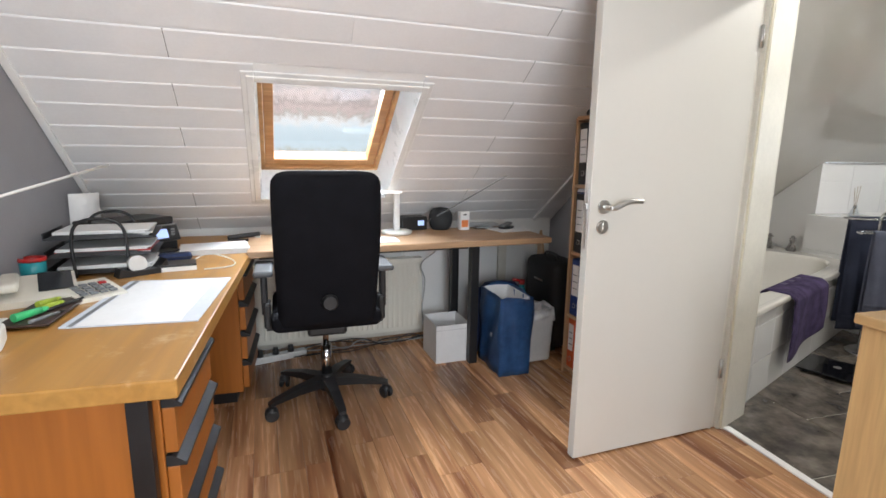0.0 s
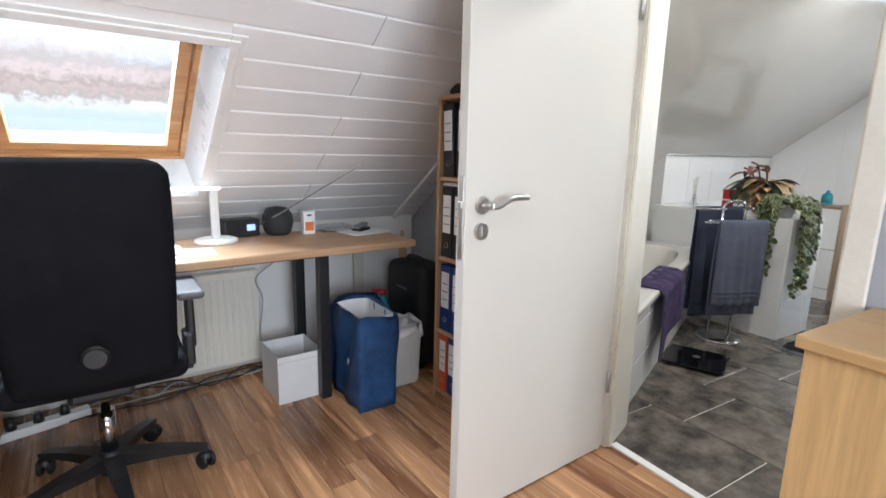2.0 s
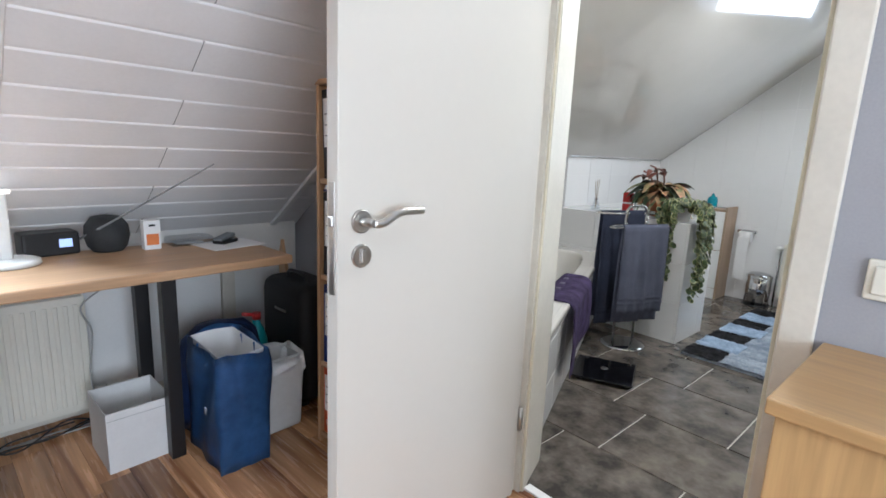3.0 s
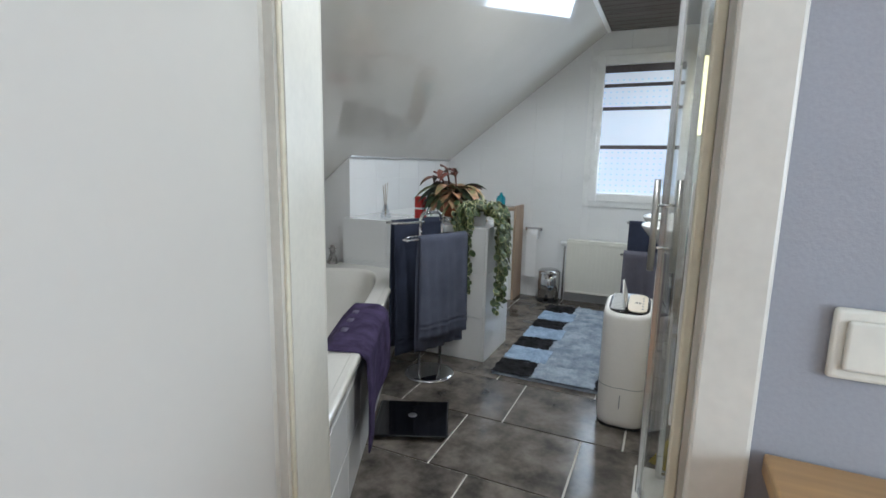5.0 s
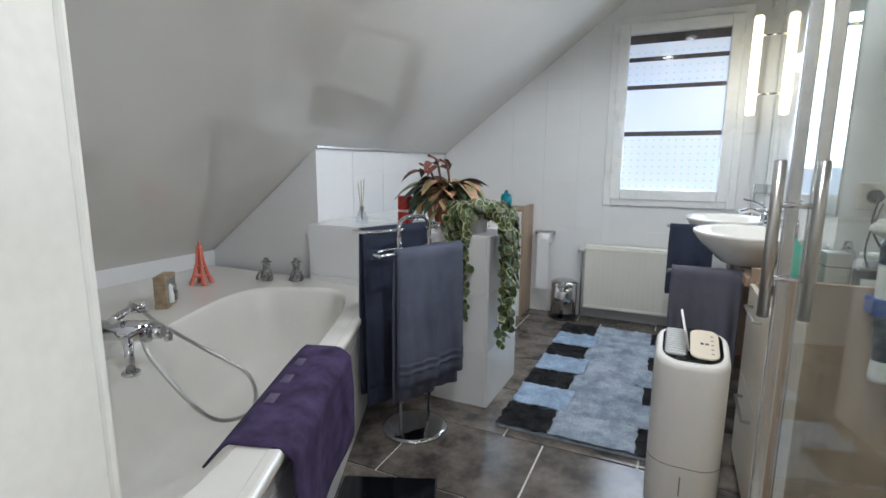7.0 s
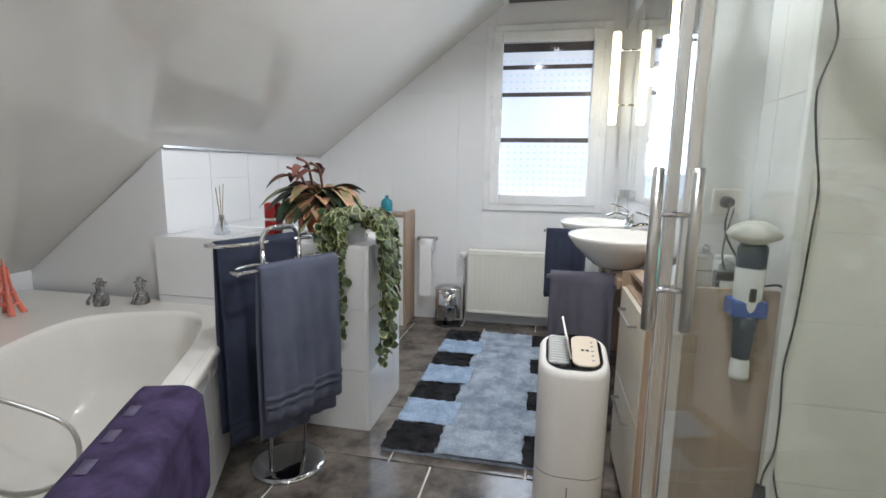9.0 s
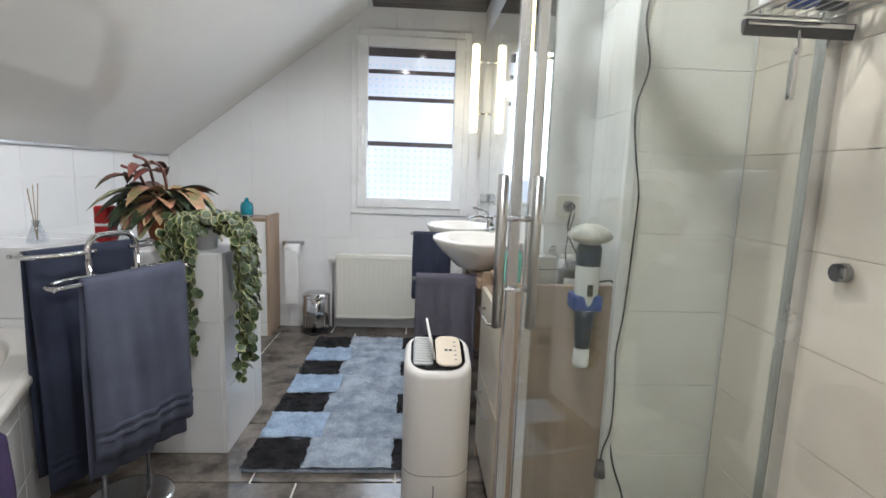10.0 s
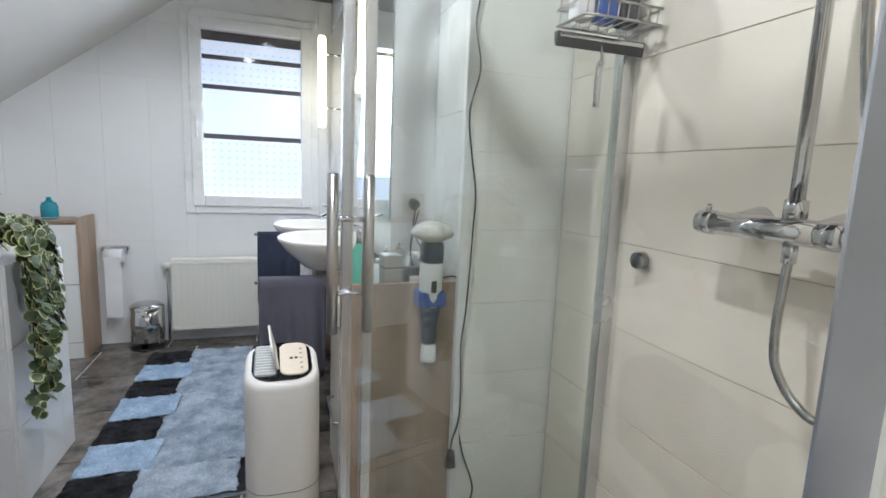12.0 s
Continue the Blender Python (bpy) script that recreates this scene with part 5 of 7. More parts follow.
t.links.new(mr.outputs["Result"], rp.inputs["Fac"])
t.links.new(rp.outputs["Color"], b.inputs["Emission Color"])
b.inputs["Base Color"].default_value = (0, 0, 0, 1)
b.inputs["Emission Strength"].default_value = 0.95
structure("backdrop", box(B(), -60, 60, -10, 60, 60.5, 40), "outside", "glowing backdrop of a hazy garden with bare hedges outside the roof window", "backdrop")
# ---- things: bathroom ----
M["purple"] = mat("plum_terry_towel", (0.095, 0.07, 0.155), 0.95, var=0.18, scale=12, fine=420, bump=0.8, spec=0.15)
M["purple_light"] = mat("plum_satin_weave", (0.13, 0.11, 0.19), 0.7, var=0.1, fine=300, bump=0.3)
M["slate_towel"] = mat("slate_blue_terry_towel", (0.125, 0.136, 0.19), 0.95, var=0.10, scale=4, fine=420, bump=0.8, spec=0.15)
M["navy_towel"] = mat("dark_navy_terry_towel", (0.05, 0.058, 0.092), 0.95, var=0.10, scale=4, fine=420, bump=0.8, spec=0.15)
M["grey_towel"] = mat("grey_terry_towel", (0.15, 0.145, 0.18), 0.95, var=0.10, scale=4, fine=420, bump=0.8, spec=0.15)
M["hose_steel"] = mat("ribbed_hose_steel", (0.40, 0.39, 0.37), 0.22, 1.0, var=0.05, scale=30, bump=0.0)
M["black_glass"] = mat("black_glass_plate", (0.006, 0.006, 0.007), 0.05, var=0.05, bump=0.0, coat=0.5)
M["terracotta"] = mat("terracotta_pot", (0.50, 0.15, 0.06), 0.6, var=0.1, fine=90, bump=0.2)
M["leaf_red"] = mat("bronze_red_leaf", (0.24, 0.075, 0.055), 0.42, var=0.3, scale=9, fine=60, color2=(0.05, 0.05, 0.03), isl=True)
M["leaf_pink"] = mat("peach_green_leaf", (0.55, 0.27, 0.17), 0.42, var=0.2, scale=14, fine=60, color2=(0.20, 0.20, 0.09), isl=True)
M["leaf_cream"] = mat("cream_green_leaf", (0.46, 0.44, 0.26), 0.42, var=0.2, scale=16, fine=60, color2=(0.10, 0.16, 0.07), isl=True)
M["leaf_green"] = mat("dark_green_leaf", (0.045, 0.07, 0.035), 0.42, var=0.2, scale=9, fine=60, isl=True)
M["ivy"] = mat("ivy_leaf_green", (0.06, 0.10, 0.03), 0.45, var=0.25, scale=25, fine=90, isl=True)
M["ivy_edge"] = mat("ivy_leaf_cream", (0.50, 0.50, 0.22), 0.45, var=0.25, scale=25, fine=90, isl=True)
M["wood_grey"] = wood("greyed_oak_laminate", (0.30, 0.20, 0.13), (0.47, 0.35, 0.25), "z", 0.45, 0.8, contrast=0.8)
M["wood_grey_x"] = wood("greyed_oak_top", (0.30, 0.20, 0.13), (0.45, 0.33, 0.23), "x", 0.42, 0.8, contrast=0.8)
M["white_gloss"] = mat("white_gloss_front", (0.80, 0.80, 0.78), 0.18, var=0.015, scale=2, bump=0.0)
M["cream_front"] = mat("cream_laminate_front", (0.66, 0.60, 0.49), 0.3, var=0.03, scale=3, bump=0.0)
M["aqua_glass"] = mat("aqua_glass_jar", (0.015, 0.28, 0.36), 0.08, var=0.1, bump=0.0, coat=0.4)
M["coral"] = mat("coral_plastic", (0.75, 0.20, 0.13), 0.35, var=0.08)
M["pewter"] = mat("pewter_figure", (0.40, 0.38, 0.37), 0.45, var=0.3, scale=60, fine=200, bump=0.3)
M["tan"] = mat("pale_wood_shadow_box", (0.42, 0.31, 0.19), 0.6, var=0.15, scale=20)
M["rug_light"] = mat("pale_blue_shag", (0.40, 0.50, 0.64), 0.95, var=0.2, scale=13, fine=120, bump=1.0, spec=0.1, color2=(0.25, 0.33, 0.45))
M["rug_grey"] = mat("silver_grey_shag", (0.45, 0.50, 0.57), 0.95, var=0.2, scale=11, fine=120, bump=1.0, spec=0.1, color2=(0.22, 0.265, 0.325))
M["rug_dark"] = mat("charcoal_shag", (0.035, 0.034, 0.037), 0.95, var=0.25, scale=16, fine=90, bump=0.6, spec=0.1)
M["purifier"] = mat("ivory_appliance_plastic", (0.80, 0.77, 0.73), 0.30, var=0.015, scale=2, bump=0.0)
M["control_cream"] = mat("cream_control_panel", (0.74, 0.64, 0.50), 0.35, var=0.02, bump=0.0)
M["yellow"] = mat("yellow_plastic", (0.72, 0.52, 0.03), 0.4, var=0.08)
M["blue_plastic"] = mat("blue_plastic", (0.03, 0.09, 0.38), 0.35, var=0.08)
M["navy_plastic"] = mat("slate_blue_plastic", (0.010, 0.028, 0.07), 0.35, var=0.1)
M["bristle"] = mat("cream_bristle", (0.84, 0.81, 0.74), 0.9, var=0.2, fine=300, bump=0.8)
M["soap_green"] = mat("mint_soap", (0.12, 0.58, 0.42), 0.15, var=0.05, bump=0.0)
M["tube_lit"] = glow("warm_lit_tube", (1.0, 0.84, 0.5), 2.6)
M["spot_lit"] = glow("warm_lit_spot", (1.0, 0.9, 0.75), 12.0)
M["red_tin"] = mat("red_tin", (0.55, 0.02, 0.02), 0.3, var=0.08)
# frosted film: glows by itself as if daylit, with finer etched dots in some bands
M["film"] = bpy.data.materials.new("frosted_window_film_glow")
M["film"].use_nodes = True
t = M["film"].node_tree
b = t.nodes["Principled BSDF"]
b.inputs["Base Color"].default_value = (0.75, 0.8, 0.9, 1)
b.inputs["Roughness"].default_value = 0.22
tc = t.nodes.new("ShaderNodeTexCoord")
nz = t.nodes.new("ShaderNodeTexNoise")
nz.inputs["Scale"].default_value = 2.2
t.links.new(tc.outputs["Object"], nz.inputs["Vector"])
rp = t.nodes.new("ShaderNodeValToRGB")
rp.color_ramp.elements[0].position, rp.color_ramp.elements[0].color = 0.3, (0.58, 0.68, 0.92, 1)
rp.color_ramp.elements[1].position, rp.color_ramp.elements[1].color = 0.7, (0.86, 0.92, 1.0, 1)
t.links.new(nz.outputs["Fac"], rp.inputs["Fac"])
t.links.new(rp.outputs["Color"], b.inputs["Emission Color"])
b.inputs["Emission Strength"].default_value = 0.37
M["film_dot"] = glow("etched_film_dots_glow", (0.50, 0.58, 0.78), 0.52)
M["film_clear"] = mat("dark_clear_band", (0.12, 0.105, 0.11), 0.08, var=0.1, bump=0.0)
# window panes: frosted bands and clear dark bands
H = GZ1 - GZ0
bands = [(0.0, 0.355, True), (0.355, 0.385, None), (0.385, 0.655, False), (0.655, 0.682, None), (0.682, 0.83, True), (0.83, 0.858, None), (0.858, 0.94, True), (0.94, 1.0, None)]
for lo, hi, dots in bands:
    z0, z1 = GZ0 + lo * H, GZ0 + hi * H
    if dots is None:
        part("clear_band", box(B(), GX + 0.022, GY0, z0, GX + 0.03, GY1, z1), "film_clear", bw, "dark clear stripe")
    else:
        pn = part("pane", box(B(), GX + 0.02, GY0, z0, GX + 0.03, GY1, z1), "film", bw, "frosted pane")
        if dots:
            bm = B()
            nzr = max(1, int((z1 - z0) / 0.045))
            for i in range(13):
                for j in range(nzr):
                    y, z = GY0 + 0.03 + i * 0.0465, z0 + 0.02 + j * 0.045
                    if z < z1 - 0.018 and y < GY1 - 0.012:
                        box(bm, GX + 0.0185, y, z, GX + 0.0202, y + 0.016, z + 0.012)
            tagged(part("etched_dots", bm, "film_dot", pn), kind="stuff")
# bath tub, its front running askew
TUBM = pose(2.40, 2.05, 0, 0, 0, 23.9)
RIM = 0.515
tub = thing("bath_tub", Matrix.Identity(4), "cream-white enamelled bath tub with tiled front and wide deck", "bath tub")


def tubp(a, n, z):
    return TUBM @ Vector((a, n, z))


N = 72
inner = []
for i in range(N):
    q = i / N * math.tau
    ex = 0.52
    ca, sa = math.cos(q), math.sin(q)
    a = 1.09 + 0.90 * math.copysign(abs(ca) ** ex, ca)
    n_ = 0.385 + 0.315 * math.copysign(abs(sa) ** ex, sa) * (1.0 + 0.04 * ca)
    inner.append((a, n_))
poly = [Vector((2.357, 2.02)), Vector((4.248, 2.868)), Vector((4.248, 4.058)), Vector((2.357, 4.058))]
cen = tubp(1.09, 0.385, 0)


def ray_poly(d):
    best = None
    for i in range(4):
        p, q = poly[i], poly[(i + 1) % 4]
        e_ = q - p
        den = d.x * e_.y - d.y * e_.x
        if abs(den) < 1e-9:
            continue
        w = p - Vector((cen.x, cen.y))
        s = (w.x * e_.y - w.y * e_.x) / den
        k = (w.x * d.y - w.y * d.x) / den
        if s > 0 and -1e-6 <= k <= 1 + 1e-6 and (best is None or s < best):
            best = s
    return Vector((cen.x, cen.y)) + d * best


bm = B()
outer_v, rim_v, loops = [], [], []
for a, n_ in inner:
    p = tubp(a, n_, RIM)
    d = Vector((p.x - cen.x, p.y - cen.y))
    o = ray_poly(d.normalized())
    outer_v.append(bm.verts.new((o.x, o.y, RIM)))
    rim_v.append(bm.verts.new(p))
loops = [rim_v]
for sc, z in ((0.985, RIM - 0.004), (0.972, RIM - 0.02), (0.95, RIM - 0.12), (0.91, RIM - 0.26), (0.84, RIM - 0.36), (0.70, RIM - 0.41), (0.4, RIM - 0.42)):
    loops.append([bm.verts.new(tubp(1.09 + (a - 1.09) * (sc if a > 1.09 else sc ** 0.7), 0.385 + (n_ - 0.385) * sc, z)) for a, n_ in inner])
cv = bm.verts.new(tubp(1.09, 0.385, RIM - 0.423))
for l0, l1 in [(outer_v, rim_v)] + list(zip(loops, loops[1:])):
    for i in range(N):
        f = bm.faces.new((l0[i], l0[(i + 1) % N], l1[(i + 1) % N], l1[i]))
        f.smooth = l0 is not outer_v
for i in range(N):
    bm.faces.new((loops[-1][i], loops[-1][(i + 1) % N], cv)).smooth = True
bmesh.ops.recalc_face_normals(bm, faces=bm.faces[:])
part("basin", bm, "porcelain", tub, "glossy enamelled basin and deck")
bm = B()
t_ = bmesh.new()
box(t_, -0.12, -0.022, RIM - 0.035, 2.04, 0.02, RIM + 0.001, 0.012, 3)
merge(bm, t_, TUBM)
part("rim", bm, "porcelain", tub, "rounded rim")
bm = B()
t_ = bmesh.new()
box(t_, -0.05, 0.012, 0.0, 2.02, 0.03, RIM - 0.03)
merge(bm, t_, TUBM)
front = part("front_panel", bm, "grout", tub, "tiled front panel")
tiles_on(front, "tile", "white_tile", (-0.04, 0.005, 2.01, RIM - 0.037), (0.25, 0.20), 0.004, lambda a, b_: TUBM @ Matrix(((1, 0, 0, a), (0, 0, -1, 0.012), (0, 1, 0, b_), (0, 0, 0, 1))), t=0.006)
# tub mixer with hose and hand shower
tm = thing("tub_mixer", pose(3.085, 3.04, RIM, 0, 0, 24), "chrome bath mixer tap with hand shower on the tub deck", "tap")
bm = B()
for dy in (-0.075, 0.075):
    cyl(bm, (-0.10, dy, 0), (-0.10, dy, 0.012), 0.026, bev=0.003)
    cyl(bm, (-0.10, dy, 0.01), (-0.10, dy, 0.11), 0.013)
    box(bm, -0.115, dy - 0.012, 0.095, -0.01 if dy > 0 else 0.02, dy + 0.012, 0.12, 0.005)
part("stand", bm, "chrome", tm)
part("body", cyl(B(), (0.0, -0.085, 0.10), (0.0, 0.085, 0.10), 0.033, bev=0.006), "chrome", tm)
part("spout", tube(B(), curve_pts([(0.0, 0.0, 0.085), (0.06, -0.02, 0.06), (0.13, -0.05, 0.05), (0.135, -0.052, 0.02)], 6), 0.014, 12), "chrome", tm)
for dy in (-0.11, 0.11):
    part("knob", cyl(B(), (0, dy * 0.78, 0.10), (0, dy * 1.1, 0.10), 0.026, 0.022, bev=0.004), "chrome", tm)
part("hand_shower", cyl(cyl(B(), (-0.05, 0.0, 0.15), (0.10, 0.02, 0.155), 0.012), (0.10, 0.02, 0.13), (0.105, 0.02, 0.165), 0.03, 0.026), "chrome", tm)
part("hose", tube(B(), curve_pts([(0.10, 0.02, 0.15), (0.20, 0.02, 0.06), (0.33, -0.06, -0.08), (0.36, -0.22, -0.20), (0.20, -0.30, -0.26), (0.02, -0.24, -0.20), (-0.02, -0.10, 0.0), (0.0, -0.05, 0.08)], 10), 0.0075, 8), "steel", tm, "ribbed metal hose")
# ornaments on the deck
db = thing("shadow_box", pose(3.55, 3.49, RIM, 0, 0, 35), "small pale wooden box ornament with figures", "ornament")
bm = B()
box(bm, -0.06, -0.02, 0, 0.06, 0.03, 0.14, 0.003)
part("box", bm, "tan", db)
part("inset", box(B(), -0.046, -0.0215, 0.02, 0.046, -0.0195, 0.125), "grey_plastic", db)
for s in (-1, 1):
    part("figure", lathe(B(), [(0, 0.022), (0.012, 0.022), (0.014, 0.05), (0.009, 0.075), (0.012, 0.09), (0, 0.105)], 12, (s * 0.022, -0.024, 0)), "paper" if s < 0 else "pewter", db)
et = thing("tower_ornament", pose(3.89, 3.695, RIM, 0, 0, 20), "coral-coloured lattice tower ornament", "ornament")
bm = B()
for sx in (-1, 1):
    for sy in (-1, 1):
        tube(bm, curve_pts([(sx * 0.036, sy * 0.036, 0), (sx * 0.024, sy * 0.024, 0.045), (sx * 0.013, sy * 0.013, 0.11), (sx * 0.006, sy * 0.006, 0.20)], 5), [0.012] * 5 + [0.009] * 5 + [0.006] * 6, 8)
box(bm, -0.032, -0.032, 0.040, 0.032, 0.032, 0.05, 0.002)
box(bm, -0.02, -0.02, 0.088, 0.02, 0.02, 0.098, 0.002)
cyl(bm, (0, 0, 0.19), (0, 0, 0.235), 0.008, 0.001, 8)
part("tower", bm, "coral", et)
for i, (x, y) in enumerate(((4.10, 3.457), (4.165, 3.31))):
    fg = thing("figurine", pose(x, y, RIM, 0, 0, 200 + 30 * i), "small pewter-coloured garden figurine on the tub deck", "figurine")
    bm = B()
    lathe(bm, [(0, 0), (0.03, 0.0), (0.032, 0.02), (0.026, 0.05), (0.016, 0.065), (0.02, 0.085), (0.016, 0.10), (0, 0.108)], 14)
    lathe(bm, [(0.03, 0.10), (0.016, 0.108), (0.012, 0.122), (0, 0.126)], 12)
    tube(bm, [(0.02, -0.02, 0.06), (0.034, -0.034, 0.03), (0.03, -0.04, 0.012)], 0.008, 6)
    for v in bm.verts:
        v.co += Vector((noise.noise(v.co * 60), noise.noise(v.co * 60 + Vector((9, 1, 2))), 0)) * 0.006
    part("figure", bm, "pewter", fg)


def hanging(name, m, w, drop_f, drop_b, material, label, gap=0.024, wave=0.008, seed=0, thick=0.006):
    """A towel folded over a bar along local x at z = 0."""
    ob = thing(name, m, label, "towel")
    total = drop_f + drop_b + gap * math.pi / 2

    def fn(s, t):
        L = t * total
        x = (s - 0.5) * w
        k = math.sin(s * 9 + seed) * 0.6 + math.sin(s * 17 + seed * 2) * 0.4 + 0.5 * math.sin(s * 31 + seed + t * 5)
        if L < drop_f:
            z = -(drop_f - L)
            y = -gap / 2 + wave * k * min(1, (drop_f - L) / 0.2) - 0.012 * min(1, (drop_f - L) / 0.3)
        elif L < drop_f + gap * math.pi / 2:
            q = (L - drop_f) / (gap / 2)
            y, z = -gap / 2 * math.cos(q), gap / 2 * math.sin(q)
        else:
            z = -(L - drop_f - gap * math.pi / 2)
            y = gap / 2 + wave * k * min(1, -z / 0.2) + 0.012 * min(1, -z / 0.3)
        return Vector((x * (1 - 0.03 * min(1, -min(0, z))), y, z))
    bm = B()
    sheet(bm, 26, 40, fn, thick)
    tw = part("cloth", bm, material, ob, smooth=True)
    for lo in (0.055, 0.085):
        bd = sheet(B(), 26, 3, lambda s, t: fn(s, (lo + 0.018 * t) / total) + Vector((0, -thick * 0.5 - 0.0015, 0)), 0.0015)
        part("border", bd, material, tw, "woven border band near the hem", smooth=True)
    return ob


# plum towel over the rim
pt_ = thing("plum_towel", Matrix.Identity(4), "plum terry towel with satin squares draped over the tub rim", "towel")


def plum(s, t):
    a = 0.56 + s * 0.60
    L = t * 0.55
    if L < 0.16:
        p = (a + 0.10 * (0.16 - L), 0.17 - L, RIM + 0.009 - (0.0 if L > 0.06 else (0.06 - L) * 1.1))
    elif L < 0.21:
        q = (L - 0.16) / 0.05 * math.pi / 2
        p = (a, 0.01 - 0.045 * math.sin(q), RIM + 0.009 - 0.03 * (1 - math.cos(q)))
    else:
        d = L - 0.21
        p = (a - 0.08 * d, -0.038 - 0.012 * math.sin(s * 7 + 1) * min(1, d * 6) - 0.01, RIM - 0.025 - d * (1 - 0.22 * s))
    return TUBM @ Vector(p)


part("cloth", sheet(B(), 24, 34, plum, 0.006), "purple", pt_, smooth=True)
for k in range(3):
    bm = B()
    sheet(bm, 2, 2, lambda s, t: plum(0.30 + 0.20 * k + s * 0.09, 0.14 + t * 0.05) + Vector((0, 0, 0.0035)), 0.001)
    part("satin_square", bm, "purple_light", pt_, "paler woven square")
# towel stand
SM = pose(3.92, 2.467, 0, 0, 0, -22)
st = thing("towel_stand", SM, "chrome towel stand with heavy round foot", "towel stand")
part("foot", lathe(B(), [(0, 0), (0.135, 0), (0.14, 0.006), (0.138, 0.016), (0.12, 0.022), (0, 0.024)], 40), "chrome", st)
for s in (-1, 1):
    part("post", tube(B(), [(s * 0.08, 0, 0.02), (s * 0.08, 0, 0.86)], 0.009, 12), "chrome", st)
part("bow", tube(B(), curve_pts([(-0.08, 0, 0.85), (-0.079, 0, 0.885), (-0.055, 0, 0.918), (0.0, 0, 0.923), (0.055, 0, 0.918), (0.079, 0, 0.885), (0.08, 0, 0.85)], 6), 0.009, 12), "chrome", st)
for y, z in ((-0.085, 0.80), (0.085, 0.875)):
    part("rail", tube(B(), curve_pts([(-0.055, 0, z - 0.0), (-0.16, 0, z), (-0.222, y * 0.4, z), (-0.228, y, z), (-0.20, y, z), (0.17, y, z), (0.19, y, z), (0.185, y * 0.4, z), (0.13, 0, z), (0.055, 0, z)], 5), 0.007, 10), "chrome", st)
hanging("bath_towel", SM @ pose(0.01, -0.085, 0.808), 0.345, 0.55, 0.62, "slate_towel", "slate-blue terry towel over the lower rail of the stand", seed=1, wave=0.013)
hanging("bath_towel", SM @ pose(-0.03, 0.085, 0.883), 0.345, 0.74, 0.70, "navy_towel", "dark navy terry towel over the upper rail of the stand", seed=3, wave=0.006)
# bathroom scale
sc = thing("bathroom_scale", pose(3.40, 2.30, 0.004, 0, 0, 23), "black glass bathroom scale on the tiles", "scale")
part("plate", box(B(), -0.16, -0.165, 0.018, 0.16, 0.165, 0.026, 0.006, 3), "black_glass", sc)
for sx in (-1, 1):
    for sy in (-1, 1):
        part("foot", cyl(B(), (sx * 0.12, sy * 0.12, 0), (sx * 0.12, sy * 0.12, 0.018), 0.016), "black", sc)
part("emblem", lathe(B(), [(0, 0.0268), (0.02, 0.0268), (0.021, 0.026)], 20, (0.02, 0.0, 0)), "steel", sc, "small round metal emblem")
# tiled block with the plants
BM_ = pose(4.21, 2.245, 0, 0, 0, -0.5)
blk = structure("tiled_block", box(B(), 0.007, 0.007, 0, 0.43, 1.02, 0.812), "grout", "waist-high white tiled half wall used as a shelf", "half wall", BM_)
tiles_on(blk, "tile", "white_tile", (0.0, 0.004, 0.43, 0.815), (0.335, 0.272), 0.003, lambda a, b_: Matrix(((1, 0, 0, a), (0, 0, -1, 0.007), (0, 1, 0, b_), (0, 0, 0, 1))), t=0.007)
tiles_on(blk, "tile", "white_tile", (0.0, 0.004, 1.02, 0.815), (0.335, 0.272), 0.003, lambda a, b_: Matrix(((0, 0, -1, 0.007), (-1, 0, 0, 1.02 - a), (0, 1, 0, b_), (0, 0, 0, 1))), t=0.007)
tiles_on(blk, "tile", "white_tile", (0.0, 0.0, 0.43, 1.02), (0.27, 0.335), 0.003, lambda a, b_: Matrix(((1, 0, 0, a), (0, 1, 0, b_), (0, 0, 1, 0.812), (0, 0, 0, 1))), t=0.007)
BT = 0.819


def leaf(bm, base, d, length, width, droop, mi=0, fold=0.25):
    """One leaf: a tapered, arched blade."""
    d = d.normalized()
    side = d.cross(Vector((0, 0, 1)))
    if side.length < 1e-3:
        side = Vector((1, 0, 0))
    side.normalize()
    rows = []
    for k in range(6):
        s = k / 5
        w = width * math.sin(math.pi * min(1, 0.12 + s * 0.88)) ** 0.8 * (1 if k < 5 else 0.05)
        c = base + d * length * s + Vector((0, 0, -droop * s * s * length))
        up = Vector((0, 0, fold * w))
        rows.append([bm.verts.new(c - side * w / 2 + up), bm.verts.new(c), bm.verts.new(c + side * w / 2 + up)])
    for r0, r1 in zip(rows, rows[1:]):
        for i in range(2):
            f = bm.faces.new((r0[i], r0[i + 1], r1[i + 1], r1[i]))
            f.smooth, f.material_index = True, mi


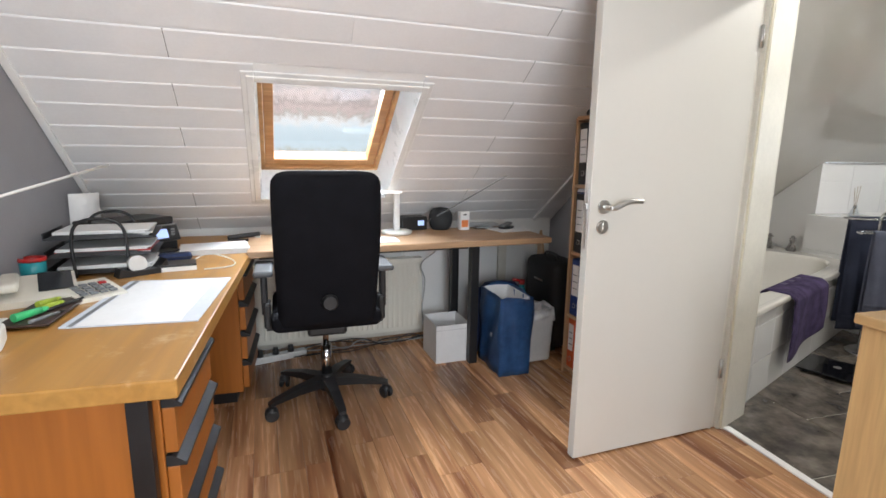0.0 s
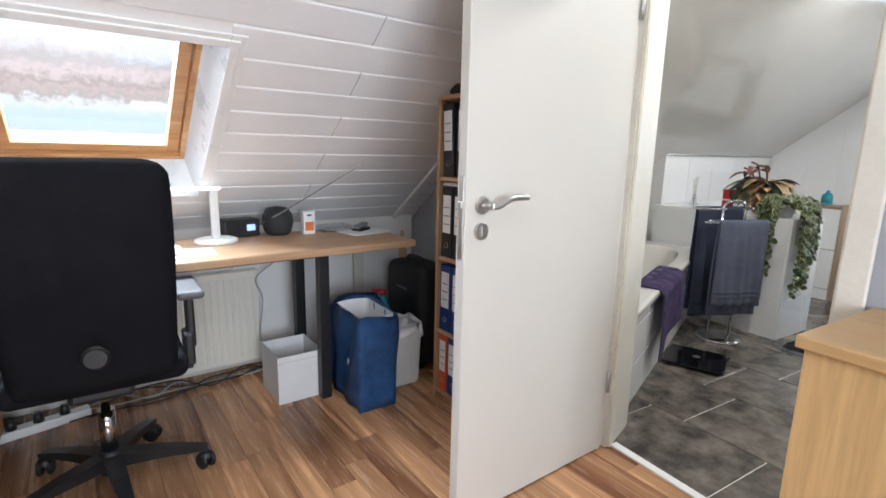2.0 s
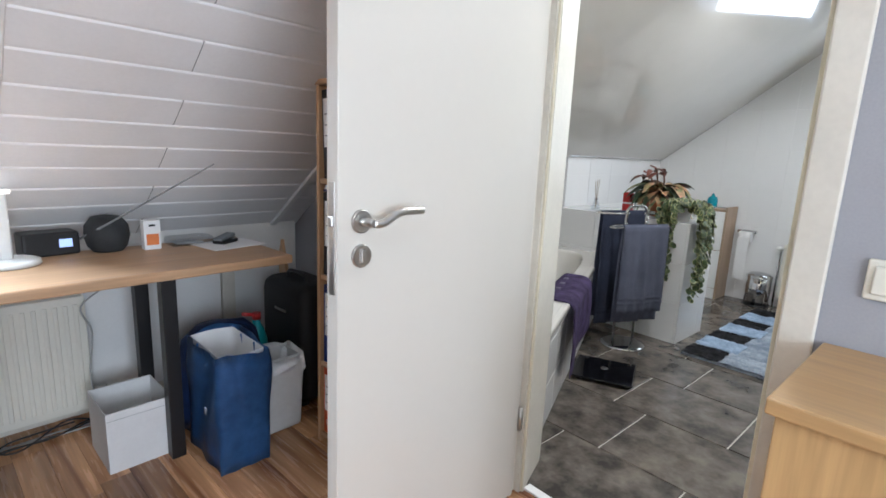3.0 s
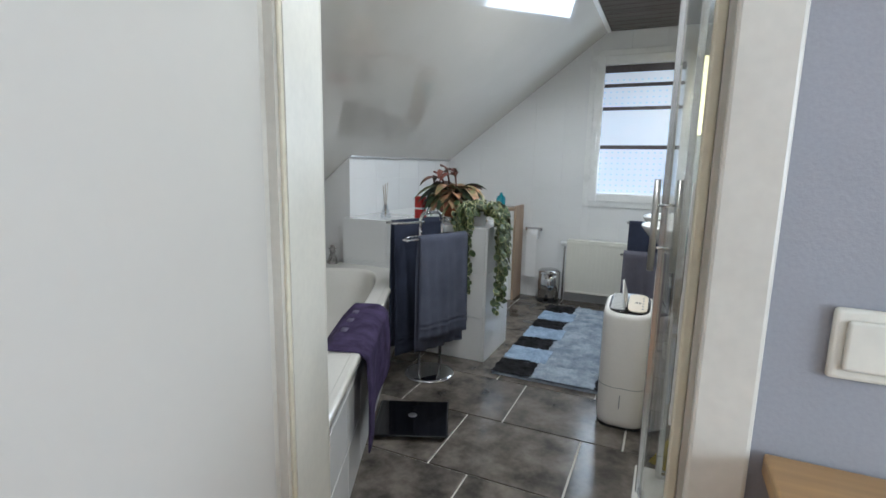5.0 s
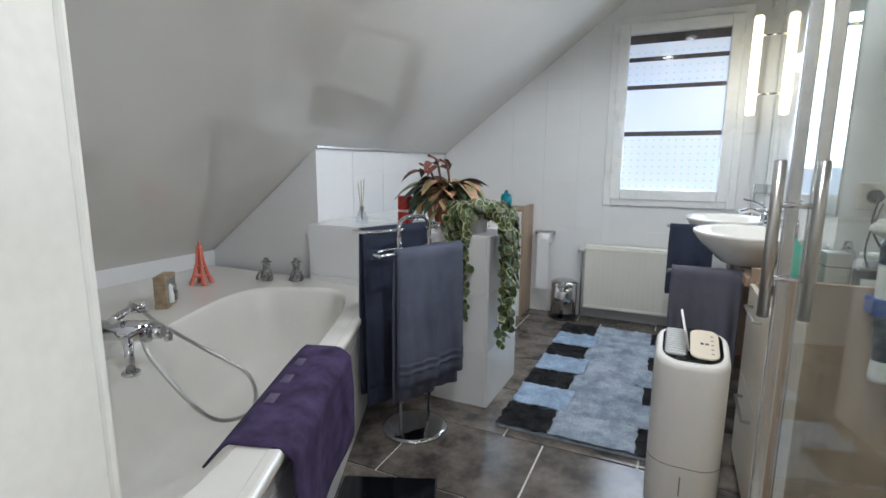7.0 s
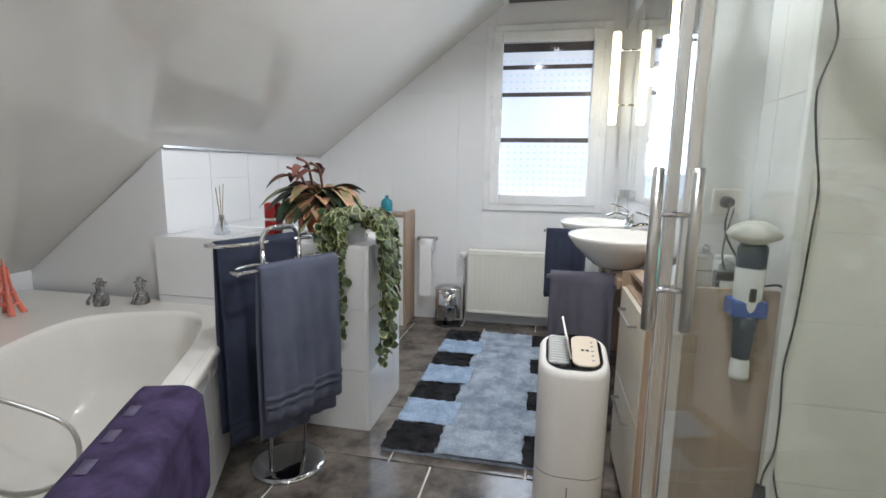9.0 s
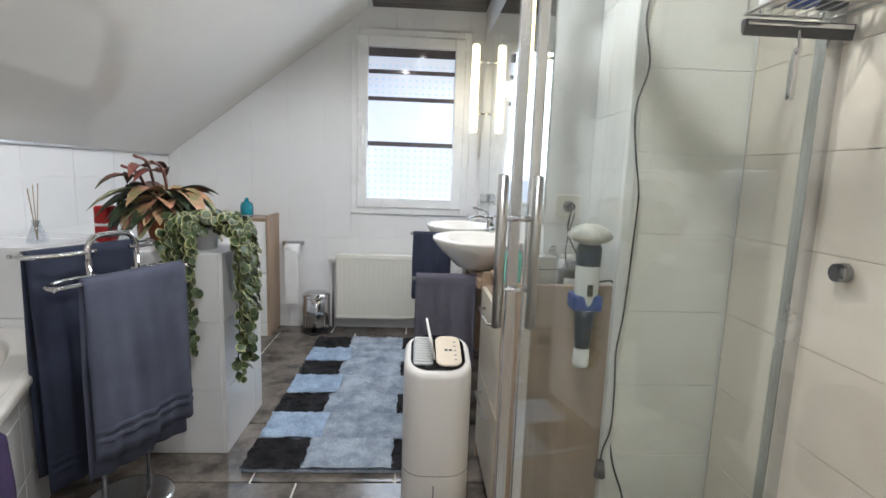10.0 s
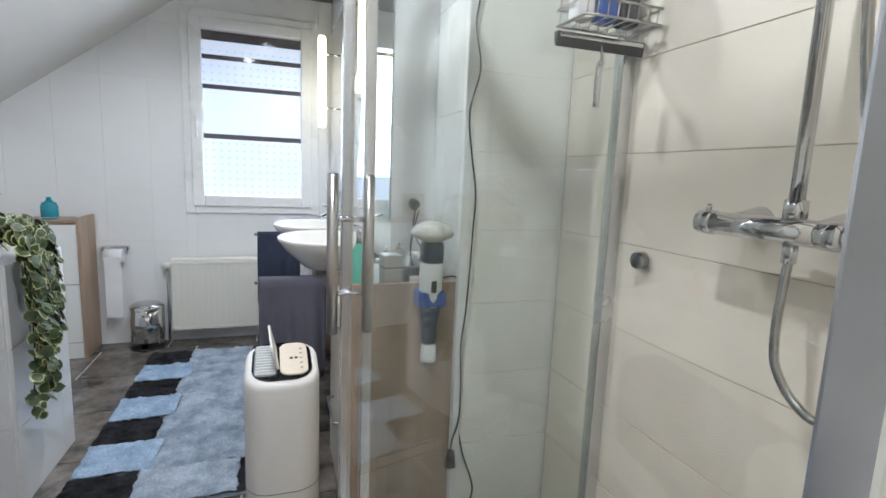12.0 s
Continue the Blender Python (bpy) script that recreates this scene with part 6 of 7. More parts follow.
pl = thing("potted_plant", pose(4.47, 2.575, BT), "bushy bronze and peach-leaved plant in a terracotta pot", "plant")
part("pot", lathe(B(), [(0, 0), (0.055, 0), (0.075, 0.10), (0.082, 0.10), (0.082, 0.118), (0.07, 0.118), (0.066, 0.10), (0, 0.10)], 26), "terracotta", pl)
part("soil", lathe(B(), [(0, 0.104), (0.066, 0.102)], 20), "brown_leather", pl)
rn = random.Random(21)
for grp, (nm, cnt, mt) in enumerate((("leaves", 22, "leaf_pink"), ("leaves", 16, "leaf_cream"), ("leaves", 10, "leaf_red"), ("leaves", 26, "leaf_green"))):
    bm = B()
    for k in range(cnt):
        a = rn.uniform(0, math.tau)
        el = rn.uniform(-0.1, 0.6)
        d = Vector((math.cos(a) * math.cos(el), math.sin(a) * math.cos(el), math.sin(el)))
        b0 = Vector((0, 0, 0.14)) + Vector((math.cos(a), math.sin(a), 0)) * rn.uniform(0.0, 0.06) + Vector((0, 0, rn.uniform(-0.01, 0.07)))
        leaf(bm, b0, d, rn.uniform(0.15, 0.25), rn.uniform(0.06, 0.095), rn.uniform(0.45, 0.95))
    tagged(part(nm, bm, mt, pl), kind="stuff")
bm = B()
for k, (x, y) in enumerate(((-0.10, 0.05), (-0.05, -0.02), (-0.08, 0.02))):
    tube(bm, curve_pts([(0, 0, 0.12), (x * 0.3, y, 0.22), (x, y, 0.29 + 0.02 * k), (x * 1.5 - 0.05, y, 0.315 + 0.02 * k)], 5), [0.006] * 16, 6)
    for q in range(2):
        leaf(bm, Vector((x * 1.2, y, 0.27 + 0.02 * k)), Vector((-0.9 + 1.5 * q, 0.5 - 0.3 * k, 0.35)), 0.16, 0.05, 0.6)
part("tall_shoot", bm, "leaf_red", pl, "dark arching shoots")
# trailing ivy
iv = thing("trailing_ivy", pose(4.33, 2.36, BT), "variegated cream and green ivy trailing down the tiled block", "plant")
part("pot", lathe(B(), [(0, 0), (0.05, 0), (0.06, 0.08), (0.065, 0.08), (0.063, 0.09), (0.05, 0.085), (0, 0.08)], 22), "white_plastic", iv)


def ivy_leaf(bm, c, nrm, s, rot):
    nrm = nrm.normalized()
    rim = 0.74 + 0.22 * abs(math.sin(rot * 3.7))
    u = nrm.orthogonal().normalized()
    u = Matrix.Rotation(rot, 3, nrm) @ u
    w = nrm.cross(u)
    out = [(0, -1), (0.55, -0.75), (0.85, -0.1), (0.6, 0.45), (0, 1.05), (-0.6, 0.45), (-0.85, -0.1), (-0.55, -0.75)]
    ci = bm.verts.new(c + nrm * s * 0.12)
    inn = [bm.verts.new(c + (u * p[0] + w * p[1]) * s * rim + nrm * s * 0.06) for p in out]
    ex = [bm.verts.new(c + (u * p[0] + w * p[1]) * s) for p in out]
    for i in range(8):
        j = (i + 1) % 8
        bm.faces.new((ci, inn[i], inn[j])).material_index = 0
        bm.faces.new((inn[i], ex[i], ex[j], inn[j])).material_index = 1


rn = random.Random(5)
vines, stems = B(), B()
IW = iv.matrix_world
tails = [((-0.15, 0.07), 0.30), ((-0.15, 0.03), 0.40), ((-0.15, -0.01), 0.36), ((-0.15, 0.05), 0.22), ((-0.12, -0.165), 0.47), ((-0.085, -0.17), 0.44), ((-0.05, -0.17), 0.40), ((-0.01, -0.165), 0.34), ((0.03, -0.16), 0.26), ((0.06, -0.155), 0.17), ((-0.10, -0.165), 0.30)]
for (x, y), L in tails:
    pts = [Vector((x * 0.2, y * 0.2, 0.09)), Vector((x * 0.7, y * 0.7, 0.11)), Vector((x, y, 0.03)), Vector((x * 1.03 + rn.uniform(-0.02, 0.02), y * 1.03, -L * 0.5)), Vector((x * 1.02 + rn.uniform(-0.03, 0.03), y * 1.04, -L))]
    c = curve_pts(pts, 9)
    tube(stems, c, 0.0025, 5)
    for i, p in enumerate(c[2:]):
        for q in range(3):
            off = Vector((rn.uniform(-1, 1), rn.uniform(-1, 0.5), rn.uniform(-1, 1))) * 0.026
            nr = Vector((x * 3 + rn.uniform(-0.7, 0.7), -1 + rn.uniform(-0.5, 0.5), rn.uniform(-0.1, 0.9)))
            ivy_leaf(vines, p + off + Vector((x, y, 0)).normalized() * 0.012, nr, rn.uniform(0.014, 0.026), rn.uniform(0, 6.28))
for k in range(110):
    a, r = rn.uniform(0, math.tau), rn.uniform(0, 0.14)
    ivy_leaf(vines, Vector((math.cos(a) * r, math.sin(a) * r - 0.01, 0.085 + rn.uniform(-0.01, 0.06))), Vector((math.cos(a), math.sin(a) - 0.6, 1.0)), rn.uniform(0.017, 0.028), rn.uniform(0, 6.28))
tagged(part("leaves", vines, ["ivy", "ivy_edge"], iv, "green leaves with cream edges"), kind="stuff")
part("stems", stems, "ivy", iv)
df = thing("reed_diffuser", pose(4.36, 3.02, BT), "small glass reed diffuser with pale sticks", "diffuser")
part("flask", lathe(B(), [(0, 0), (0.035, 0), (0.034, 0.02), (0.014, 0.07), (0.014, 0.09), (0.011, 0.09), (0.010, 0.07), (0, 0.06)], 20), "clear_plastic", df)
for k in range(5):
    part("reed", tube(B(), [(0, 0, 0.01), (-0.03 + 0.014 * k, 0.01 * (k % 2), 0.21 + 0.006 * k)], 0.0018, 5), "tan", df)
vs = thing("glass_vase", pose(4.60, 2.50, BT), "small round clear glass vase", "vase")
part("vase", lathe(B(), [(0, 0), (0.03, 0), (0.05, 0.04), (0.045, 0.085), (0.025, 0.11), (0.03, 0.125), (0.027, 0.125), (0.022, 0.11), (0.04, 0.08), (0.045, 0.04), (0.02, 0.006), (0, 0.006)], 22), "clear_plastic", vs)
rt = thing("red_tin", pose(4.44, 2.80, BT), "small red and white tin ornament on the ledge", "tin")
part("tin", box(B(), -0.035, -0.03, 0, 0.035, 0.03, 0.15, 0.01), "red_tin", rt)
part("stripe", box(B(), -0.0362, -0.0312, 0.06, 0.0362, 0.0312, 0.085, 0.01), "paper", rt)
# cabinet at the gable
cx, cy = 5.655, 2.497
cb2 = thing("bathroom_cabinet", pose(cx, cy, 0.004), "white-fronted cabinet with oak sides against the gable wall", "cabinet")
part("carcass", box(B(), 0.012, 0.0185, 0.0, 0.249, 0.4835, 0.799, 0.0), "wood_grey", cb2)
for y in (0.0, 0.484):
    part("side_panel", box(B(), -0.004, y, 0.0, 0.25, y + 0.018, 0.832, 0.002), "wood_grey", cb2)
part("top", box(B(), 0.0, 0.0185, 0.8, 0.25, 0.4835, 0.814, 0.002), "wood_grey_x", cb2)
part("gallery_rail", box(B(), 0.0, 0.0185, 0.826, 0.006, 0.4835, 0.832), "chrome", cb2)
for z0, z1 in ((0.10, 0.44), (0.446, 0.79)):
    d_ = part("door", box(B(), -0.006, 0.02, z0, 0.011, 0.482, z1, 0.003), "white_gloss", cb2)
    part("handle", box(B(), -0.022, 0.14, z1 - 0.05, -0.0065, 0.30, z1 - 0.042, 0.002), "steel", d_, "slim steel bar handle")
part("plinth_front", box(B(), -0.002, 0.02, 0.002, 0.011, 0.482, 0.095, 0.002), "white_gloss", cb2)
jr = thing("glass_jar", pose(5.74, 2.665, 0.818), "turquoise glass jar with lid on the cabinet", "jar")
part("jar", lathe(B(), [(0, 0), (0.036, 0), (0.042, 0.01), (0.042, 0.075), (0.034, 0.085)], 24), "aqua_glass", jr)
part("lid", lathe(B(), [(0.036, 0.085), (0.038, 0.092), (0.02, 0.10), (0.012, 0.112), (0.014, 0.122), (0, 0.128)], 24), "aqua_glass", jr)
tr_ = thing("toilet_roll_holder", pose(GX, 2.39, 0.62), "chrome paper holder with hanging spare paper on the tiles", "holder")
part("bracket", box(B(), -0.05, -0.075, -0.01, -0.0005, 0.075, 0.02, 0.006), "chrome", tr_)
part("roll", cyl(B(), (-0.055, -0.05, -0.04), (-0.055, 0.05, -0.04), 0.045, seg=26), "paper", tr_)
part("hanging_sheet", box(B(), -0.103, -0.045, -0.42, -0.1005, 0.045, -0.04), "paper", tr_)
bn2 = thing("pedal_bin", pose(5.80, 2.215, 0.004), "round chrome pedal bin on the floor", "bin")
part("body", lathe(B(), [(0, 0.012), (0.096, 0.012), (0.096, 0.25), (0.092, 0.252)], 34), "chrome", bn2)
part("lid", lathe(B(), [(0.098, 0.252), (0.098, 0.268), (0.07, 0.288), (0, 0.296)], 34), "chrome", bn2)
part("base_ring", lathe(B(), [(0.0, 0), (0.099, 0), (0.099, 0.014), (0.0, 0.014)], 34), "black", bn2)
part("pedal", box(B(), -0.125, -0.02, 0.006, -0.09, 0.02, 0.014, 0.003), "black", bn2)
rd2 = thing("bath_radiator", pose(5.80, 1.40, 0.10), "cream panel radiator under the window", "radiator")
part("panel", box(B(), 0, 0, 0, 0.016, 0.675, 0.45, 0.004), "rad", rd2)
part("lower_edge", box(B(), -0.004, 0.0, 0.0, 0.0005, 0.675, 0.022, 0.002, 1), "rad", rd2)
part("upper_edge", box(B(), -0.004, 0.0, 0.425, 0.0005, 0.675, 0.447, 0.002, 1), "rad", rd2)
part("grille", box(B(), 0.0, 0.0, 0.45, 0.085, 0.675, 0.462, 0.003), "rad", rd2)
for k in range(19):
    part("rib", box(B(), -0.0012, 0.010 + k * 0.0345, 0.026, 0.0005, 0.036 + k * 0.0345, 0.422, 0.0006, 1), "rad", rd2)
part("side_cover", box(B(), 0.016, 0.668, 0.0, 0.085, 0.675, 0.45, 0.002), "rad", rd2)
part("bracket", box(B(), 0.016, 0.30, 0.05, 0.109, 0.34, 0.40, 0.002), "rad", rd2)
part("valve", cyl(B(), (0.04, 0.676, 0.42), (0.04, 0.735, 0.42), 0.02, bev=0.004), "white_plastic", rd2, "white thermostat valve")
part("pipe", tube(B(), [(0.04, 0.70, 0.42), (0.04, 0.70, -0.09)], 0.008, 8), "chrome", rd2)
# bath mat of pale, grey and charcoal blocks
rug = thing("bath_mat", pose(4.08, 1.49, 0.004), "shaggy bath mat with pale blue stripes and charcoal blocks", "rug")
part("backing", box(B(), 0.004, 0.004, 0.0, 1.516, 0.661, 0.012, 0.002), "rug_grey", rug)
rn = random.Random(8)


def pile(x0, y0, x1, y1, h, material, nm):
    bm = B()
    nx, ny = max(3, int((x1 - x0) / 0.011)), max(3, int((y1 - y0) / 0.011))
    sd = rn.random() * 50

    def f(s, t):
        x, y = x0 + s * (x1 - x0), y0 + t * (y1 - y0)
        e_ = min(s, 1 - s) * (x1 - x0), min(t, 1 - t) * (y1 - y0)
        k = min(1, 0.55 + min(e_) / 0.03)
        v = Vector((x * 38 + sd, y * 38, sd))
        j = noise.noise(v) * 0.010
        return Vector((x + j * (1.2 if k < 0.5 else 0.6), y + noise.noise(v + Vector((3, 8, 1))) * 0.010, 0.005 + h * k ** 0.5 + noise.noise(v * 1.7) * 0.010 * k + noise.noise(v * 0.5) * 0.006))
    sheet(bm, nx, ny, f)
    part(nm, bm, material, rug)


n = 7
w = 1.52 / n
for k in range(n):
    x0, x1 = k * w, (k + 1) * w
    if k % 2 == 0:
        pile(x0, 0.0, x1, 0.095, 0.022, "rug_dark", "dark_block")
        pile(x0, 0.098, x1, 0.435, 0.026, "rug_grey", "grey_block")
        pile(x0, 0.438, x1, 0.665, 0.020, "rug_dark", "dark_block")
    else:
        pile(x0, 0.0, x1, 0.40, 0.026, "rug_grey", "grey_block")
        pile(x0, 0.402, x1, 0.66, 0.028, "rug_light", "pale_block")
# air cleaner
pf = thing("air_purifier", pose(3.76, 1.325, 0.004), "tall ivory air purifier with raised lid and dark top grille", "appliance")


def rring(x0, y0, x1, y1, r, n=10):
    pts = []
    for cx_, cy_, a0 in ((x1 - r, y1 - r, 0), (x0 + r, y1 - r, 90), (x0 + r, y0 + r, 180), (x1 - r, y0 + r, 270)):
        for k in range(n + 1):
            a = radians(a0 + 90 / n * k)
            pts.append((cx_ + r * math.cos(a), cy_ + r * math.sin(a)))
    return pts


def rrect(bm, x0, y0, x1, y1, r, z0, z1, mi=0):
    return prism(bm, rring(x0, y0, x1, y1, r), z0, z1, "z", mi)


def rshell(bm, levels, x1, y1, r):
    # upright rounded column, each level drawn in by its inset, rounding over at the top
    rows = []
    for z, ins in levels:
        rows.append([bm.verts.new((x, y, z)) for x, y in rring(ins, ins, x1 - ins, y1 - ins, r - ins * 0.8)])
    n = len(rows[0])
    for r0, r1 in zip(rows, rows[1:]):
        for k in range(n):
            bm.faces.new((r0[k], r0[(k + 1) % n], r1[(k + 1) % n], r1[k])).smooth = True
    bm.faces.new(rows[0][::-1])
    bm.faces.new(rows[-1])
    return bm


def leaning(bm, ox=0.0):
    # the top slopes down towards the front
    for v in bm.verts:
        k = max(0.0, min(1.0, (v.co.z - 0.46) / 0.12))
        v.co.z -= 0.05 * (1 - (v.co.x + ox) / 0.24) * k
    return bm


part("housing", leaning(rshell(B(), [(0.012, 0.006), (0.02, 0.002), (0.05, 0.0), (0.30, 0.0), (0.46, 0.0), (0.556, 0.0), (0.572, 0.002), (0.581, 0.006), (0.585, 0.012)], 0.24, 0.216, 0.075)), "purifier", pf)
part("top_ring", leaning(rshell(B(), [(0.583, 0.0), (0.590, 0.0), (0.592, 0.002)], 0.198, 0.174, 0.058), 0.021), "black_glass", pf, "glossy black top ring").matrix_local = pose(0.021, 0.021, 0)
part("control_panel", leaning(rshell(B(), [(0.590, 0.0), (0.595, 0.0), (0.5965, 0.0015)], 0.172, 0.082, 0.03), 0.034), "control_cream", pf, "cream control panel").matrix_local = pose(0.034, 0.033, 0)
part("display", leaning(box(B(), 0.112, 0.062, 0.5962, 0.122, 0.072, 0.5972)), "black", pf)
part("display", leaning(box(B(), 0.112, 0.076, 0.5962, 0.122, 0.086, 0.5972)), "black", pf)
for k in range(5):
    part("touch_mark", leaning(box(B(), 0.06 + 0.026 * k, 0.048, 0.5962, 0.066 + 0.026 * k, 0.056, 0.5969)), "grey_plastic", pf)
part("grille_frame", leaning(rrect(B(), 0.036, 0.122, 0.204, 0.188, 0.02, 0.5915, 0.5935)), "grey_plastic", pf, "dark recessed air grille")
for k in range(11):
    part("slat", leaning(box(B(), 0.042 + k * 0.0145, 0.126, 0.5925, 0.047 + k * 0.0145, 0.184, 0.5985, 0.001, 1)), "white_plastic", pf)
lf = part("lid_flap", rrect(B(), 0.0, 0.0, 0.16, 0.082, 0.022, -0.003, 0.003), "purifier", pf, "cream lid flap standing open")
lf.matrix_local = pose(0.040, 0.118, 0.5585, 76, -11, 4)
part("seam", rshell(B(), [(0.196, 0.0), (0.1985, 0.0)], 0.2406, 0.2166, 0.075), "grey_plastic", pf, "thin housing seam").matrix_local = pose(-0.0003, -0.0003, 0)
part("sensor_slot", box(B(), -0.0008, 0.112, 0.10, 0.0008, 0.116, 0.165), "grey_plastic", pf)
part("foot_ring", rrect(B(), 0.008, 0.008, 0.232, 0.208, 0.055, 0.0, 0.0125), "black", pf)
# washstand
va = thing("vanity_cabinet", pose(3.74, 0.925, 0.004), "oak vanity cabinet with cream drawer fronts and steel bar grips", "cabinet")
part("side_panel", box(B(), 0.0, 0.0, 0.0, 0.018, 0.325, 0.826, 0.002), "wood_grey", va)
part("side_panel", box(B(), 0.462, 0.0, 0.0, 0.48, 0.325, 0.77, 0.002), "wood_grey", va)
part("body", box(B(), 0.0185, 0.0, 0.06, 0.4615, 0.31, 0.72, 0.002), "wood_grey", va)
part("bottom_shelf", box(B(), 0.0185, 0.0, 0.765, 0.4615, 0.30, 0.78, 0.002), "wood_grey_x", va)
for z0, z1 in ((0.07, 0.39), (0.396, 0.715)):
    d_ = part("drawer_front", box(B(), 0.02, 0.3105, z0, 0.46, 0.327, z1, 0.002), "cream_front", va)
    part("handle", tube(B(), [(0.14, 0.327, z1 - 0.055), (0.14, 0.35, z1 - 0.055), (0.34, 0.35, z1 - 0.055), (0.34, 0.327, z1 - 0.055)], 0.005, 8), "steel", d_, "steel bar grip")
wt = thing("washstand_top", pose(4.222, 0.925, 0.0), "oak washstand board carried by the wall under two basins", "worktop")
part("board", box(B(), 0.0, 0.0, 0.70, 1.32, 0.34, 0.735, 0.003), "wood_grey_x", wt)
part("bracket", box(B(), 1.27, 0.0, 0.004, 1.30, 0.32, 0.70, 0.002), "wood_grey", wt)
part("drawer_front", box(B(), 0.52, 0.3405, 0.55, 1.26, 0.356, 0.73, 0.002), "white_gloss", wt)
part("towel_rail", tube(B(), [(0.098, 0.335, 0.718), (0.098, 0.60, 0.718)], 0.007, 8), "chrome", wt)
part("towel_rail", tube(B(), [(0.678, 0.325, 0.73), (0.678, 0.325, 0.834), (0.678, 0.62, 0.834)], 0.007, 8), "chrome", wt)
for x, y, rx in ((4.50, 1.235, 0.245), (5.06, 1.27, 0.225)):
    bo = thing("wash_basin", pose(x, y, 0.737), "white oval countertop wash basin", "basin", "basins on the washstand")
    part("bowl", lathe(B(), [(0, 0), (0.09, 0), (0.12, 0.012), (rx * 0.86, 0.085), (rx, 0.125), (rx, 0.135), (rx * 0.96, 0.138), (rx * 0.90, 0.128), (rx * 0.72, 0.07), (0.06, 0.03), (0, 0.028)], 40, sx=1.0, sy=0.84), "porcelain", bo)
    part("drain", lathe(B(), [(0, 0.034), (0.022, 0.033), (0.024, 0.029)], 18), "chrome", bo)
    fa = thing("basin_tap", pose(x + 0.02, y - 0.165, 0.735), "chrome single-lever basin tap", "tap", "basin taps")
    part("column", cyl(B(), (0, 0, 0), (0, 0, 0.19), 0.021, 0.019, bev=0.003), "chrome", fa)
    part("spout", tube(B(), curve_pts([(0, 0, 0.165), (0, 0.06, 0.18), (0, 0.115, 0.165)], 5), 0.013, 12), "chrome", fa)
    part("lever", tube(B(), [(0, 0, 0.195), (0, 0.01, 0.205), (0, 0.10, 0.235)], 0.007, 8), "chrome", fa)
hanging("hand_towel", pose(4.32, 1.385, 0.722, 0, 0, 90), 0.25, 0.42, 0.38, "grey_towel", "grey terry hand towel hanging on the washstand rail", seed=5, wave=0.012)
hanging("hand_towel", pose(4.90, 1.43, 0.838, 0, 0, 90), 0.20, 0.36, 0.34, "navy_towel", "dark navy hand towel hanging on the washstand rail", seed=2, wave=0.010)
so = thing("soap_dispenser", pose(4.84, 1.13, 0.737), "clear soap dispenser half full of mint liquid", "soap dispenser")
part("bottle", lathe(B(), [(0, 0), (0.032, 0), (0.034, 0.01), (0.034, 0.13), (0.015, 0.15), (0.012, 0.16)], 22), "clear_plastic", so)
part("soap", lathe(B(), [(0, 0.16), (0.0, 0.005), (0.03, 0.005), (0.03, 0.085), (0, 0.086)][1:], 22), "soap_green", so)
part("pump", tube(cyl(B(), (0, 0, 0.155), (0, 0, 0.20), 0.012), [(0, 0, 0.20), (0.0, 0.04, 0.20)], 0.005, 8), "chrome", so)
gs = thing("glass_screen", pose(5.42, 1.06, 0.735), "small upright make-up mirror on a steel foot", "mirror")
part("foot", box(B(), -0.04, -0.04, 0, 0.04, 0.04, 0.01, 0.003), "steel", gs)
part("plate", box(B(), -0.09, -0.006, 0.05, 0.09, 0.006, 0.30, 0.003), "mirror", gs).rotation_euler = (0, 0, radians(-50))
part("stem", cyl(B(), (0, 0, 0.01), (0, 0, 0.06), 0.006), "steel", gs)
for k, (x, y, c, h) in enumerate(((3.86, 1.02, "grey_plastic", 0.12), (3.93, 1.06, "clear_plastic", 0.14), (4.0, 1.0, "paper", 0.10), (3.92, 1.13, "paper", 0.09), (4.06, 1.07, "black", 0.11), (3.80, 1.0, "black", 0.08))):
    bt = thing("bottle", pose(x, y, 0.784), {"grey_plastic": "grey", "clear_plastic": "clear", "paper": "white", "soap_green": "mint green", "black": "black"}[c] + " toiletry bottle standing on the vanity cabinet", "bottle", "toiletries")
    part("flask", lathe(B(), [(0, 0), (0.022, 0), (0.023, 0.008), (0.023, h * 0.75), (0.012, h * 0.85)], 16), c, bt)
    part("cap", cyl(B(), (0, 0, h * 0.84), (0, 0, h), 0.011), "chrome" if k % 2 else "white_plastic", bt)
gb = thing("storage_box", pose(3.80, 1.118, 0.784, 0, 0, 4), "small silver-grey storage box on the vanity cabinet", "box")
part("body", box(B(), -0.03, -0.028, 0, 0.03, 0.028, 0.125, 0.004), "steel", gb, "brushed silver-grey body")
part("band", box(B(), -0.0305, -0.0285, 0.085, 0.0305, 0.0285, 0.089, 0.001, 1), "dark_grey", gb)
ad_ = thing("charger", pose(3.80, 1.045, 0.784), "black plug-in charger with cord beside the bottles", "charger")
part("housing", box(B(), -0.022, -0.026, 0, 0.022, 0.026, 0.085, 0.006, 3), "black", ad_)
part("socket_face", box(B(), -0.024, -0.018, 0.02, -0.0215, 0.018, 0.06, 0.001, 1), "white_plastic", ad_)
part("cord", tube(B(), curve_pts([(0.0, 0.0, 0.084), (0.0, 0.012, 0.13), (0.02, 0.0, 0.19), (0.10, -0.04, 0.25)], 6), 0.003, 6), "black", ad_)
pb = thing("soap_dispenser", pose(3.86, 1.205, 0.784), "tall mint-coloured pump bottle on the vanity cabinet", "soap dispenser")
part("bottle", lathe(B(), [(0, 0), (0.026, 0), (0.028, 0.01), (0.028, 0.12), (0.012, 0.14), (0.010, 0.15)], 20), "soap_green", pb)
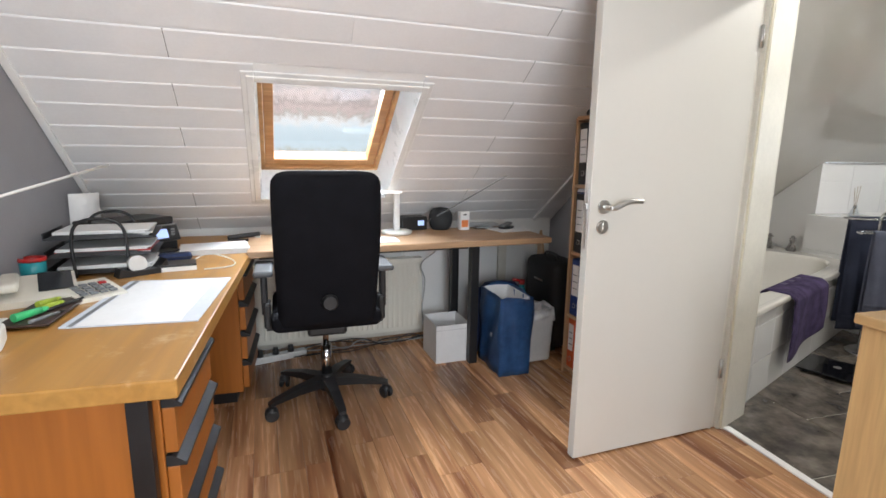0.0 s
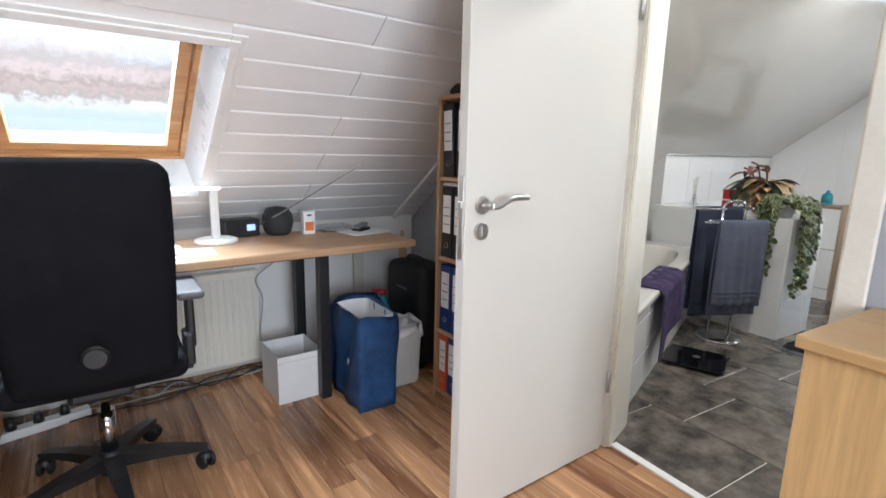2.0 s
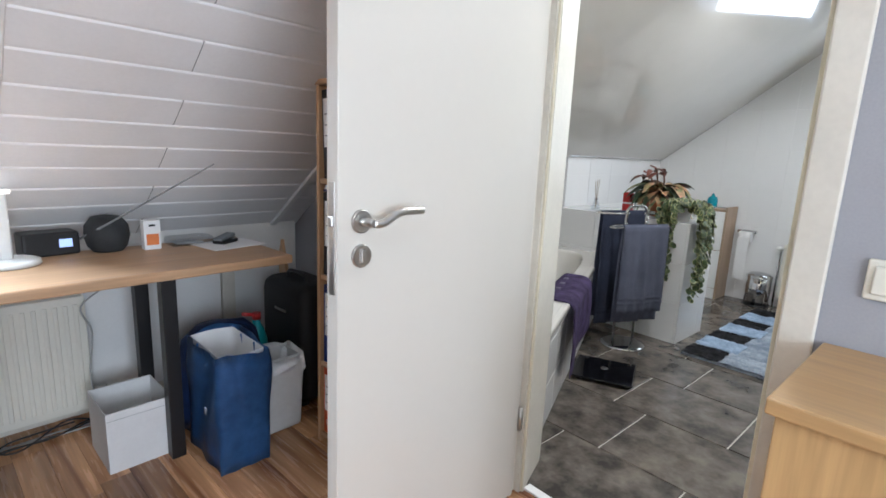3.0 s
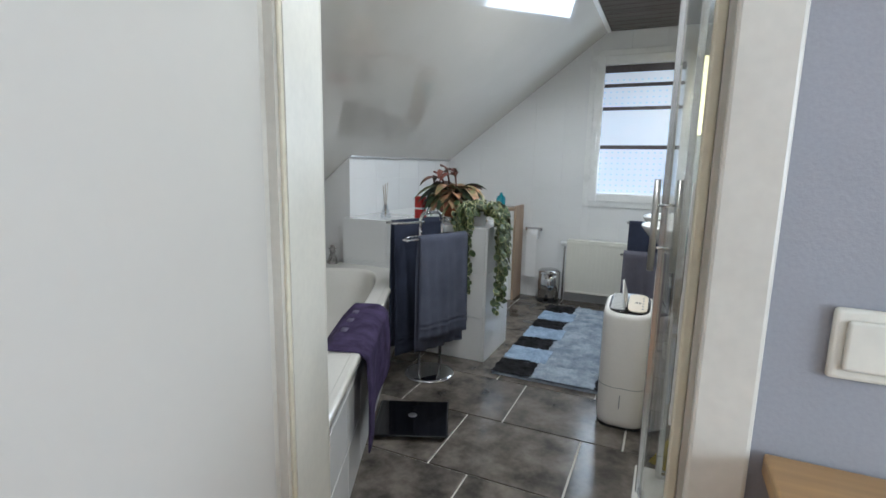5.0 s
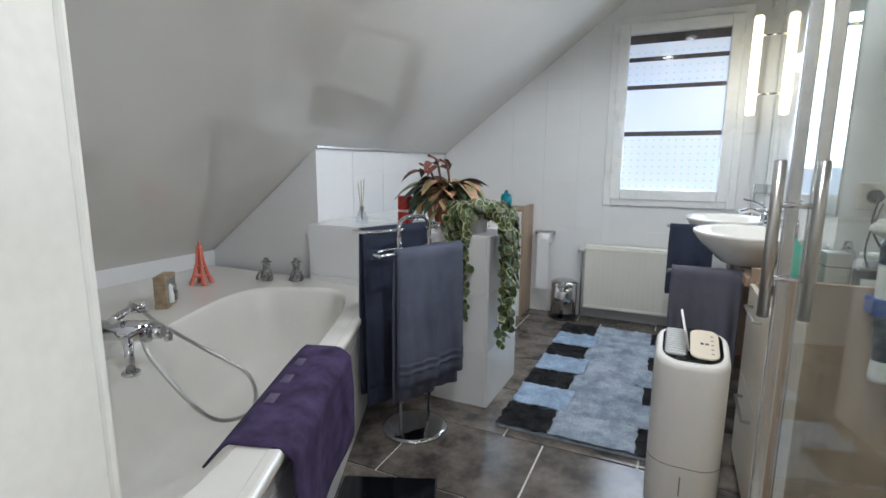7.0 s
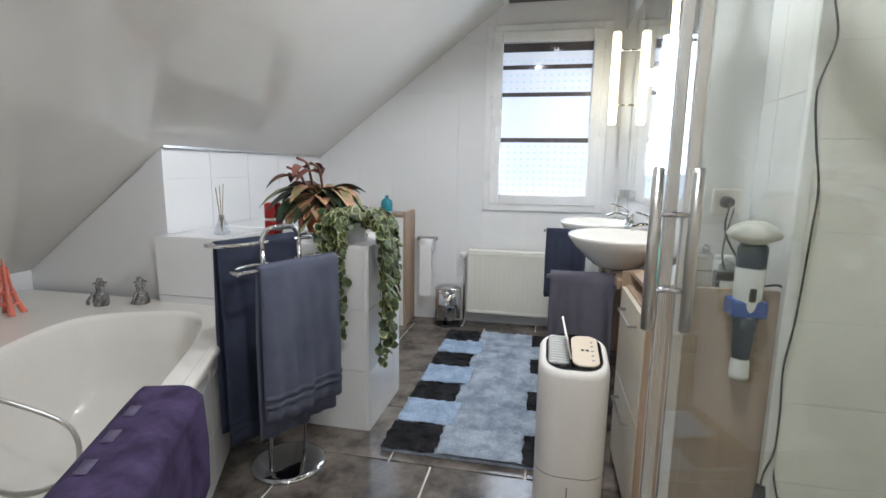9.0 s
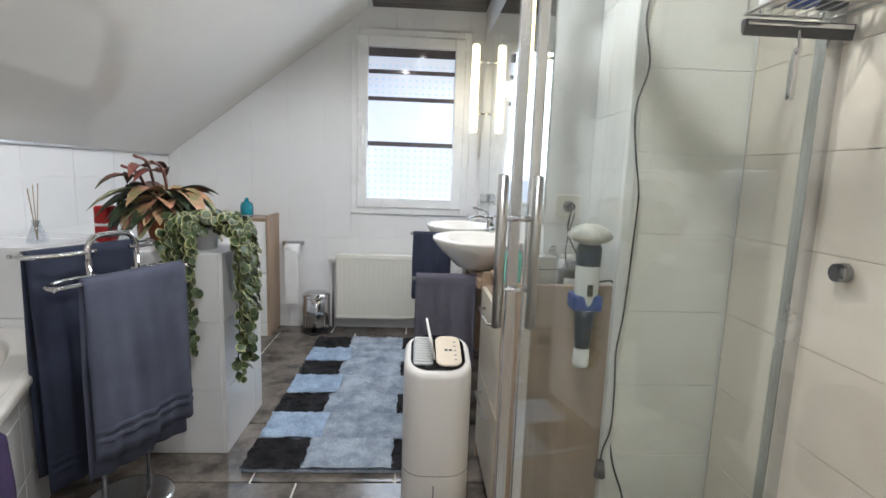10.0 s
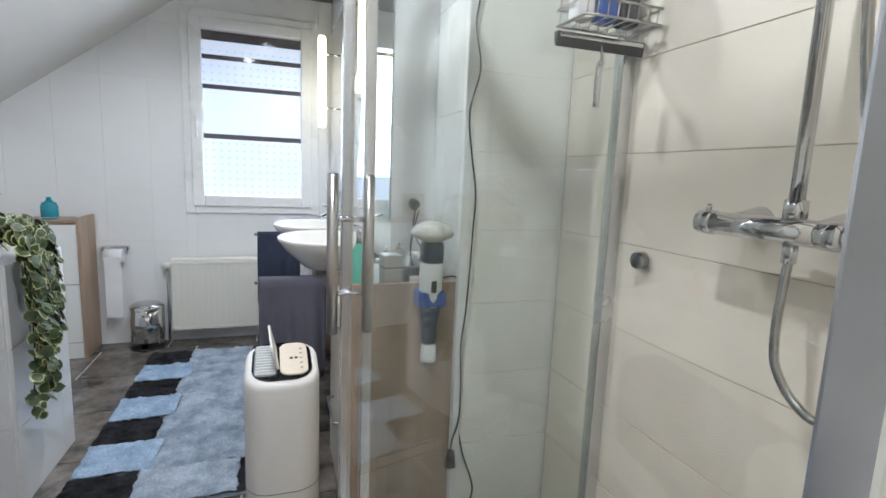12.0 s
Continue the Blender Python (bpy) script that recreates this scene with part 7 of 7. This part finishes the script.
part("pump", tube(cyl(B(), (0, 0, 0.149), (0, 0, 0.19), 0.009), [(0, 0, 0.19), (-0.035, 0.01, 0.19)], 0.005, 8), "chrome", pb)
# mirror cabinet with two lit tubes
MYF = 1.082
mc = thing("wall_mirror", pose(4.0, 0.923, 0.985), "wide three-part mirror on the tiled wall above the washstand", "mirror")
part("backing", box(B(), 0.002, MYF - 0.923 - 0.0065, 0.002, 1.858, MYF - 0.923 - 0.0052, 1.058), "white_gloss", mc)
for k in range(3):
    part("mirror_panel", box(B(), 0.001 + k * 0.62, MYF - 0.923 - 0.005, 0.001, 0.618 + k * 0.62, MYF - 0.923, 1.059, 0.0015, 1), "mirror", mc)
for x in (5.60, 4.04):
    ml = thing("tube_lamp", pose(x, 1.165, 1.42), "slim warm-lit glass tube lamp on chrome arms", "lamp", "mirror lamps")
    part("tube", lathe(B(), [(0, 0), (0.02, 0.004), (0.025, 0.02), (0.025, 0.53), (0.02, 0.546), (0, 0.55)], 20), "tube_lit", ml, "warm glowing tube")
    for z in (0.12, 0.44):
        part("arm", tube(B(), [(0, -0.024, z), (0, -(1.165 - MYF) - 0.001, z)], 0.006, 8), "chrome", ml)
    bulb("tube_lamp_light", (x, 1.225, 1.70), 0.35, 0.05, (1.0, 0.82, 0.55))
sk = thing("wall_socket", pose(4.0, 1.0, 1.05, 0, 0, 90), "ivory double wall socket with a plug", "socket")
part("plate", box(B(), -0.04, 0.0005, -0.04, 0.04, 0.018, 0.04, 0.005), "beige_plastic", sk)
part("plug", cyl(B(), (0, 0.018, 0), (0, 0.05, 0.0), 0.02, 0.013), "black", sk)
part("cord", tube(B(), curve_pts([(0, 0.05, 0), (0.01, 0.06, -0.08), (-0.02, 0.07, -0.15), (-0.06, 0.08, -0.20)], 6), 0.003, 6), "black", sk)
# shower
tray = thing("shower_tray", pose(0, 0, 0.004), "low white shower tray", "shower tray")
part("tray", box(B(), 2.464, 0.606, 0.0, 3.46, 1.345, 0.035, 0.01), "porcelain", tray)
part("drain", lathe(B(), [(0, 0.04), (0.045, 0.039), (0.05, 0.035)], 24, (2.95, 0.95, 0)), "chrome", tray)
sh = thing("shower_enclosure", Matrix.Identity(4), "glass corner shower enclosure with silver profiles", "shower")
NP, EP, SP = Vector((2.491, 1.215, 0)), Vector((3.275, 1.318, 0)), Vector((3.435, 0.61, 0))


def wallglass(p, q, z0, z1, name, label="", material="shower_glass"):
    d = q - p
    bm = B()
    t_ = bmesh.new()
    box(t_, 0, -0.003, z0, d.length, 0.003, z1, 0.0005, 1)
    merge(bm, t_, Matrix.Translation(p) @ d.to_track_quat("X", "Z").to_matrix().to_4x4())
    g_ = part(name, bm, material, sh, label)
    g_.visible_shadow = False
    return g_


NE = Vector((3.40, 1.262, 0))
wallglass(NP, EP, 0.06, 1.95, "glass_door", "clear glass door", "door_glass")
wallglass(NE, SP, 0.06, 1.95, "side_glass", "clear greenish side glass")


def profile(p, name, w, d, z0=0.04, z1=1.96, turn=0, material="alu"):
    bm = B()
    t_ = bmesh.new()
    box(t_, -w / 2, -d / 2, z0, w / 2, d / 2, z1, 0.003)
    merge(bm, t_, Matrix.Translation(p) @ pose(0, 0, 0, 0, 0, turn))
    part(name, bm, material, sh)


profile(NP + Vector((-0.018, -0.002, 0)), "wall_profile", 0.036, 0.034, turn=4)
profile(SP + Vector((0.0, -0.008, 0)), "wall_profile", 0.035, 0.06)
profile(EP + Vector((0.0, 0.006, 0)), "edge_profile", 0.016, 0.022)
profile(NE + Vector((-0.004, 0.0, 0)), "edge_profile", 0.016, 0.024)
bm = B()
for p, q in ((NP, EP), (NE, SP)):
    d = q - p
    t_ = bmesh.new()
    box(t_, 0.01, -0.011, 0.0395, d.length - 0.01, 0.011, 0.058, 0.002)
    merge(bm, t_, Matrix.Translation(p) @ d.to_track_quat("X", "Z").to_matrix().to_4x4())
part("bottom_rail", bm, "alu", sh)
bm = B()
for p, q in ((NP, EP), (NE, SP)):
    d = q - p
    t_ = bmesh.new()
    box(t_, 0.01, -0.012, 1.951, d.length - 0.01, 0.012, 1.985, 0.002)
    merge(bm, t_, Matrix.Translation(p) @ d.to_track_quat("X", "Z").to_matrix().to_4x4())
part("top_rail", bm, "alu", sh)
for y in (1.352, 1.286):
    part("handle_bar", cyl(B(), (3.258, y, 0.848), (3.258, y, 1.146), 0.0105, bev=0.002), "steel", sh, "chrome door handle bar")
for z in (1.063, 0.925):
    part("handle_pin", cyl(B(), (3.258, 1.286, z), (3.258, 1.352, z), 0.005), "chrome", sh)
# thermostat, riser and hose
th_ = thing("shower_mixer", pose(2.82, 0.683, 1.083), "chrome thermostatic shower mixer with riser rail", "shower mixer")
part("body", cyl(B(), (0.04, 0, 0), (0.225, 0, 0), 0.021, bev=0.002), "chrome", th_)
part("knob", cyl(B(), (0.225, 0, 0), (0.262, 0, 0), 0.0225, seg=28, bev=0.004), "chrome", th_)
part("knob", cyl(B(), (0.04, 0, 0), (0.0, 0, 0), 0.0225, seg=28, bev=0.004), "chrome", th_)
part("button", cyl(B(), (0.245, 0, 0.02), (0.245, 0, 0.034), 0.005), "chrome", th_)
for x in (0.06, 0.21):
    part("rosette", cyl(B(), (x, -0.087, 0.0), (x, -0.012, 0.0), 0.033, 0.016), "chrome", th_)
part("riser", cyl(B(), (0.083, 0.0, 0.02), (0.083, 0.0, 1.10), 0.0115, seg=22), "chrome", th_)
part("riser_collar", cyl(B(), (0.083, 0.0, 0.02), (0.083, 0.0, 0.05), 0.017, seg=22), "chrome", th_)
part("wall_holder", cyl(B(), (0.083, -0.087, 1.02), (0.083, 0.0, 1.02), 0.012), "chrome", th_)
part("head_arm", tube(B(), curve_pts([(0.083, 0, 1.09), (0.083, 0.03, 1.14), (0.083, 0.12, 1.15), (0.083, 0.26, 1.13)], 6), 0.010, 10), "chrome", th_)
part("shower_head", lathe(B(), [(0, 0.01), (0.02, 0.01), (0.03, 0.0), (0.10, -0.008), (0.10, -0.016), (0, -0.016)], 30, (0.083, 0.26, 1.12)), "chrome", th_)
part("outlet", cyl(B(), (0.083, 0, -0.05), (0.083, 0, -0.015), 0.011), "chrome", th_)
part("hose", tube(B(), curve_pts([(0.083, 0, -0.045), (0.078, 0.012, -0.10), (0.070, 0.025, -0.16), (0.058, 0.03, -0.21), (0.02, 0.035, -0.25), (-0.03, 0.04, -0.262), (-0.12, 0.04, -0.24), (-0.21, 0.04, -0.10), (-0.13, 0.045, 0.05), (-0.04, 0.045, 0.13), (-0.015, 0.045, 0.22), (0.0, 0.05, 0.40), (0.02, 0.05, 0.62)], 10), [0.0066 + 0.0010 * (k % 2) for k in range(500)][:len(curve_pts([(0, 0, 0)] * 13, 10))], 10), "hose_steel", th_, "ribbed metal hose")
part("hand_shower", cyl(cyl(B(), (0.02, 0.05, 0.60), (0.05, 0.06, 0.80), 0.012), (0.05, 0.06, 0.80), (0.055, 0.09, 0.815), 0.045, 0.05), "chrome", th_)
kn = thing("stop_valve", pose(3.314, 0.6, 0.965), "round chrome stop-valve knob on the tiles", "knob")
part("knob", cyl(B(), (0, 0.0005, 0), (0, 0.03, 0), 0.022, 0.019, 26, bev=0.004), "dark_chrome", kn)
# wire basket, squeegee
bs_ = thing("wire_basket", pose(3.41, 0.70, 1.50), "wire shower basket with bottles hooked on the glass", "basket")
bm = B()
for z, g in ((0.0, 1.0), (0.035, 1.0), (0.07, 1.02)):
    tube(bm, [(-0.11 * g, -0.07, z), (0.0, -0.07, z), (0.0, 0.13 * g, z), (-0.11 * g, 0.13 * g, z)], 0.003, 6, closed=True)
for k in range(8):
    tube(bm, [(-0.11, -0.06 + 0.026 * k, 0.035), (-0.105, -0.06 + 0.026 * k, 0.0), (0, -0.06 + 0.026 * k, 0.0), (0, -0.06 + 0.026 * k, 0.07)], 0.002, 5)
part("wires", bm, "steel", bs_, "bent steel wires")
bm = tube(B(), [(0.0, 0.03, 0.07), (0.005, 0.03, 0.46), (0.03, 0.01, 0.488), (0.045, 0.01, 0.45)], 0.003, 6)
part("hook", bm, "steel", bs_)
for k, (y, c, h) in enumerate(((0.10, "paper", 0.13), (-0.02, "black", 0.16), (0.04, "blue_plastic", 0.12))):
    bt = thing("bottle", pose(3.36, 0.70 + y, 1.503), {"paper": "white", "black": "black", "blue_plastic": "blue"}[c] + " shampoo bottle in the wire basket", "bottle", "shower bottles")
    part("flask", box(B(), -0.02, -0.024, 0, 0.02, 0.024, h, 0.008, 3), c, bt)
    part("cap", box(B(), -0.014, -0.016, h, 0.014, 0.016, h + 0.025, 0.004), "white_plastic" if c != "paper" else "blue_plastic", bt)
sq = thing("squeegee", pose(3.385, 0.72, 1.47), "chrome window squeegee with black blade hanging from the basket", "squeegee")
part("blade", prism(B(), [(-0.008, 0.012), (0.008, 0.012), (0.006, -0.012), (-0.002, -0.02)], -0.115, 0.125, "y"), "black", sq)
part("channel", box(B(), -0.010, -0.11, 0.0, 0.010, 0.12, 0.01, 0.002), "chrome", sq)
part("handle", tube(B(), curve_pts([(0, 0.005, 0.0), (-0.01, 0.005, -0.04), (0, 0.005, -0.06), (0, 0.005, -0.145)], 5), [0.004] * 6 + [0.008] * 10, 10), "chrome", sq)
part("hook", tube(B(), curve_pts([(-0.004, -0.04, 0.0), (-0.006, -0.045, 0.05), (-0.012, -0.05, 0.03)], 5), 0.0025, 6), "steel", sq)
# electric scrubbing brush on the end of the vanity
br = thing("scrubbing_brush", pose(3.735, 1.02, 0.60), "white and blue electric scrubbing brush hanging on the cabinet side", "brush")
AX = -0.035
part("body", lathe(B(), [(0, 0.0), (0.022, 0.0), (0.024, 0.01), (0.022, 0.05), (0.018, 0.055), (0.02, 0.10), (0.027, 0.16), (0.032, 0.20), (0.034, 0.24), (0.034, 0.30), (0.03, 0.32)], 22, (AX, 0, 0)), "white_plastic", br)
part("grip", lathe(B(), [(0.0205, 0.055), (0.0225, 0.07), (0.0265, 0.13), (0.031, 0.17), (0.0, 0.172)], 22, (AX, 0, 0)), "navy_plastic", br, "slate blue rubber grip")
part("collar", lathe(B(), [(0.035, 0.30), (0.036, 0.35), (0.03, 0.36), (0, 0.36)], 22, (AX, 0, 0)), "navy_plastic", br, "slate blue collar")
part("bristles", lathe(B(), [(0.025, 0.36), (0.058, 0.375), (0.064, 0.385), (0.05, 0.405), (0.02, 0.418), (0, 0.42)], 26, (AX, 0, 0)), "bristle", br, "domed cream bristles")
part("switch", box(B(), AX - 0.037, -0.008, 0.215, AX - 0.028, 0.008, 0.25, 0.003), "black", br)
part("wall_clip", box(B(), AX - 0.03, -0.042, 0.17, 0.004, 0.042, 0.215, 0.006), "blue_plastic", br, "blue wall clip")
part("charging_cord", tube(B(), curve_pts([(AX + 0.01, -0.035, 0.25), (-0.02, -0.09, 0.24), (-0.03, -0.11, 0.1), (-0.035, -0.10, -0.15), (-0.04, -0.12, -0.30), (-0.05, -0.16, -0.45), (-0.05, -0.08, -0.55)], 8), 0.003, 6), "black", br)
bc_ = thing("hanging_cable", pose(3.692, 0.935, 0), "black cable with plug hanging down the tiled corner", "cable")
rn = random.Random(11)
part("cord", tube(B(), curve_pts([(-0.012 + rn.uniform(-0.004, 0.004), -0.018 + rn.uniform(-0.016, 0.012), 2.255 - 0.115 * k) for k in range(17)] + [(-0.004, 0.0, 0.34), (0, 0.002, 0.30)], 5), 0.0028, 6), "black", bc_)
part("plug", cyl(B(), (0, 0.002, 0.25), (0, 0.002, 0.30), 0.018, 0.012, 16), "black", bc_)
yd = thing("floor_squeegee", pose(3.52, 1.16, 0.004, 0, 0, 60), "yellow plastic dustpan with short handle on the floor", "dustpan")
part("pan", prism(B(), [(0, 0), (0.13, 0.01), (0.10, 0.06), (0.03, 0.20), (0.01, 0.21)], -0.06, 0.05, "y"), "yellow", yd)
part("handle", tube(B(), [(0.02, 0, 0.20), (-0.005, 0, 0.27)], 0.012, 10), "yellow", yd)
# ceiling spots
for sx, sy in SPOTS:
    sp_ = thing("ceiling_spot", pose(sx, sy, HB), "small round chrome ceiling spotlight", "lamp", "ceiling spots")
    part("ring", lathe(B(), [(0.034, 0.0), (0.045, 0.0), (0.045, -0.006), (0.034, -0.012)], 28), "chrome", sp_)
    part("lens", lathe(B(), [(0, -0.004), (0.034, -0.003), (0.034, 0.0), (0, 0.0)], 24), "spot_lit", sp_)
# ---- pieces of floors and walls ----
# laminate planks along v
rn = random.Random(2)
cache = {}
PW, PL = 0.0972, 0.66
u = UW - 0.05
k = 0
while u < 0.06:
    v = VS - rn.uniform(0.1, PL)
    while v < VN:
        v0, v1 = max(v, VS - 0.05), min(v + PL, VN)
        u1 = min(u + PW, 0.065)
        if v1 - v0 > 0.05 and u1 - u > 0.02:
            key = (round(u1 - u, 3), round(v1 - v0, 3))
            if key not in cache:
                bm = B()
                w_, l_ = key
                prism(bm, [(0.0004, 0.0004), (w_ - 0.0004, 0.0004), (w_ - 0.0006, l_ - 0.0006), (0.0006, l_ - 0.0006)], -0.008, 0.0, "z")
                me = bpy.data.meshes.new("plank")
                bm.to_mesh(me)
                bm.free()
                me.materials.append(M["laminate"])
                cache[key] = me
            ob = new("plank", cache[key])
            ob.parent = floor_office
            ob.matrix_local = pose(u, v0, 0)
        v += PL
    u += PW
    k += 1
# bathroom floor tiles in staggered rows
TW, TL = 0.435, 0.53
x = 2.72 - TW
j = 0
cache = {}
while x < GX:
    y = 0.6 - (0.26 if j % 2 else 0.09)
    x0, x1 = max(x, 2.285), min(x + TW, GX)
    while y < 4.06:
        y0, y1 = max(y, 0.6), min(y + TL, 4.06)
        da, db_ = round(x1 - x0 - 0.009, 3), round(y1 - y0 - 0.009, 3)
        if da > 0.02 and db_ > 0.02:
            if (da, db_) not in cache:
                bm = B()
                prism(bm, [(0, 0), (da, 0), (da, db_), (0, db_)], -0.004, 0.003, "z")
                top = max(bm.faces, key=lambda f: f.calc_center_median().z)
                bmesh.ops.inset_region(bm, faces=[top], thickness=0.002)
                for vv in top.verts:
                    vv.co.z = 0.004
                me = bpy.data.meshes.new("tile")
                bm.to_mesh(me)
                bm.free()
                me.materials.append(M["slate"])
                cache[(da, db_)] = me
            ob = new("tile", cache[(da, db_)])
            ob.parent = floor_bath
            ob.matrix_local = pose(x0 + 0.0045, y0 + 0.0045, 0)
        y += TL
    x += TW
    j += 1


def gable_in(a, b, da, db):
    # inside the gable and off the window
    y0, y1, z0, z1 = a, a + da, b, b + db
    if z0 > bath_z(y1) + 0.25 or z0 > HB:
        return False
    return not (y0 > WY0 - 0.02 and y1 < WY1 + 0.02 and z0 > WZ0 - 0.02 and z1 < WZ1 + 0.02)


for rect in ((0.93, 0.0, WY0 - 0.016, HB), (WY1 + 0.016, 0.0, 3.25, HB), (WY0 - 0.016, 0.0, WY1 + 0.016, WZ0 - 0.016), (WY0 - 0.016, WZ1 + 0.016, WY1 + 0.016, HB)):
    tiles_on(gable, "tile", "white_tile", rect, (0.25, 0.335), 0.0016, lambda a, b: Matrix(((0, 0, -1, GX + 0.008), (1, 0, 0, a), (0, 1, 0, b), (0, 0, 0, 1))), start=((rect[0] - 0.93) % 0.25, rect[1] % 0.335), inside=gable_in, t=0.003)
tiles_on(north, "tile", "white_tile", (NX, 0.82, GX, BZ - 0.004), (0.335, 0.25), 0.0025, lambda a, b: Matrix(((1, 0, 0, a), (0, 0, -1, BY + 0.008), (0, 1, 0, b), (0, 0, 0, 1))), t=0.003)
tiles_on(vwall, "tile", "white_tile", (3.705, 0.0, GX, HB), (0.335, 0.335), 0.0025, lambda a, b: Matrix(((-1, 0, 0, GX + 3.705 - a), (0, 0, 1, 0.922), (0, 1, 0, b), (0, 0, 0, 1))), t=0.003)
RH = 0.228    # height of a course of shower tiles
# side wall seen through the glass takes the brightened tile colour
tiles_on(vwall, "tile", "beige_tile_bright", (0.6, 0.0, 0.922, HB), (0.50, RH), 0.0022, lambda a, b: Matrix(((0, 0, -1, 3.708), (-1, 0, 0, 0.6 + 0.922 - a), (0, 1, 0, b), (0, 0, 0, 1))), start=(0.0, 0.145), t=0.003)
tiles_on(south, "tile", "beige_tile", (WX1 + 0.006, 0.0, 3.70, HB), (0.60, RH), 0.0022, lambda a, b: Matrix(((-1, 0, 0, WX1 + 0.006 + 3.70 - a), (0, 0, 1, 0.592), (0, 1, 0, b), (0, 0, 0, 1))), start=(0.35, 0.145), t=0.003)
structure("trim_6", box(B(), 3.694, 0.908, 0.0, 3.718, 0.936, HB, 0.003), "white_plastic", "white corner strip of the tiled wall", "trim")
